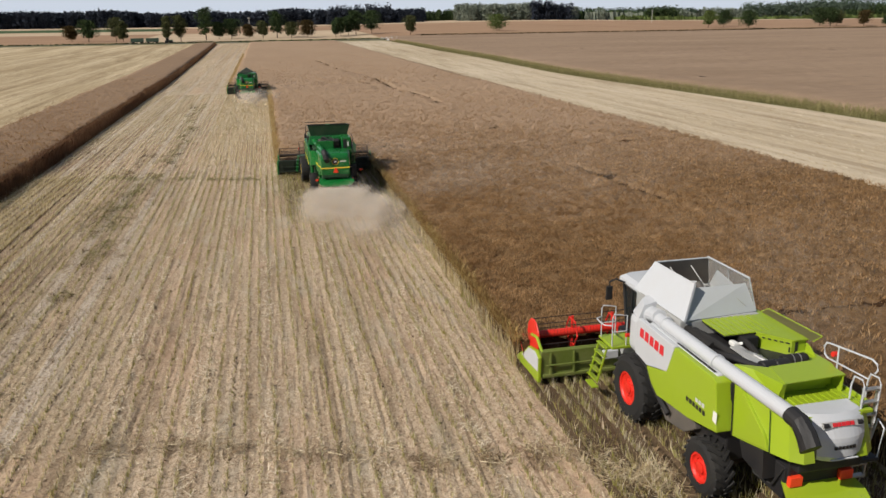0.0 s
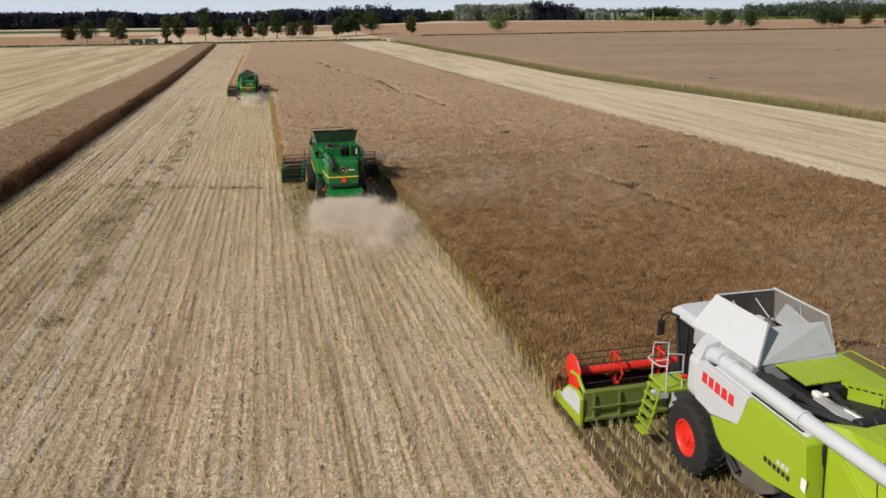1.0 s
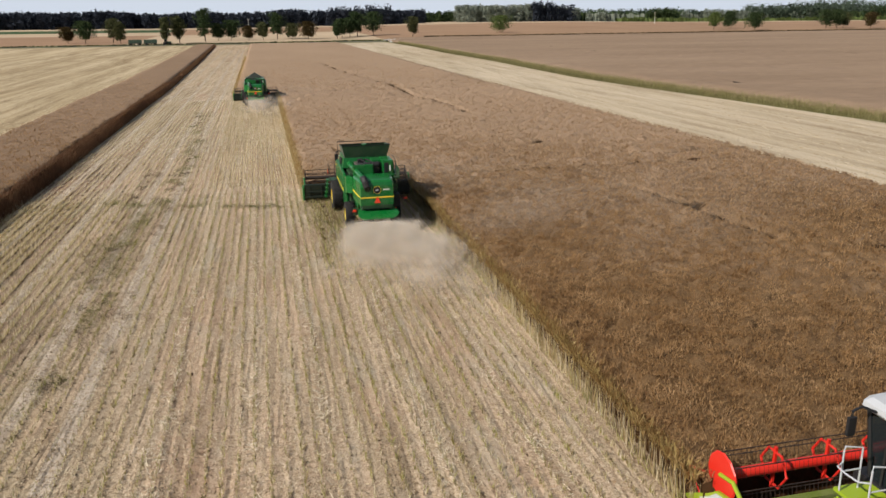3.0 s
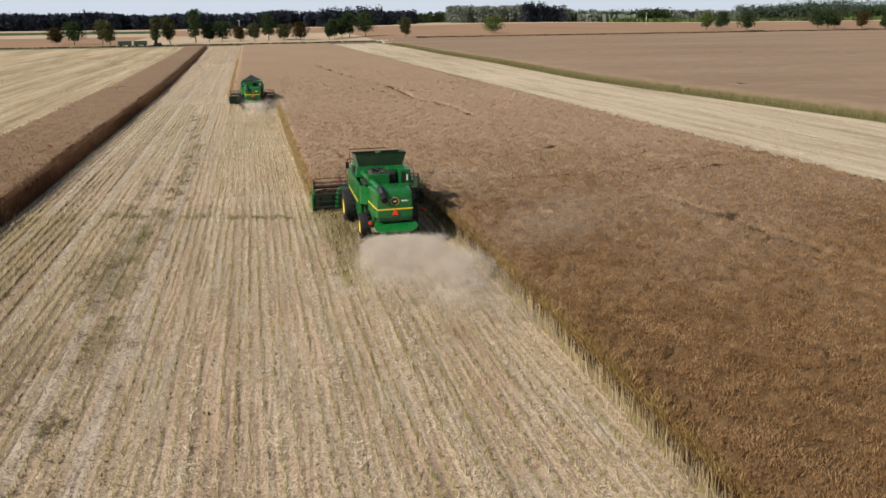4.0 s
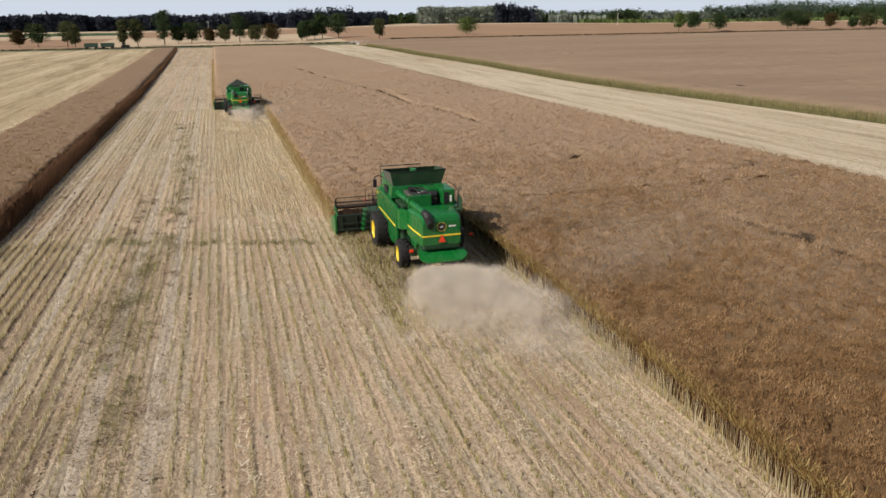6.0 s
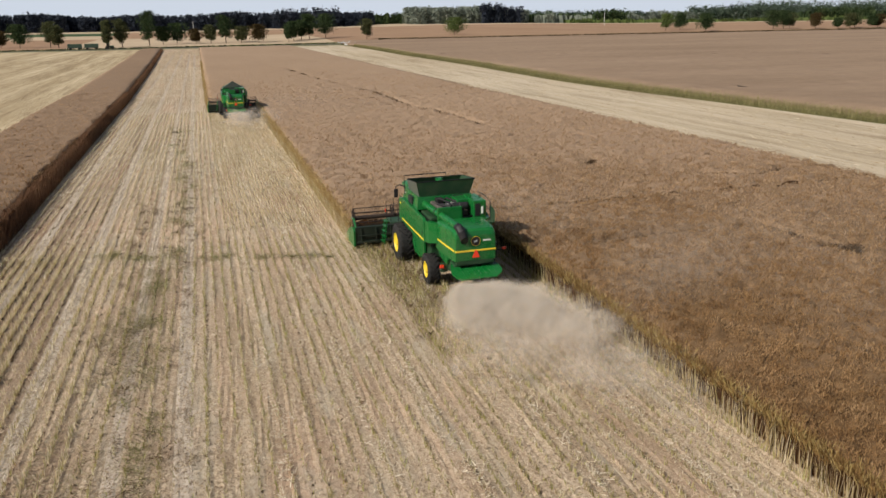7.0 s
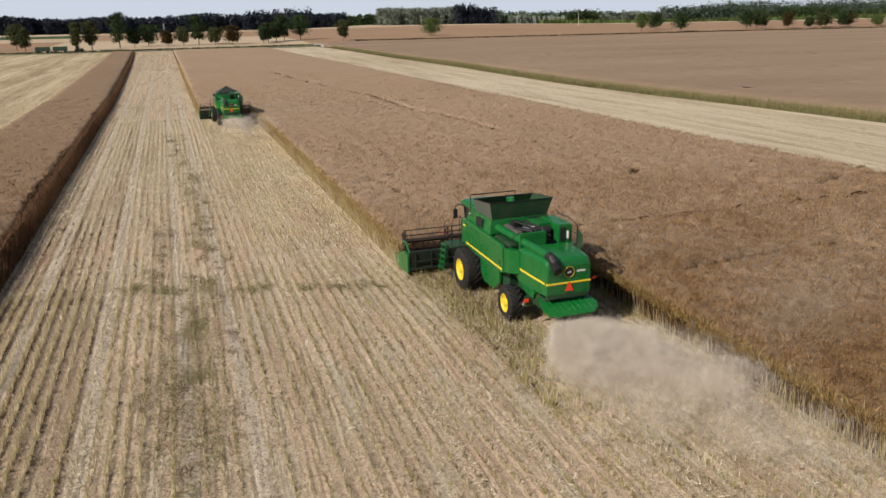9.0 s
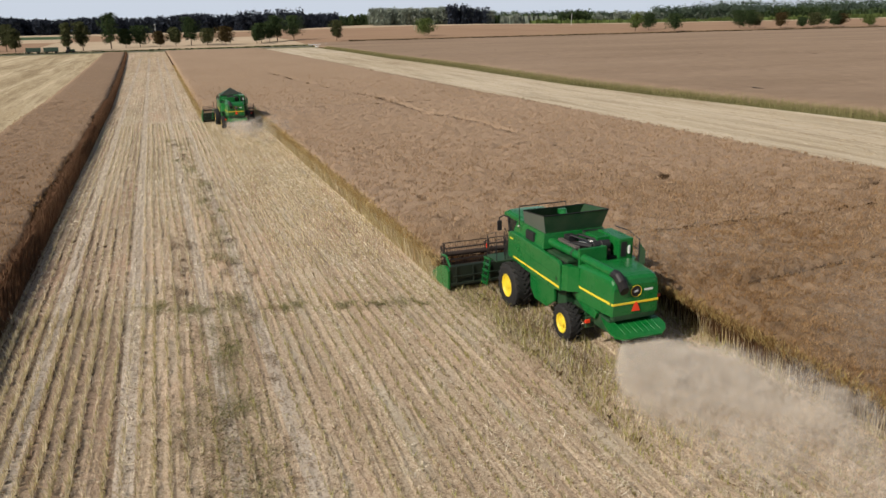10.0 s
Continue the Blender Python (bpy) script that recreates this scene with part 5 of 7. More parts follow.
    box(bm, (0.14, 0.70), (-3.35, -2.5), (2.7, 3.58), 0.03)
    part("radiator_box", bm, G, t)
    # black plate added for the shade inside the open recess
    part("recess_shade", box(B(), (0.16, 0.64), (-3.40, -3.36), (2.85, 3.45), 0.01), M["black"], t)
    # small white upright handle, not a lamp
    part("white_handle", box(B(), (1.02, 1.10), (-4.06, -4.0), (3.05, 3.35), 0.01), M["lens_white"], t)
    part("side_screen", box(B(), (0.74, 0.98), (-4.012, -3.99), (2.95, 3.5), 0.008), M["black"], t)
    part("top_screen", box(B(), (0.30, 1.20), (-2.45, -2.0), (3.46, 3.50), 0.01), M["black"], t)
    part("cooler_duct", box(B(), (-0.72, -0.5), (-3.3, -1.8), (3.12, 3.30), 0.04), M["dark_grey"], t, "dusty grey duct")
    part("fuel_filter", box(B(), (-0.55, -0.2), (-2.5, -2.1), (3.2, 3.48), 0.05), M["black"], t)
    part("battery_box", box(B(), (0.18, 0.62), (-2.6, -2.2), (3.3, 3.5), 0.03), M["green_dark"], t)
    for x0_ in (-0.5, -0.15):
        part("bent_pipe", tube(B(), [(x0_, -2.1, 3.3), (x0_ + 0.05, -2.5, 3.5), (x0_ + 0.3, -3.2, 3.46), (x0_ + 0.35, -3.7, 3.25)], 0.045, 8), M["black"], t)
    part("radiator_screen", lathe_x(B(), [(1.28, 0.1), (1.28, 0.38), (1.33, 0.40), (1.35, 0.36), (1.35, 0.05)], (0, -3.3, 3.05), 24), M["black"], t)
    bm = tube(B(), [(1.35, -4.25, 2.2), (1.35, -4.25, 3.6), (1.35, -3.5, 3.75), (1.35, -2.6, 3.7)], 0.02, 6)
    tube(bm, [(1.35, -4.25, 3.2), (1.35, -3.4, 3.3)], 0.016, 6)
    part("service_rail", bm, M["black"], t)
    ladder(t, 1.28, -4.4, 1.2, 2.8, 0.4, 6, M["green_dark"])
    door = part("screen_door", loft(B(), [[(1.36, -4.3, 2.62), (1.52, -4.38, 2.68), (1.52, -4.38, 3.2), (1.36, -4.3, 3.46)], [(1.36, -4.18, 2.62), (1.50, -4.26, 2.68), (1.50, -4.26, 3.2), (1.36, -4.18, 3.46)]]), M["green_dark"], t, "opened dark green screen door")
    part("door_hinge", tube(B(), [(1.35, -4.24, 2.6), (1.35, -4.24, 3.48)], 0.03, 6), M["black"], door)
    part("side_reflector", box(B(), (1.62, 1.82), (-5.0, -4.96), (1.62, 1.72), 0.008), M["lens_red"], t)
    part("reflector_arm", tube(B(), [(0.95, -4.98, 1.6), (1.7, -4.98, 1.62)], 0.02, 6), M["black"], t)
    part("side_tank", box(B(), (1.05, 1.45), (-4.9, -4.3), (1.2, 1.9), 0.06), M["black"], t)
    # grain tank: base, then flared extensions
    bm = loft(B(), [[(-1.36, -2.05, 2.95), (1.36, -2.05, 2.95), (1.36, 0.6, 2.95), (-1.36, 0.6, 2.95)], [(-1.27, -1.95, 3.50), (1.27, -1.95, 3.50), (1.27, 0.35, 3.50), (-1.27, 0.35, 3.50)]])
    tank = part("grain_tank", bm, G, t)
    part("tank_front_sheet", box(B(), (-1.2, 1.2), (-0.15, 0.34), (3.50, 3.54), 0.01), G, tank)
    # black box put in for the dark window recess below the tank
    part("tank_window", box(B(), (-1.40, -1.27), (-1.28, -0.62), (3.03, 3.38), 0.02), M["black"], tank)
    part("marker_lamp", box(B(), (-1.385, -1.33), (0.02, 0.12), (3.30, 3.36), 0.008), M["lens_white"], tank)
    zt = 4.05
    rise = (0, 0, 0, 0) if peaked else (0.16, 0.16, 0, 0)
    lo = [(-1.2, -1.9), (1.2, -1.9), (1.2, -0.1), (-1.2, -0.1)]
    hi = [(-1.36, -2.02), (1.42, -2.02), (1.38, -0.3), (-1.36, -0.3)]
    if peaked:
        lo = hi = [(-1.25, -2.0), (1.25, -2.0), (1.25, 0.3), (-1.25, 0.3)]
        zt = 3.6
        for a, b_ in ((0, 1), (1, 2), (2, 3), (3, 0)):
            top = (0, -0.85, 4.28)
            c = [(*hi[a], 3.5), (*hi[b_], 3.5), top]
            bm = loft(B(), [c, [(x * 0.97, -0.85 + (y + 0.85) * 0.97, z - 0.05) for x, y, z in c]])
            part("tank_cover", bm, M["tarp" if a == 0 else "green_dark"], tank, "peaked tank cover, dark behind and green at the rims")
    for a, b_, mt, nm in ((0, 1, "green_dark", "rear_extension"), (1, 2, "green_dark", "side_extension"), (2, 3, "green_dark", "front_extension"), (3, 0, "grey_green", "side_extension")):
        c0 = [Vector((*lo[a], 3.48)), Vector((*lo[b_], 3.48)), Vector((*hi[b_], zt + rise[b_])), Vector((*hi[a], zt + rise[a]))]
        mid = Vector((0, -0.85, 3.7))
        c1 = [v + (mid - v).normalized() * 0.045 for v in c0]
        part(nm, loft(B(), [c0, c1]), M[mt], tank)
    if not peaked:
        bm = B()
        tube(bm, [(*hi[k % 4], zt + rise[k % 4]) for k in range(1, 6)], 0.02, 5)
        tube(bm, [(-1.42, -0.1, 3.3), (-1.44, -0.12, zt + 0.14), (0.62, -0.12, zt + 0.14), (0.62, -0.15, 3.4)], 0.025, 6)
        part("tank_rim", bm, M["black"], tank)
        bm = tube(B(), [(-0.1, -1.5, 3.5), (0.05, -0.95, 4.0)], 0.15, 12)
        box(bm, (-0.10, 0.20), (-1.0, -0.75), (3.92, 4.12), 0.03)
        part("filling_auger", bm, M["green"], tank)
        bm = B()
        bmesh.ops.create_grid(bm, x_segments=12, y_segments=12, size=1.0, matrix=Matrix.Translation((0, -1.0, 3.45)) @ Matrix.Diagonal((1.1, 0.85, 1, 1)))
        for v in bm.verts:
            v.co.z += 0.32 * max(0, 1 - math.hypot(v.co.x, v.co.y + 0.7)) + 0.02 * noise.noise(v.co * 5)
        part("grain_heap", bm, M["grain"], tank, "dark rapeseed heaped in the tank")
    # unloading auger folded back along the left flank
    bm = tube(B(), [(-1.08, -0.5, 3.06), (-1.04, -1.1, 3.20), (-0.86, -3.5, 3.13), (-0.68, -5.85, 3.06)], 0.17, 18, 0.15)
    aug = part("unloading_auger", bm, G, t)
    part("auger_band", tube(B(), [(-0.86, -3.45, 3.131), (-0.853, -3.55, 3.128)], 0.172, 16), M["green_dark"], aug)
    part("auger_elbow", tube(B(), [(-1.08, -0.2, 2.75), (-1.08, -0.35, 3.0), (-1.07, -0.7, 3.12)], 0.2, 14), G, aug)
    bm = loft(B(), [[(-0.68 - 0.3 * dz + 0.165 * cx, -5.80 + dy - 0.10 * cz, 3.06 + dz + 0.165 * cz) for cx, cz in [(math.cos(k * math.tau / 12), math.sin(k * math.tau / 12)) for k in range(12)]] for dy, dz in ((0, 0), (-0.22, -0.04), (-0.40, -0.24), (-0.46, -0.52))])
    part("rubber_spout", bm, M["black"], aug)
    # front: cab, platform, feeder, table
    cab(t, 0.68, 2.15, 1.75, 3.22, 0.84, G, M["black"])
    mirror(t, 1.36, 1.95, 3.24, -1)
    mirror(t, 1.36, 1.95, 3.24, 1)
    part("platform", box(B(), (-1.9, -0.9), (1.0, 2.05), (1.60, 1.66), 0.01), M["green_dark"], t)
    for y in (1.05, 2.0):
        part("handrail", tube(B(), [(-1.88, y, 1.66), (-1.88, y, 2.55), (-1.5, y, 2.62), (-1.5, y, 1.66)], 0.018, 6), M["black"], t)
    ladder(t, -1.98, 1.75, 0.45, 1.62, 0.5, 5, G, radians(8))
    part("clearance_lamp", box(B(), (-1.93, -1.86), (2.02, 2.06), (1.95, 2.15), 0.01), M["lens_red"], t)
    part("clearance_bracket", tube(B(), [(-1.88, 2.0, 1.66), (-1.89, 2.03, 2.16)], 0.015, 6), M["black"], t)
    for y in (1.2, 1.55):
        part("grab_hoop", tube(B(), [(-1.3, y, 1.66), (-1.32, y, 2.7), (-1.25, y + 0.1, 2.85), (-1.15, y + 0.18, 2.7), (-1.12, y + 0.2, 1.66)], 0.02, 6), M["black"], t)
    feeder(t, 2.6, M["green_dark"])
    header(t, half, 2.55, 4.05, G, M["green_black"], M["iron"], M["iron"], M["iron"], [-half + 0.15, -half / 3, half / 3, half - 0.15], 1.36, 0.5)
    return t


green_combine(pose(3.9, 53.7, 0), "green combine harvester with yellow rims cutting rapeseed", 3.4)
green_combine(pose(-2.55, 121.0, 0), "green combine harvester with a peaked tank cover, far ahead", 3.15, peaked=True)

# ---- lime and white combine ----
def lime_combine(m, label, half=3.33):
    t = base("combine_harvester", m, label, "combine harvester")
    G, W = M["lime"], M["white"]
    bm = box(B(), (-1.2, 1.2), (-4.0, 0.6), (1.0, 3.0), 0.05)
    box(bm, (-0.75, 0.75), (-5.6, -3.9), (1.2, 2.2), 0.05)
    part("body", bm, M["black"], t)
    part("front_axle", tube(B(), [(-1.4, 0, 0.95), (1.4, 0, 0.95)], 0.18, 10), M["iron"], t)
    bm = tube(B(), [(-1.3, -3.75, 0.75), (0, -3.75, 0.95), (1.3, -3.75, 0.75)], 0.11, 8)
    part("rear_axle", bm, M["iron"], t)
    for s in (-1, 1):
        wheel(t, s, 1.0, 0.0, 0.97, 0.72, 0.46, M["red"])
        wheel(t, s, 1.12, -3.70, 0.72, 0.55, 0.36, M["red"], 18)
        lo_, hi_ = (lambda a, b: (min(a, b), max(a, b)))(s * 1.42, s * 1.56)
        # side panel: white shoulder ahead, lime behind, one split line
        lime_o = [(-2.06, 3.09), (-3.78, 3.09), (-3.92, 3.02), (-4.11, 1.86), (-2.9, 1.60), (-1.35, 1.42), (-1.02, 1.62), (-0.72, 1.98), (-1.80, 2.28)]
        white_o = [(-0.04, 2.06), (-0.02, 3.0), (-0.14, 3.12), (-2.05, 3.10), (-1.79, 2.295), (-0.70, 1.99), (-0.35, 2.1)]
        p = part("side_panel", prism(B(), lime_o, *sorted((s * 1.14, s * 1.56)), 0.03), G, t, "lime green side panel")
        part("front_side_panel", prism(B(), white_o, lo_ + 0.001, hi_ + 0.001, 0.03), W, t, "white front side panel with red marks")
        xa, xb = (lambda a, b: (min(a, b), max(a, b)))(s * 1.562, s * 1.572)
        for k in range(5):
            y0 = -0.28 - k * 0.27
            z0 = 2.78 - 0.006 * k
            bm = prism(B(), [(y0, z0 - 0.13), (y0 - 0.02, z0 + 0.13), (y0 - 0.20, z0 + 0.13), (y0 - 0.21, z0 - 0.13)], xa, xb)
            part("red_mark", bm, M["ink_red"], p)
        for k in range(6):
            y0 = -2.78 - k * 0.145
            part("black_mark", prism(B(), [(y0, 2.02), (y0, 2.13), (y0 - 0.10, 2.13), (y0 - 0.10, 2.02)], xa, xb), M["ink"], p)
        for k in range(3):
            y0 = -3.18 - k * 0.14
            part("white_mark", prism(B(), [(y0, 2.19), (y0, 2.29), (y0 - 0.10, 2.29), (y0 - 0.10, 2.19)], xa, xb), W, p)
        part("notice", prism(B(), [(-3.93, 2.10), (-3.93, 2.34), (-4.08, 2.34), (-4.08, 2.06)], xa, xb), M["lens_white"], p)
        # black wheel arch edge
        pts = [(s * 1.5, -0.02, 2.06), (s * 1.5, -0.35, 2.02), (s * 1.5, -0.75, 1.92), (s * 1.5, -1.05, 1.58), (s * 1.5, -1.4, 1.38), (s * 1.5, -1.9, 1.15)]
        part("wheel_arch", tube(B(), pts, 0.07, 8), M["black"], t)
        a, b = (lambda a, b: (min(a, b), max(a, b)))(s * 1.2, s * 1.38)
        part("lower_shield", prism(B(), [(-1.3, 1.5), (-2.9, 1.62), (-3.0, 1.3), (-2.5, 0.95), (-1.6, 0.8), (-1.2, 1.1)], a, b, 0.04), M["dark_grey"], t)
        # tapering rear quarter
        bm = loft(B(), [[(s * 1.14, -4.0, 3.04), (s * 1.16, -4.12, 1.76), (s * 0.7, -4.12, 1.76), (s * 0.7, -4.0, 3.04)],
                        [(s * 1.13, -4.5, 3.05), (s * 1.17, -4.6, 1.88), (s * 0.7, -4.6, 1.88), (s * 0.7, -4.5, 3.05)],
                        [(s * 1.06, -5.2, 2.99), (s * 1.15, -5.4, 2.08), (s * 0.7, -5.4, 2.08), (s * 0.7, -5.2, 2.99)],
                        [(s * 0.92, -5.62, 2.97), (s * 1.00, -5.86, 2.12), (s * 0.6, -5.86, 2.12), (s * 0.6, -5.62, 2.97)],
                        [(s * 0.70, -5.76, 2.95), (s * 0.76, -6.02, 2.10), (s * 0.5, -6.02, 2.10), (s * 0.5, -5.76, 2.95)]])
        part("rear_quarter", bm, G, t)
        part("quarter_cover", prism(B(), [(-4.13, 2.67), (-4.26, 1.83), (-5.42, 2.13), (-5.25, 2.41), (-4.42, 3.0)], *sorted((s * 1.12, s * 1.205)), 0.025), G, t)
        part("panel_seam", tube(B(), [(s * 1.17, -4.01, 3.0), (s * 1.19, -4.14, 1.80)], 0.014, 5), M["black"], t)
        part("panel_seam", tube(B(), [(s * 1.09, -5.22, 2.97), (s * 1.165, -5.44, 2.10)], 0.010, 5), M["green_dark"], t)
        part("chaff_shield", loft(B(), [[(s * 0.8, -4.3, 1.9), (s * 1.12, -4.3, 1.9), (s * 1.12, -5.2, 2.02), (s * 0.8, -5.2, 2.02)], [(s * 0.8, -4.5, 1.40), (s * 1.1, -4.5, 1.40), (s * 1.1, -5.25, 1.32), (s * 0.8, -5.25, 1.32)]]), M["black"], t)
        part("rear_lamp", box(B(), (s * 0.62 - 0.16, s * 0.62 + 0.16), (-5.72, -5.60), (1.34, 1.58), 0.03), M["lens_red"], t)
        part("lamp_arm", tube(B(), [(s * 0.62, -5.6, 1.46), (s * 0.75, -5.2, 1.6)], 0.035, 6), M["black"], t)
        part("hydraulic_hose", tube(B(), [(s * 0.95, -4.4, 1.7), (s * 1.05, -4.9, 1.25), (s * 0.9, -5.3, 1.2), (s * 0.8, -5.5, 1.7)], 0.03, 6), M["tyre"], t)
    # white tail panel bulging to the rear, its middle at TX
    TX = 0.10
    bm = B()
    rings = []
    for k in range(13):
        z = 2.06 + 0.97 * k / 12
        y = float(np.interp(z, (2.06, 2.2, 2.6, 2.9, 3.03), (-5.95, -6.06, -6.03, -5.88, -5.70)))
        w0 = float(np.interp(z, (2.06, 2.2, 2.6, 2.95, 3.03), (0.46, 0.52, 0.58, 0.64, 0.64)))
        arc = [(TX + w0 * (-1 + q / 5), y - 0.06 + 0.16 * abs(-1 + q / 5) ** 2.4, z) for q in range(11)]
        rings.append(arc + [(TX + w0, y + 0.45, z), (TX - w0, y + 0.45, z)])
    loft(bm, rings)
    tail = part("tail_panel", bm, W, t, "white tail panel")
    tilt = Matrix.Translation((0, -5.93, 2.88)) @ Matrix.Rotation(radians(-26), 4, "X") @ Matrix.Translation((0, 5.93, -2.88))
    part("badge_strip", box(B(), (TX - 0.47, TX + 0.47), (-5.955, -5.925), (2.815, 2.945), 0.004, tilt), M["grey"], tail)
    for k in range(5):
        x = TX - 0.25 + k * 0.105
        part("red_mark", box(B(), (x, x + 0.08), (-5.975, -5.945), (2.84, 2.92), 0, tilt), M["ink_red"], tail)
    for k in range(6):
        x = TX - 0.24 + k * 0.085
        part("black_mark", box(B(), (x, x + 0.055), (-6.118, -6.08), (2.40, 2.47), 0), M["ink"], tail)
    for s in (-1, 1):
        part("tail_lamp", lathe_x(B(), [(-0.055, 0.02), (-0.055, 0.05), (0.055, 0.05), (0.055, 0.02)], (TX + s * 0.40, -5.945, 2.885), 10), M["black"], tail)
    part("tail_handle", box(B(), (TX - 0.33, TX + 0.33), (-6.135, -6.09), (2.16, 2.185), 0.008), W, tail)
    # ribbed rear deck and raised fan box
    part("rear_deck", box(B(), (-0.98, 1.02), (-5.72, -4.2), (2.90, 2.985), 0.02), G, t)
    for k in range(9):
        x = -0.46 + k * 0.165
        part("deck_rib", box(B(), (x, x + 0.115), (-5.6, -4.86), (2.984, 3.02), 0.006), G, t)
    bm = box(B(), (-0.56, 0.86), (-4.62, -4.2), (2.98, 3.37), 0.01)
    for x in (-0.585, 0.865):
        box(bm, (x, x + 0.025), (-4.93, -4.2), (2.98, 3.385))
    fan = part("fan_box", bm, G, t)
    part("fan_lid", loft(B(), [[(-0.63, -5.0, 3.40), (0.92, -4.93, 3.40), (0.92, -4.93, 3.425), (-0.63, -5.0, 3.425)], [(-0.44, -4.18, 3.385), (0.95, -4.1, 3.385), (0.95, -4.1, 3.42), (-0.44, -4.18, 3.42)]]), G, fan)
    part("fan_wing", loft(B(), [[(-1.08, -3.62, 3.02), (-1.02, -3.62, 3.02), (-0.96, -3.68, 3.32), (-1.0, -3.68, 3.32)], [(-0.98, -4.2, 2.98), (-0.6, -4.2, 2.98), (-0.44, -4.2, 3.41), (-0.82, -4.1, 3.38)], [(-0.72, -4.9, 2.98), (-0.57, -4.9, 2.98), (-0.57, -4.98, 3.40), (-0.66, -4.98, 3.40)]]), G, fan)
    engine_bay(t, -0.95, 0.45, -4.2, -2.3, 3.1)
    for k, (xa_, xb_) in enumerate(((-0.8, -0.6), (-0.5, -0.3), (-0.2, 0.1))):
        part("hydraulic_pipe", tube(B(), [(xa_, -2.4, 3.10), (xa_ + 0.05, -2.9, 3.2), (xb_, -3.4, 3.16), (xb_ + 0.05, -3.9, 3.05)], 0.035, 8), M["steel" if k == 1 else "tyre"], t)
    part("filter_head", box(B(), (-0.30, -0.16), (-2.62, -2.4), (3.18, 3.30), 0.03), M["lens_white"], t)
    part("filter_head", tube(B(), [(-0.23, -2.5, 3.2), (-0.05, -2.62, 3.28)], 0.04, 8), M["lens_white"], t)
    part("oil_cooler", box(B(), (0.05, 0.48), (-2.5, -2.15), (3.0, 3.34), 0.03), M["black"], t)
    hose = part("intake_hose", tube(B(), [(0.14, -2.2, 3.28), (0.06, -2.9, 3.22), (-0.02, -3.35, 3.14), (0.15, -3.6, 3.10), (0.5, -3.55, 3.10)], 0.075, 10), M["tyre"], t)
    part("hose_clip", tube(B(), [(0.0, -3.24, 3.165), (-0.01, -3.30, 3.15)], 0.083, 10), M["steel"], hose)
    drum = part("air_filter", lathe_x(B(), [(0.42, 0.05), (0.42, 0.12), (0.48, 0.14), (1.02, 0.14), (1.08, 0.11), (1.08, 0.05)], (0, -3.48, 3.14), 16), M["tyre"], t, "black air filter drum")
    for x in (0.66, 0.84):
        part("filter_band", lathe_x(B(), [(x, 0.1), (x, 0.147), (x + 0.025, 0.147), (x + 0.025, 0.1)], (0, -3.48, 3.14), 16), M["steel"], drum)
    part("coolant_barrel", tube(B(), [(-0.72, -1.5, 3.12), (-0.70, -2.45, 3.12)], 0.2, 14), M["tyre"], t)
    part("hose", tube(B(), [(-0.8, -1.2, 3.2), (-0.72, -2.0, 3.30), (-0.6, -2.7, 3.24), (-0.4, -3.6, 3.08)], 0.09, 10), M["tyre"], t)
    # cooler housing: a lime box with a slanted inner wall and slots along its seams
    lo_ring = [(0.50, -2.30, 2.8), (0.56, -2.42, 2.8), (1.03, -3.0, 2.8), (1.42, -3.0, 2.8), (1.42, -2.30, 2.8)]
    cooler = part("cooler_housing", loft(B(), [lo_ring, [(x, y, 3.375) for x, y, z in lo_ring]]), G, t)
    for q in range(5):
        a0, a1 = 0.06 + q * 0.19, 0.17 + q * 0.19
        seg = [(0.548 + 0.47 * f, -2.425 - 0.58 * f) for f in (a0, a1)]
        part("slot", loft(B(), [[(x - 0.012, y - 0.01, z) for (x, y), z in ((seg[0], 3.29), (seg[1], 3.29), (seg[1], 3.31), (seg[0], 3.31))], [(x + 0.01, y + 0.01, z) for (x, y), z in ((seg[0], 3.29), (seg[1], 3.29), (seg[1], 3.31), (seg[0], 3.31))]]), M["black"], cooler)
    for z in (2.9, 3.08):
        part("slot", box(B(), (0.985, 1.005), (-2.985, -2.955), (z, z + 0.12)), M["black"], cooler)
    part("slot", box(B(), (1.12, 1.20), (-3.012, -2.99), (2.95, 3.34), 0.006), M["black"], cooler)
    part("step_box", box(B(), (1.02, 1.44), (-3.75, -3.02), (2.72, 3.05), 0.03), G, cooler)
    part("corner_plate", prism(B(), [(-3.02, 2.9), (-3.02, 3.3), (-3.16, 3.26), (-3.6, 2.95)], 1.40, 1.44, 0.01), G, cooler)
    part("cooler_lid", loft(B(), [[(0.48, -2.34, 3.375), (1.06, -3.04, 3.375), (1.46, -3.04, 3.375), (1.46, -0.98, 3.36), (1.04, -0.98, 3.36), (1.04, -2.32, 3.375)], [(0.48, -2.34, 3.405), (1.06, -3.04, 3.405), (1.46, -3.04, 3.405), (1.46, -0.98, 3.39), (1.04, -0.98, 3.39), (1.04, -2.32, 3.405)]]), G, cooler)
    scr = part("tinted_screen", loft(B(), [[(1.44, -3.2, 3.40), (1.455, -3.2, 3.40), (1.455, -1.15, 3.40), (1.44, -1.15, 3.40)], [(1.56, -3.34, 3.58), (1.575, -3.34, 3.58), (1.575, -1.3, 3.52), (1.56, -1.3, 3.52)]]), M["screen"], t, "tinted green air screen")
    part("screen_frame", tube(B(), [(1.45, -3.2, 3.40), (1.567, -3.34, 3.58), (1.567, -1.3, 3.52), (1.45, -1.15, 3.40)], 0.016, 6), G, scr)
    part("cover_slot", box(B(), (-1.41, -1.35), (-3.6, -1.9), (3.112, 3.128)), M["black"], t)
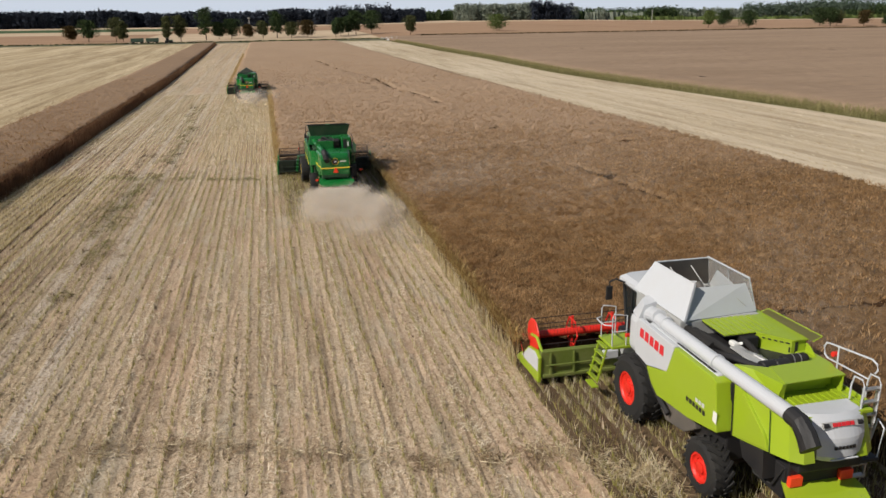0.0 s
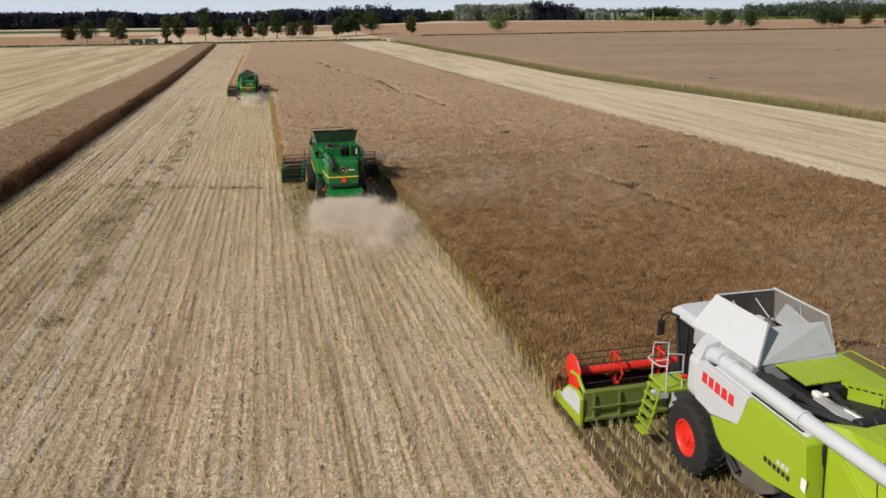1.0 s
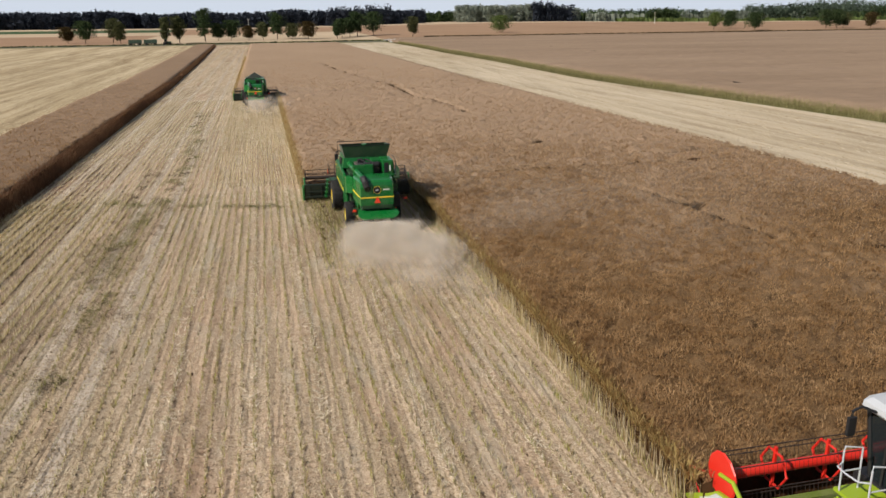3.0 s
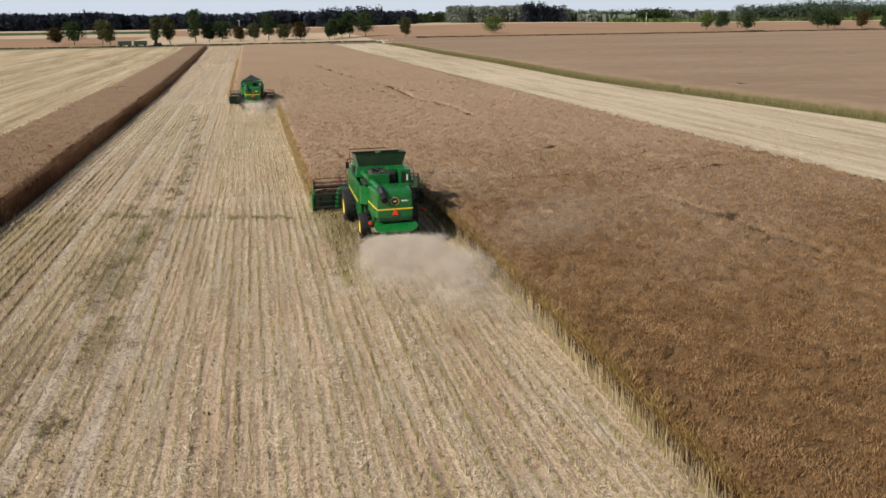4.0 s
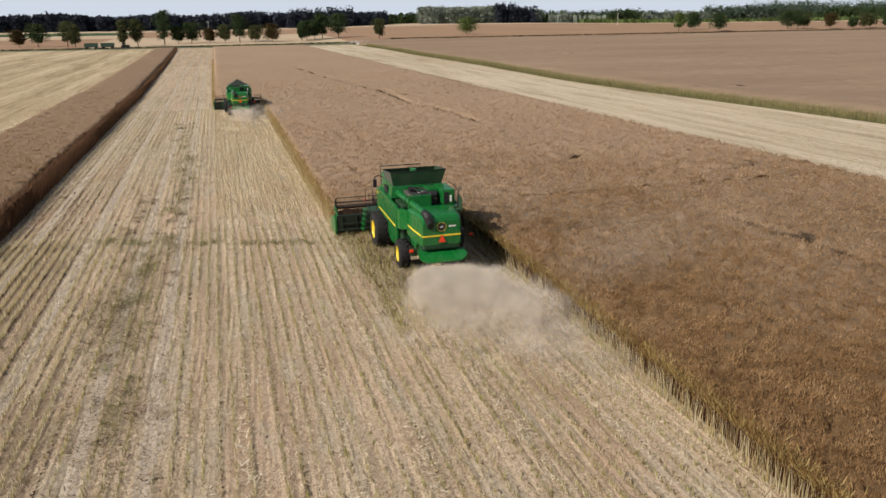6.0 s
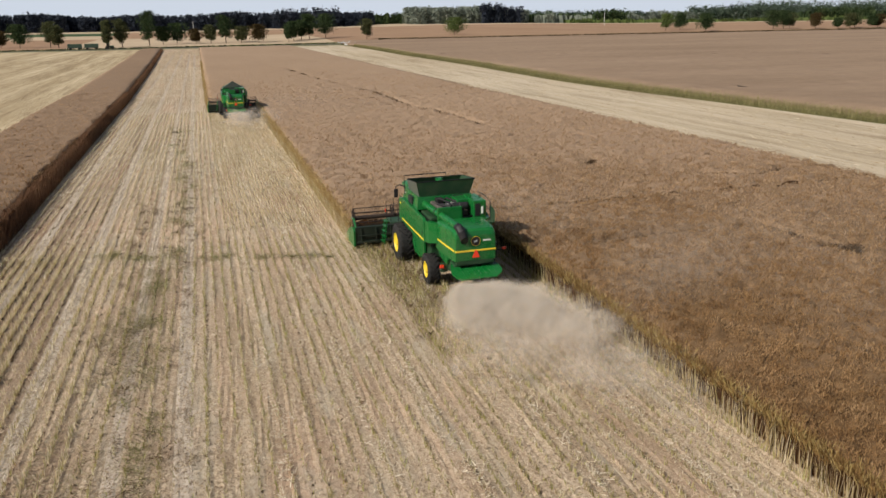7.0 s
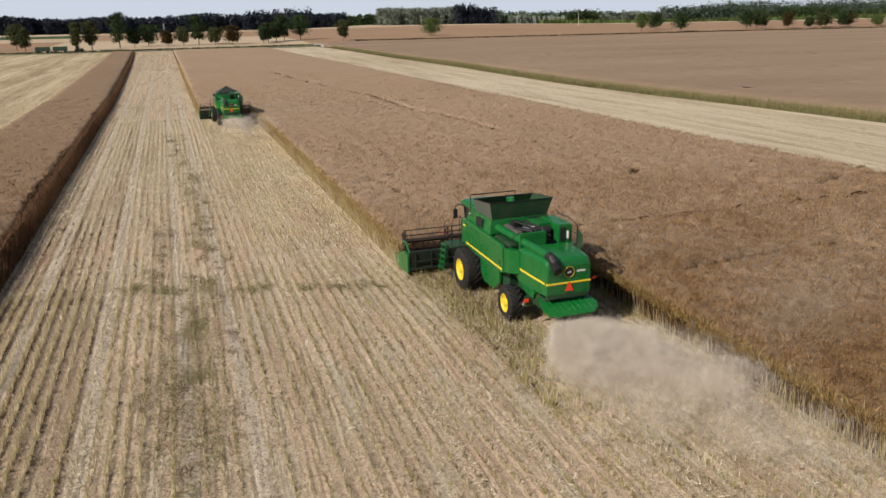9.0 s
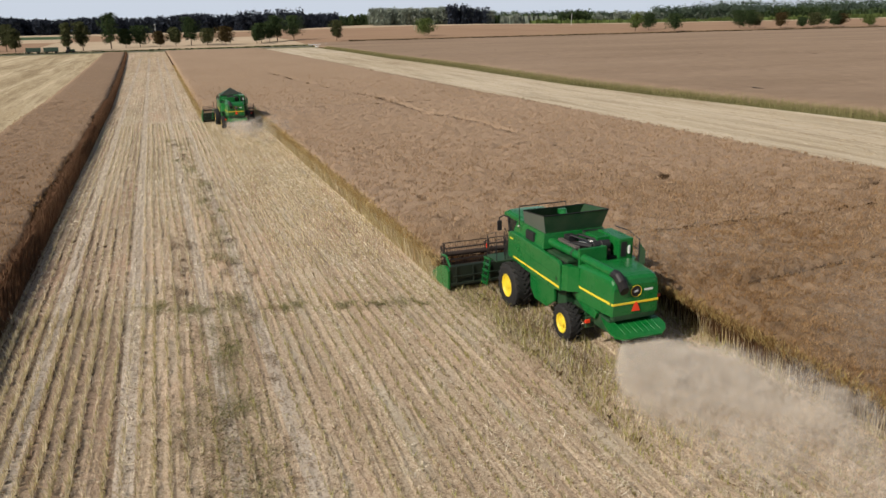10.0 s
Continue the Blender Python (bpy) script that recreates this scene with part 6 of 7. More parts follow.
    # slatted deck over the engine
    deck = part("slat_deck", box(B(), (-0.38, 1.04), (-2.32, -1.02), (3.335, 3.375), 0.01), M["black"], t, "lime slatted engine lid")
    for k in range(8):
        x = -0.38 + k * 0.1785
        part("slat", box(B(), (x, x + 0.140), (-2.33, -1.0), (3.37, 3.41), 0.008), G, deck)
    # grain tank with open flaps
    bm = box(B(), (-1.0, 1.30), (-1.30, 1.15), (2.95, 3.42), 0.05)
    tank = part("grain_tank", bm, M["grey"], t)
    part("side_cover", box(B(), (-1.42, -1.05), (-3.75, -0.5), (3.04, 3.12), 0.03), W, t)

    def flap(name, c, mat, lab="", thick=0.04, frame_mat=None):
        c0 = [Vector(v) for v in c]
        nrm = (c0[1] - c0[0]).cross(c0[3] - c0[0]).normalized() * thick
        ob = part(name, loft(B(), [c0, [v + nrm for v in c0]]), mat, tank, lab)
        if frame_mat:
            fb = B()
            tube(fb, c0 + [c0[0]], 0.028, 6)
            tube(fb, [(c0[0] + c0[1]) / 2, (c0[2] + c0[3]) / 2], 0.02, 6)
            part("flap_frame", fb, frame_mat, ob)
        return ob
    flap("left_flap", [(-0.96, 1.25, 3.42), (-0.90, -1.40, 3.42), (-0.47, -1.04, 4.30), (-0.54, 0.94, 4.30)], W, "white opened tank flap", 0.06)
    flap("right_flap", [(1.30, 1.15, 3.42), (1.30, -1.12, 3.42), (1.13, -0.95, 4.30), (1.10, 1.0, 4.30)], M["clear"], "clear opened tank flap in a pale frame", 0.02, M["panel_white"])
    flap("right_flap_sheet", [(1.27, 1.05, 3.42), (1.27, -1.06, 3.42), (1.22, -0.95, 3.68), (1.16, 0.55, 4.05)], M["panel_white"], "dull white sheet", 0.02)
    rear = flap("rear_flap", [(-0.86, -1.32, 3.42), (1.30, -1.14, 3.42), (1.13, -0.80, 4.10), (-0.40, -0.80, 4.10)], M["panel_white"], "dull white rear tank flap", 0.02)
    for xa_, xb_ in ((0.20, -0.25), (0.34, 0.30), (0.48, 0.98)):
        part("flap_fold", tube(B(), [(xa_, -0.83, 4.06), (xb_, -1.12, 3.60)], 0.014, 5), M["grey"], rear)
    flap("front_flap", [(-0.90, 1.15, 3.42), (1.30, 1.15, 3.42), (1.10, 0.98, 4.28), (-0.50, 0.98, 4.28)], M["dark_grey"], "dark tank flap", 0.02, M["panel_white"])
    for xx in (-0.1, 0.55):
        part("flap_brace", tube(B(), [(xx, 0.95, 4.1), (xx + 0.15, 0.2, 3.55)], 0.018, 6), M["grey"], tank)
    bm = tube(B(), [(0.25, -0.6, 3.5), (0.3, 0.1, 3.86)], 0.11, 12)
    part("filling_auger", bm, M["dark_grey"], tank)
    bm = B()
    bmesh.ops.create_grid(bm, x_segments=10, y_segments=10, size=1.0, matrix=Matrix.Translation((0.18, -0.08, 3.43)) @ Matrix.Diagonal((0.98, 1.05, 1, 1)))
    for v in bm.verts:
        v.co.z += 0.3 * max(0, 1 - math.hypot(v.co.x - 0.1, v.co.y + 0.2)) + 0.02 * noise.noise(v.co * 5)
    part("grain_heap", bm, M["grain"], tank, "dark rapeseed heaped in the tank")
    # white unloading auger along the left flank
    aug = part("unloading_auger", tube(B(), [(-1.18, -0.5, 3.22), (-1.22, -0.9, 3.25), (-1.2, -3.3, 3.24), (-1.1, -5.9, 3.22)], 0.165, 18), W, t, "long white unloading auger")
    bm = tube(B(), [(-1.16, 0.1, 3.02), (-1.16, -0.15, 3.2), (-1.19, -0.6, 3.28)], 0.21, 14)
    part("auger_elbow", bm, W, aug)
    for y in (-0.95, -3.32):
        part("auger_flange", tube(B(), [(-1.2, y, 3.25 - (0.01 if y < -2 else 0)), (-1.2, y - 0.07, 3.25 - (0.01 if y < -2 else 0))], 0.195, 16), W, aug)
    bm = loft(B(), [[(-1.1 + 0.19 * cx, -5.85 + dy - 0.10 * cz * f, 3.22 + dz + 0.19 * cz) for cx, cz in [(math.cos(k * math.tau / 14), math.sin(k * math.tau / 14)) for k in range(14)]] for dy, dz, f in ((0, 0, 0.2), (-0.30, -0.03, 0.6), (-0.52, -0.2, 1.4), (-0.68, -0.42, 1.8))])
    part("rubber_spout", bm, M["black"], aug, "black rubber spout")
    # cab and front
    roof = cab(t, 1.05, 2.2, 1.85, 3.32, 0.86, W, M["black"], 0.12)
    part("air_intake", box(B(), (-0.3, 0.3), (1.4, 1.7), (3.58, 3.66), 0.03), W, roof)
    part("shoulder_cover", loft(B(), [[(-1.52, -0.05, 3.05), (-0.9, -0.05, 3.05), (-0.9, 0.62, 3.05), (-1.40, 0.52, 3.05)], [(-1.36, -0.02, 3.42), (-1.0, -0.02, 3.50), (-0.95, 0.55, 3.50), (-1.18, 0.46, 3.42)]]), W, t)
    part("front_corner", box(B(), (-1.5, -0.95), (-0.05, 0.52), (2.0, 3.05), 0.16), W, t)
    mirror(t, 1.42, 2.05, 3.4, -1)
    mirror(t, 1.42, 2.05, 3.4, 1)
    part("platform", box(B(), (-1.75, -0.9), (0.95, 1.9), (1.72, 1.80), 0.015), G, t)
    part("fire_extinguisher", lathe_x(B(), [(-0.07, 0.0), (-0.07, 0.06), (0.07, 0.06), (0.07, 0.0)], (-1.3, 0.92, 2.15), 10), M["red"], t)
    for y in (1.0, 1.75):
        rail = part("handrail", tube(B(), [(-1.74, y, 1.8), (-1.76, y, 2.7), (-1.70, y + 0.05, 2.78), (-1.3, y + 0.02, 2.72), (-1.3, y, 1.8)], 0.02, 8), W, t, "white tube handrail")
        part("crossbar", tube(B(), [(-1.75, y, 2.25), (-1.3, y, 2.25)], 0.018, 6), W, rail)
    part("hoop", tube(B(), [(-1.76, 1.0, 2.45), (-1.95, 1.1, 2.45), (-1.98, 1.4, 2.45), (-1.95, 1.65, 2.45), (-1.76, 1.75, 2.45)], 0.02, 6), W, t, "white tube hoop")
    lad = ladder(t, -1.85, 1.35, 0.62, 1.76, 0.55, 5, G, radians(14))
    part("bottom_step", box(B(), (-2.25, -2.05), (1.1, 1.6), (0.48, 0.53), 0.01), G, lad)
    feeder(t, 2.45, M["grey"])
    header(t, half, 2.5, 3.75, G, M["lime_dull"], M["red"], M["iron"], M["red"], [-1.95, -0.58, 0.80, 2.17], 1.30, 0.52, 6, W, True, 0.125)
    part("drive_cover", box(B(), (-1.35, -0.85), (2.32, 2.47), (0.75, 1.02), 0.03), W, t)
    for s in (-1, 1):
        ring = lathe_x(B(), [(s * (half - 0.12), 0.08), (s * (half - 0.12), 0.52), (s * (half - 0.09), 0.55), (s * (half - 0.06), 0.52), (s * (half - 0.05), 0.08)], (0, 3.475, 1.30), 12)
        part("reel_end_disc", ring, M["red"], t, "red end disc of the reel")
    # rear: ladder, rails, spreader
    lad = ladder(t, 0.96, -5.62, 1.25, 3.45, 0.34, 8, M["steel"], 0, "x")
    bm = B()
    for s in (-1, 1):
        tube(bm, [(0.96 + s * 0.2, -5.64, 2.6), (0.96 + s * 0.2, -5.66, 3.5), (0.96 + s * 0.2, -5.58, 3.62), (0.96 + s * 0.2, -5.36, 3.6), (0.96 + s * 0.2, -5.30, 3.4), (0.96 + s * 0.2, -5.3, 2.98)], 0.02, 6)
    part("ladder_rail", bm, W, lad)
    bm = tube(B(), [(1.16, -4.06, 3.40), (1.16, -3.96, 3.46), (1.16, -3.92, 3.62), (1.16, -3.98, 3.74), (1.16, -4.1, 3.77), (1.16, -5.34, 3.93), (1.16, -5.48, 3.88), (1.16, -5.52, 3.76), (1.16, -5.46, 3.66)], 0.022, 8)
    tube(bm, [(1.16, -4.06, 3.40), (1.16, -5.32, 3.46)], 0.02, 8)
    tube(bm, [(1.16, -4.36, 3.79), (1.14, -4.42, 2.95)], 0.02, 8)
    part("deck_rail", bm, W, t, "white tube railing on the rear deck")
    part("rail_skirt", box(B(), (1.02, 1.08), (-5.5, -4.2), (2.75, 3.08), 0.015), G, t)
    part("warning_lamp", lathe_x(B(), [(-0.05, 0.02), (-0.05, 0.065), (0.05, 0.065), (0.05, 0.02)], (1.12, -4.3, 3.6), 10), M["red"], t)
    part("step_frame", box(B(), (0.55, 1.35), (-5.75, -5.35), (1.72, 1.78), 0.01), M["black"], t)
    part("step_rail", tube(B(), [(1.32, -5.7, 1.75), (1.34, -5.75, 2.5), (1.34, -5.55, 2.62), (1.32, -5.4, 1.75)], 0.02, 6), W, t)
    bm = loft(B(), [[(-0.75, -5.35, 1.36), (0.80, -5.35, 1.36), (0.80, -5.35, 1.41), (-0.75, -5.35, 1.41)], [(-1.0, -5.95, 1.22), (0.90, -5.95, 1.22), (0.90, -5.95, 1.26), (-1.0, -5.95, 1.26)], [(-1.1, -6.5, 0.98), (0.80, -6.5, 0.98), (0.80, -6.5, 1.02), (-1.1, -6.5, 1.02)], [(-0.85, -6.85, 0.78), (0.5, -6.85, 0.78), (0.5, -6.85, 0.81), (-0.85, -6.85, 0.81)]])
    part("spreader_board", bm, G, t, "lime straw spreader hood")
    part("chopper", box(B(), (-0.8, 0.8), (-5.55, -4.6), (0.95, 1.75), 0.06), M["black"], t)
    part("tail_underside", box(B(), (-0.72, 0.82), (-5.85, -4.4), (1.75, 2.14), 0.05), M["black"], t)
    return t


lime_combine(pose(10.95, 17.75, 0), "lime and white combine harvester with red rims and red reel")

# ---- roadside trees, woods, parked vehicles ----
def leaf_cloud(centres, radii, n, size, squash=0.8):
    """Leaf clumps: triangles strewn on and in small balls."""
    k = rng.integers(0, len(centres), n)
    d = rng.standard_normal((n, 3))
    d /= np.linalg.norm(d, axis=1, keepdims=True)
    p = centres[k] + d * (radii[k] * rng.uniform(0.45, 1.05, n))[:, None] * [1, 1, squash]
    v = p[:, None, :] + rng.standard_normal((n, 3, 3)) * size * rng.uniform(0.5, 1.3, (n, 1, 1))
    return v.reshape(-1, 3)


def tree(x, y, h, w, kind, label):
    t = base("tree", pose(x, y, float(swell(x, y)), 0, 0, rng.uniform(0, 360)), label, "tree", "trees along the road")
    slim = h / w > 1.7
    r0 = 0.018 * h
    bend = rng.normal(0, 0.03, 2) * h
    trunk_pts = [(0, 0, -0.1), (bend[0] * 0.3, bend[1] * 0.3, h * 0.25), (bend[0] * 0.7, bend[1] * 0.7, h * 0.55), (bend[0], bend[1], h * 0.85)]
    bm = tube(B(), trunk_pts, r0, 8, r0 * 0.2)
    bm2_c, bm2_r = [], []
    low = 0.13 if slim else 0.17
    for k in range(13):
        q = low + (0.82 - low) * k / 12
        a = k * 2.4 + rng.uniform(-0.4, 0.4)
        reach = w * 0.5 * (math.sin(math.pi * min(0.95, max(0.12, (q - low) / (1 - low) * 0.8 + 0.18))) ** 0.7) * rng.uniform(0.6, 1.0)
        z = h * q
        bx, by = bend[0] * q, bend[1] * q
        e = (bx + math.cos(a) * reach * 0.75, by + math.sin(a) * reach * 0.75, z + h * 0.10)
        tube(bm, [(bx, by, z), ((bx + e[0]) / 2, (by + e[1]) / 2, z + h * 0.04), e], r0 * 0.4, 5, r0 * 0.1)
        bm2_c.append(e)
        bm2_r.append(max(0.8, reach * rng.uniform(0.6, 0.85)))
        bm2_c.append((bx + math.cos(a + 1) * reach * 0.35, by + math.sin(a + 1) * reach * 0.35, z + h * 0.12))
        bm2_r.append(max(0.7, reach * rng.uniform(0.5, 0.75)))
    bm2_c.append((bend[0], bend[1], h * 0.90))
    bm2_r.append(w * 0.16)
    part("trunk", bm, M["bark"], t)
    v = leaf_cloud(np.array(bm2_c), np.array(bm2_r), 4800, 0.27)
    v[:, 2] = np.minimum(v[:, 2], h + rng.uniform(-0.2, 0.2, len(v)))
    crown = new("crown", tri_mesh("crown", v, np.arange(len(v)).reshape(-1, 3), M[kind]))
    crown.parent = t
    return t


ROADSIDE = (
    (-104, 480, 8.5, 7.8, "rust"), (-94, 474, 11.5, 10.5, "leaf"), (-80, 476, 12.8, 7.8, "olive"), (-74, 462, 11.0, 5.5, "olive"), (-50, 450, 13.1, 5.3, "olive"),
    (-43, 454, 13.6, 7.4, "olive"), (-31, 474, 17.4, 9.1, "leaf"), (-24, 478, 9.4, 7.1, "leaf"), (-17, 480, 10.8, 10.0, "leaf"), (-7, 470, 7.8, 5.6, "rust"),
    (1, 472, 9.5, 7.0, "olive"), (9, 474, 14.3, 9.1, "leaf"), (17, 468, 8.5, 8.3, "olive"), (26, 462, 9.4, 8.2, "rust"), (42, 460, 8.7, 4.8, "leaf"),
)
ROADSIDE_B = (
    (46, 472, 10.2, 9.1, "leaf"), (51, 476, 10.7, 6.3, "leaf"), (56, 480, 13.7, 9.2, "leaf"), (67, 490, 13.4, 11.6, "leaf"), (86, 462, 10.8, 6.8, "olive"),
    (149, 494, 10.1, 13.2, "light"), (295, 484, 11.0, 7.2, "light"), (318, 502, 11.0, 10.4, "leaf"), (315, 468, 11.1, 11.1, "leaf"), (380, 482, 12.0, 11.7, "leaf"),
    (387, 480, 12.0, 10.0, "leaf"), (397, 486, 10.5, 9.6, "olive"), (409, 474, 10.3, 8.4, "rust"), (430, 476, 6.8, 5.6, "leaf"), (437, 472, 10.0, 9.8, "olive"),
    (447, 478, 9.5, 8.6, "leaf"), (458, 474, 9.8, 9.6, "leaf"), (468, 478, 8.8, 9.0, "rust"), (494, 476, 8.0, 9.5, "light"),
)
KIND = {"rust": "leaf_rust", "leaf": "leaf", "olive": "leaf_olive", "light": "leaf_light"}
TREE_LOOK = {"rust": "browning roadside tree with rusty leaves", "leaf": "dark green broadleaf tree beside the road", "olive": "olive green slender tree beside the road", "light": "light green lone tree in the field"}
for x, y, h, w, k in ROADSIDE + ROADSIDE_B:
    tree(x, y, h * 1.04, w * 1.16, KIND[k], TREE_LOOK[k])


def wood(name, x0, x1, y0, depth, h, n, mat, label, pointed=False, size=0.85, domed=False):
    """A far wood: many ragged crowns in a belt, on thin trunks."""
    x, y = rng.uniform(x0, x1, n), y0 + rng.uniform(0, depth, n)
    hh = h * rng.uniform(0.88, 1.04, n) * (1 + 0.12 * np.sin(x * 0.05) * np.sin(x * 0.021 + 1))
    g = swell(x, y)
    c, r = [], []
    for q in (0.2, 0.42, 0.6, 0.72) if domed else (0.14, 0.34, 0.54, 0.72, 0.86):
        rad = hh * (0.36 * math.sin(math.pi * (0.28 + 0.5 * q)) if domed else 0.26 - 0.13 * q if pointed else 0.25 * math.sin(math.pi * (0.3 + 0.6 * q)))
        c.append(np.stack([x + rng.normal(0, 0.6, n), y + rng.normal(0, 0.6, n), g + hh * q], -1))
        r.append(rad)
    c, r = np.concatenate(c), np.concatenate(r)
    v = leaf_cloud(c, r, n * 100, size * 1.08, 1.0)
    # ragged sheet added behind the front crowns, stands for trunks and shade and hides the sky
    m = int((x1 - x0) / 1.6)
    wx = np.linspace(x0, x1, m)
    wy = np.full(m, y0 + depth * 0.6) + rng.normal(0, 1.5, m)
    wh = h * (0.74 + 0.08 * np.sin(wx * 0.05) * np.sin(wx * 0.021 + 1)) * rng.uniform(0.82, 1.1, m)
    wg = swell(wx, wy)
    lo3, hi3 = np.stack([wx, wy, wg - 0.5], -1), np.stack([wx, wy + 2, wg + wh], -1)
    a, b, c3, d3 = lo3[:-1], lo3[1:], hi3[1:], hi3[:-1]
    v = np.concatenate([v, np.stack([a, b, c3], 1).reshape(-1, 3), np.stack([a, c3, d3], 1).reshape(-1, 3)])
    return tagged(new(name, tri_mesh(name, v, np.arange(len(v)).reshape(-1, 3), M[mat])), label, "woodland", kind="stuff")


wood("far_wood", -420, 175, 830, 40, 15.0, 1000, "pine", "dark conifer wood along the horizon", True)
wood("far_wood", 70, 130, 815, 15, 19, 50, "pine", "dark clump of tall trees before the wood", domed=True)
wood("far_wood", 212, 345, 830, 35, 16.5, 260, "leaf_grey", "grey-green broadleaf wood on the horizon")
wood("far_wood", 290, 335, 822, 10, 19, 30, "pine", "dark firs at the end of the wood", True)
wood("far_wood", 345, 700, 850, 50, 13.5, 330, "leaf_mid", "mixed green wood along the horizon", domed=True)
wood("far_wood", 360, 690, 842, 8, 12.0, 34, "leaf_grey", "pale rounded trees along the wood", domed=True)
wood("far_wood", 350, 1000, 846, 8, 13.5, 40, "leaf", "dark rounded trees along the wood", domed=True)
wood("far_wood", 500, 560, 835, 12, 15, 40, "leaf_grey", "pale rounded trees before the wood", domed=True)
wood("far_wood", 740, 830, 835, 12, 17, 50, "leaf", "dark rounded trees before the wood", domed=True)
wood("far_wood", 430, 470, 835, 12, 14, 30, "leaf", "rounded green trees before the wood", domed=True)
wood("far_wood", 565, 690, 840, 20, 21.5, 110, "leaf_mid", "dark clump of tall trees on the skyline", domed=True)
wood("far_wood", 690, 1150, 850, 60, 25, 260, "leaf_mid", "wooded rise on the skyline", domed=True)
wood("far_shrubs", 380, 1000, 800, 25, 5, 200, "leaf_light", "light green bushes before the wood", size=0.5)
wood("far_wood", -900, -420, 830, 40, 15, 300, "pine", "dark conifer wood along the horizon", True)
wood("far_wood", 60, 230, 900, 40, 11, 160, "leaf", "low wood far behind the fields")


def hedge(x0, x1, y, n, h, mat, label):
    x = rng.uniform(x0, x1, n)
    yy = y + rng.normal(0, 0.8, n)
    c = np.stack([x, yy, swell(x, yy) + h * 0.4], -1)
    v = leaf_cloud(c, np.full(n, h * 0.5) * rng.uniform(0.5, 1.2, n), n * 14, 0.2)
    return tagged(new("hedge", tri_mesh("hedge", v, np.arange(len(v)).reshape(-1, 3), M[mat])), label, "hedge", kind="stuff")


hedge(90, 580, 452, 2200, 0.9, "leaf_rust", "low browned grass and brush along a field bank")
hedge(-150, 62, 427, 700, 0.7, "leaf_olive", "rough grass along the road verge")


def trailer(x, y, turn):
    t = base("farm_trailer", pose(x, y, float(swell(x, y)), 0, 0, turn), "grey-green farm trailer parked beside the road", "trailer", "trailers beside the road")
    body = B()
    box(body, (-3.0, 3.0), (-1.22, 1.22), (1.05, 1.13))
    for s in (-1, 1):
        box(body, (-3.0, 3.0), (s * 1.19 - 0.03, s * 1.19 + 0.03), (1.13, 2.75), 0.01)
        box(body, (s * 2.97 - 0.03, s * 2.97 + 0.03), (-1.16, 1.16), (1.13, 2.75), 0.01)
        for k in range(6):
            box(body, (-2.9 + k * 1.16 - 0.05, -2.9 + k * 1.16 + 0.05), (s * 1.25 - 0.03, s * 1.25 + 0.03), (1.05, 2.78))
    part("body", body, M["trailer"], t)
    part("chassis", box(B(), (-3.4, 3.0), (-0.5, 0.5), (0.8, 1.04), 0.02), M["iron"], t)
    for xx in (-2.0, 2.0):
        for s in (-1, 1):
            w = B()
            prof = [(-0.18, 0.25), (-0.18, 0.45), (-0.12, 0.5), (0.12, 0.5), (0.18, 0.45), (0.18, 0.25)]
            lathe_x(w, prof, (0, 0, 0), 18)
            bmesh.ops.transform(w, matrix=Matrix.Translation((xx, s * 1.0, 0.5)) @ Matrix.Rotation(radians(90), 4, "Z"), verts=w.verts)
            part("wheel", w, M["tyre"], t)
    part("drawbar", tube(B(), [(-3.0, 0, 0.85), (-4.6, 0, 0.6)], 0.06, 6), M["iron"], t)


trailer(-61.9, 428, 0)
trailer(-54.6, 428, 0)


def tractor(x, y):
    t = base("tractor", pose(x, y, float(swell(x, y))), "dark green tractor parked with its trailers", "tractor")
    part("hood", box(B(), (0.3, 2.3), (-0.42, 0.42), (1.0, 1.75), 0.1), M["green_dark"], t)
    part("chassis", box(B(), (-1.0, 2.3), (-0.35, 0.35), (0.55, 1.0), 0.05), M["iron"], t)
    glass = part("cab_glass", box(B(), (-1.0, 0.4), (-0.7, 0.7), (1.2, 2.65), 0.08), M["glass"], t)
    part("cab_roof", box(B(), (-1.1, 0.5), (-0.8, 0.8), (2.65, 2.85), 0.08), M["green_dark"], t)
    part("exhaust", tube(B(), [(0.6, 0.45, 1.7), (0.6, 0.45, 2.8)], 0.05, 8), M["black"], t)
    for xx, r, w in ((-0.7, 0.85, 0.5), (1.75, 0.6, 0.4)):
        for s in (-1, 1):
            bm = lathe_x(B(), [(-w / 2, r * 0.5), (-w / 2, r * 0.9), (-w / 4, r), (w / 4, r), (w / 2, r * 0.9), (w / 2, r * 0.5)], (0, 0, 0), 20)
            bmesh.ops.transform(bm, matrix=Matrix.Translation((xx, s * 0.95, r)) @ Matrix.Rotation(radians(90), 4, "Z"), verts=bm.verts)
            wh = part("wheel", bm, M["tyre"], t)
            rim = lathe_x(B(), [(-w / 2.2, 0.05), (-w / 2.2, r * 0.5), (w / 2.2, r * 0.5), (w / 2.2, 0.05)], (0, 0, 0), 16)
            bmesh.ops.transform(rim, matrix=Matrix.Translation((xx, s * 0.95, r)) @ Matrix.Rotation(radians(90), 4, "Z"), verts=rim.verts)
            part("rim", rim, M["yellow"], wh)


tractor(-47.0, 428)


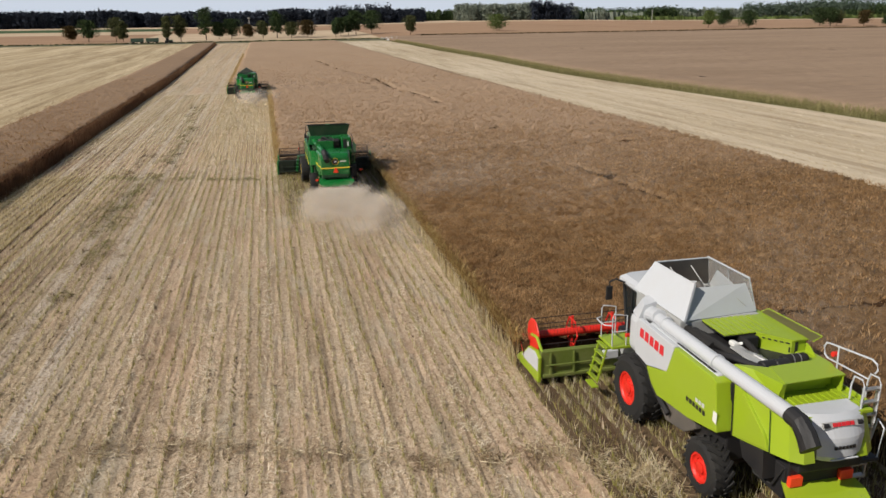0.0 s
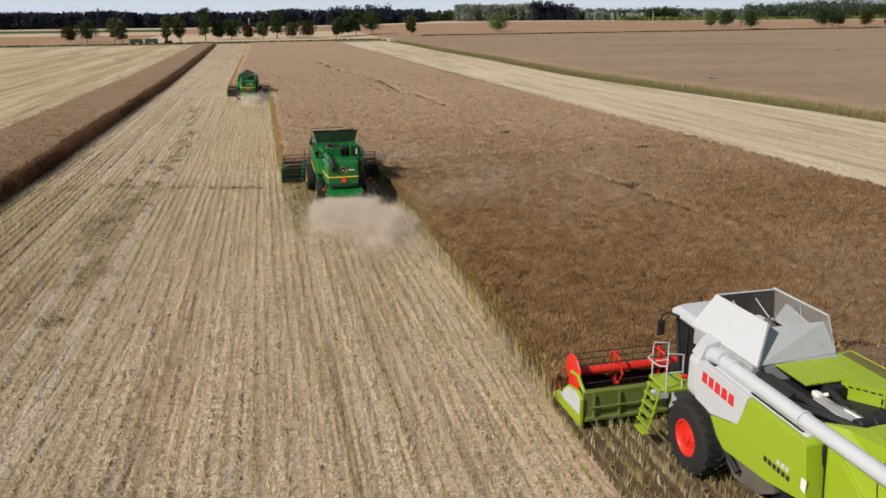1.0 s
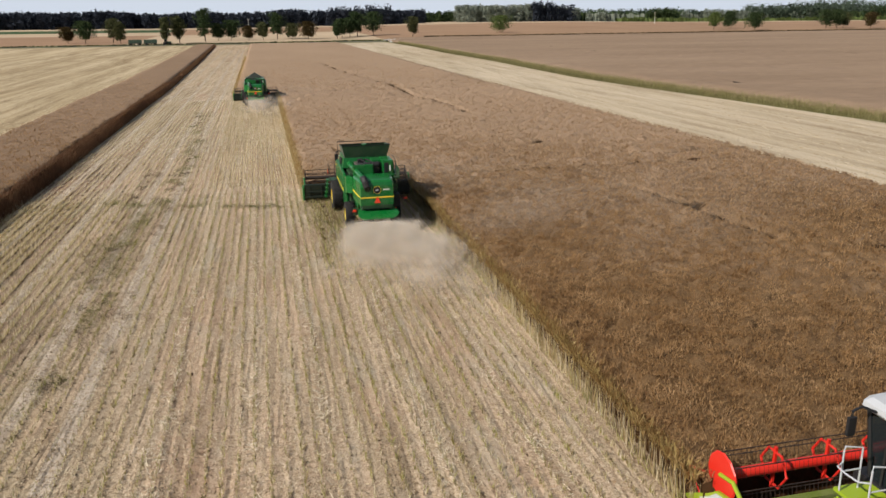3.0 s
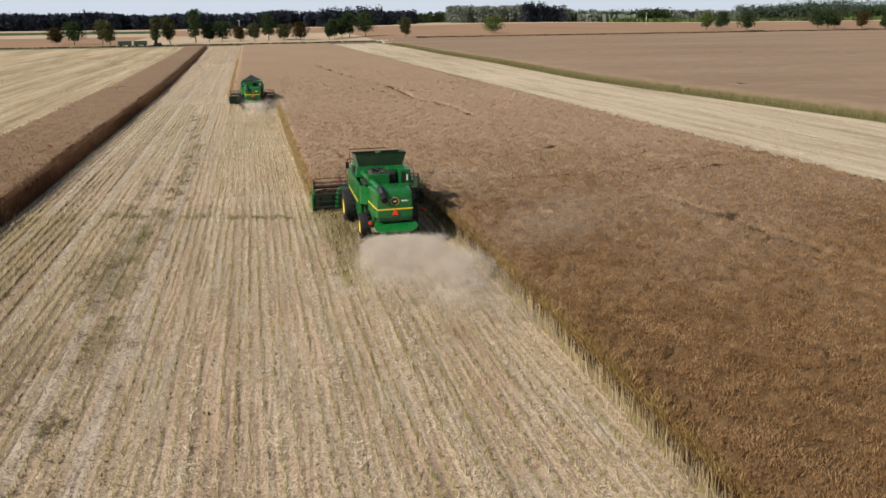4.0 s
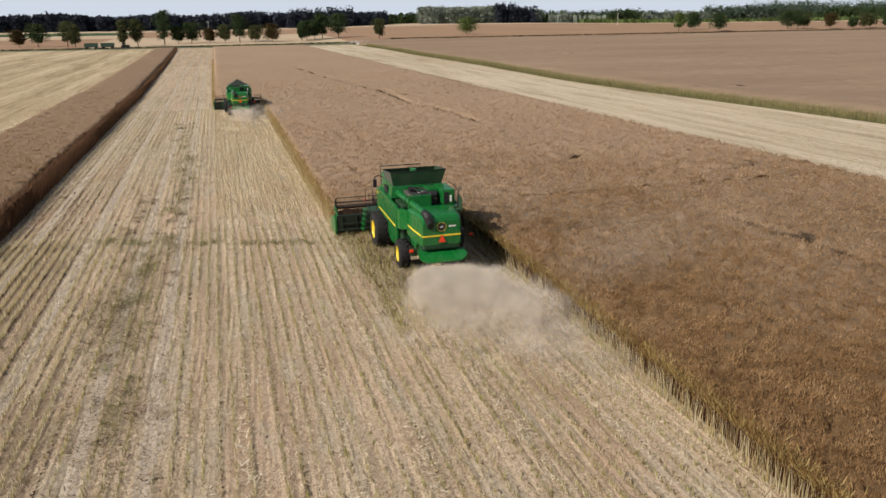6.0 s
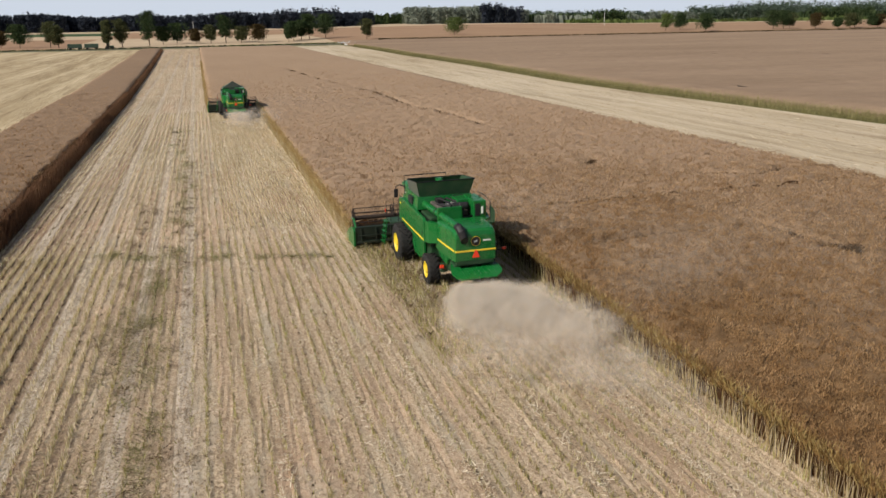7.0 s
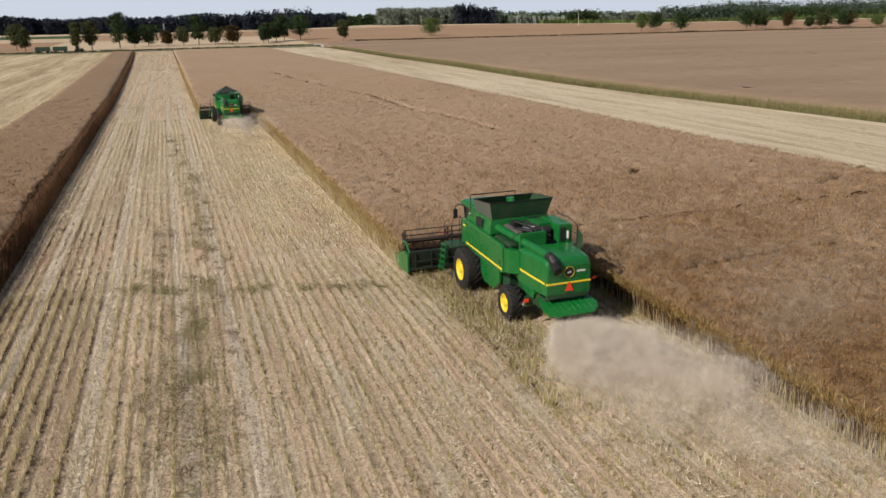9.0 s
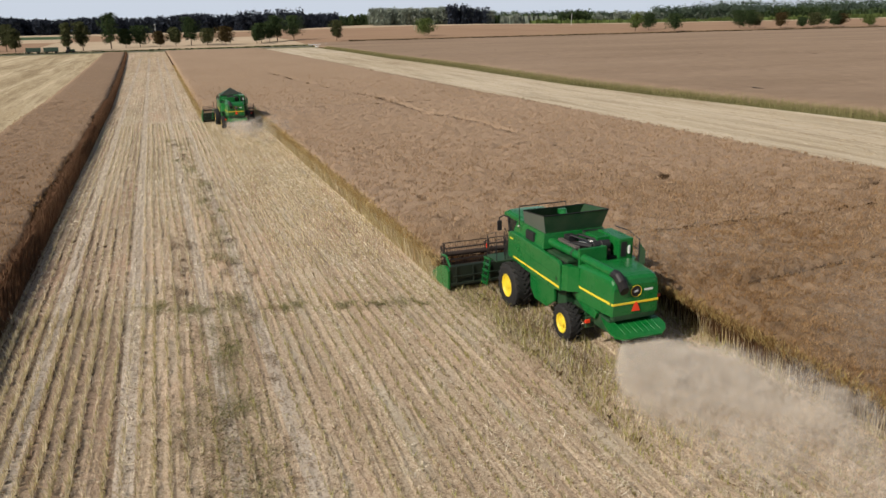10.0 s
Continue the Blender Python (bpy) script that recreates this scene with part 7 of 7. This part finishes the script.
def header_trolley(x, y):
    t = base("header_trolley", pose(x, y, float(swell(x, y)), 0, 0, -14), "white header transport trolley parked at the field corner", "trailer")
    bm = B()
    for s in (-1, 1):
        box(bm, (-4.5, 4.5), (s * 0.7 - 0.08, s * 0.7 + 0.08), (0.7, 0.95), 0.02)
        tube(bm, [(s * 4.2, -0.7, 0.9), (s * 4.2, 0, 1.7), (s * 4.2, 0.7, 0.9)], 0.07, 6)
        tube(bm, [(s * 1.5, -0.7, 0.9), (s * 1.5, 0, 1.7), (s * 1.5, 0.7, 0.9)], 0.07, 6)
    part("frame", bm, M["white"], t)
    part("deck", box(B(), (-4.5, 4.5), (-0.6, 0.6), (0.9, 0.96)), M["lens_white"], t)
    for xx in (-2.5, 2.5):
        for s in (-1, 1):
            bm = lathe_x(B(), [(-0.12, 0.15), (-0.12, 0.36), (0.12, 0.36), (0.12, 0.15)], (0, 0, 0), 14)
            bmesh.ops.transform(bm, matrix=Matrix.Translation((xx, s * 0.75, 0.36)) @ Matrix.Rotation(radians(90), 4, "Z"), verts=bm.verts)
            part("wheel", bm, M["tyre"], t)


header_trolley(66.5, 419)


def culvert(x, y):
    """Concrete crossing over the ditch, where the cut band meets the road."""
    t = base("culvert", pose(x, y, float(swell(x, y))), "pale concrete culvert over the ditch beside the road", "culvert")
    part("deck", box(B(), (-3.6, 3.6), (-1.6, 1.6), (0.25, 0.42), 0.03), M["pale_concrete"], t)
    for side in (-1, 1):
        part("wing_wall", prism(B(), [(-2.6, -0.05), (1.6, -0.05), (1.6, 0.75), (0.6, 0.75)], side * 3.6 - 0.2, side * 3.6 + 0.2, 0.02), M["pale_concrete"], t)
        part("end_slab", box(B(), (side * 3.9 - 0.9, side * 3.9 + 0.9), (-2.9, -2.4), (-0.05, 0.3), 0.03), M["pale_concrete"], t)


culvert(68.5, 413.5)


def power_pole(x, y, h):
    t = base("power_pole", pose(x, y, float(swell(x, y))), "pale concrete power pole standing in the fields", "pole", "power poles")
    part("post", tube(B(), [(0, 0, -0.3), (0, 0, h)], 0.18, 8, 0.11), M["lens_white"], t)
    part("cross_arm", box(B(), (-1.0, 1.0), (-0.06, 0.06), (h - 0.6, h - 0.45), 0.01), M["grey"], t)
    for s in (-1, 0, 1):
        part("insulator", tube(B(), [(s * 0.85, 0, h - 0.45), (s * 0.85, 0, h - 0.2)], 0.05, 6), M["lens_white"], t)


for px, py in ((-100, 620), (-8, 600), (190, 640), (345, 660)):
    power_pole(px, py, 10.5)

# pale sky low over the horizon, far behind everything
ang = [radians(90 - 62 + k * 124 / 40) for k in range(41)]
bm = loft(B(), [[(2700 * math.cos(a), 2700 * math.sin(a), z) for a in ang] + [(2720 * math.cos(a), 2720 * math.sin(a), z) for a in reversed(ang)] for z in (-20, 420)])
me = bpy.data.meshes.new("backdrop")
bmesh.ops.recalc_face_normals(bm, faces=bm.faces)
bm.to_mesh(me)
bm.free()
me.materials.append(M["sky_haze"])
tagged(new("backdrop", me), "pale hazy sky low over the horizon", "sky", kind="structure")
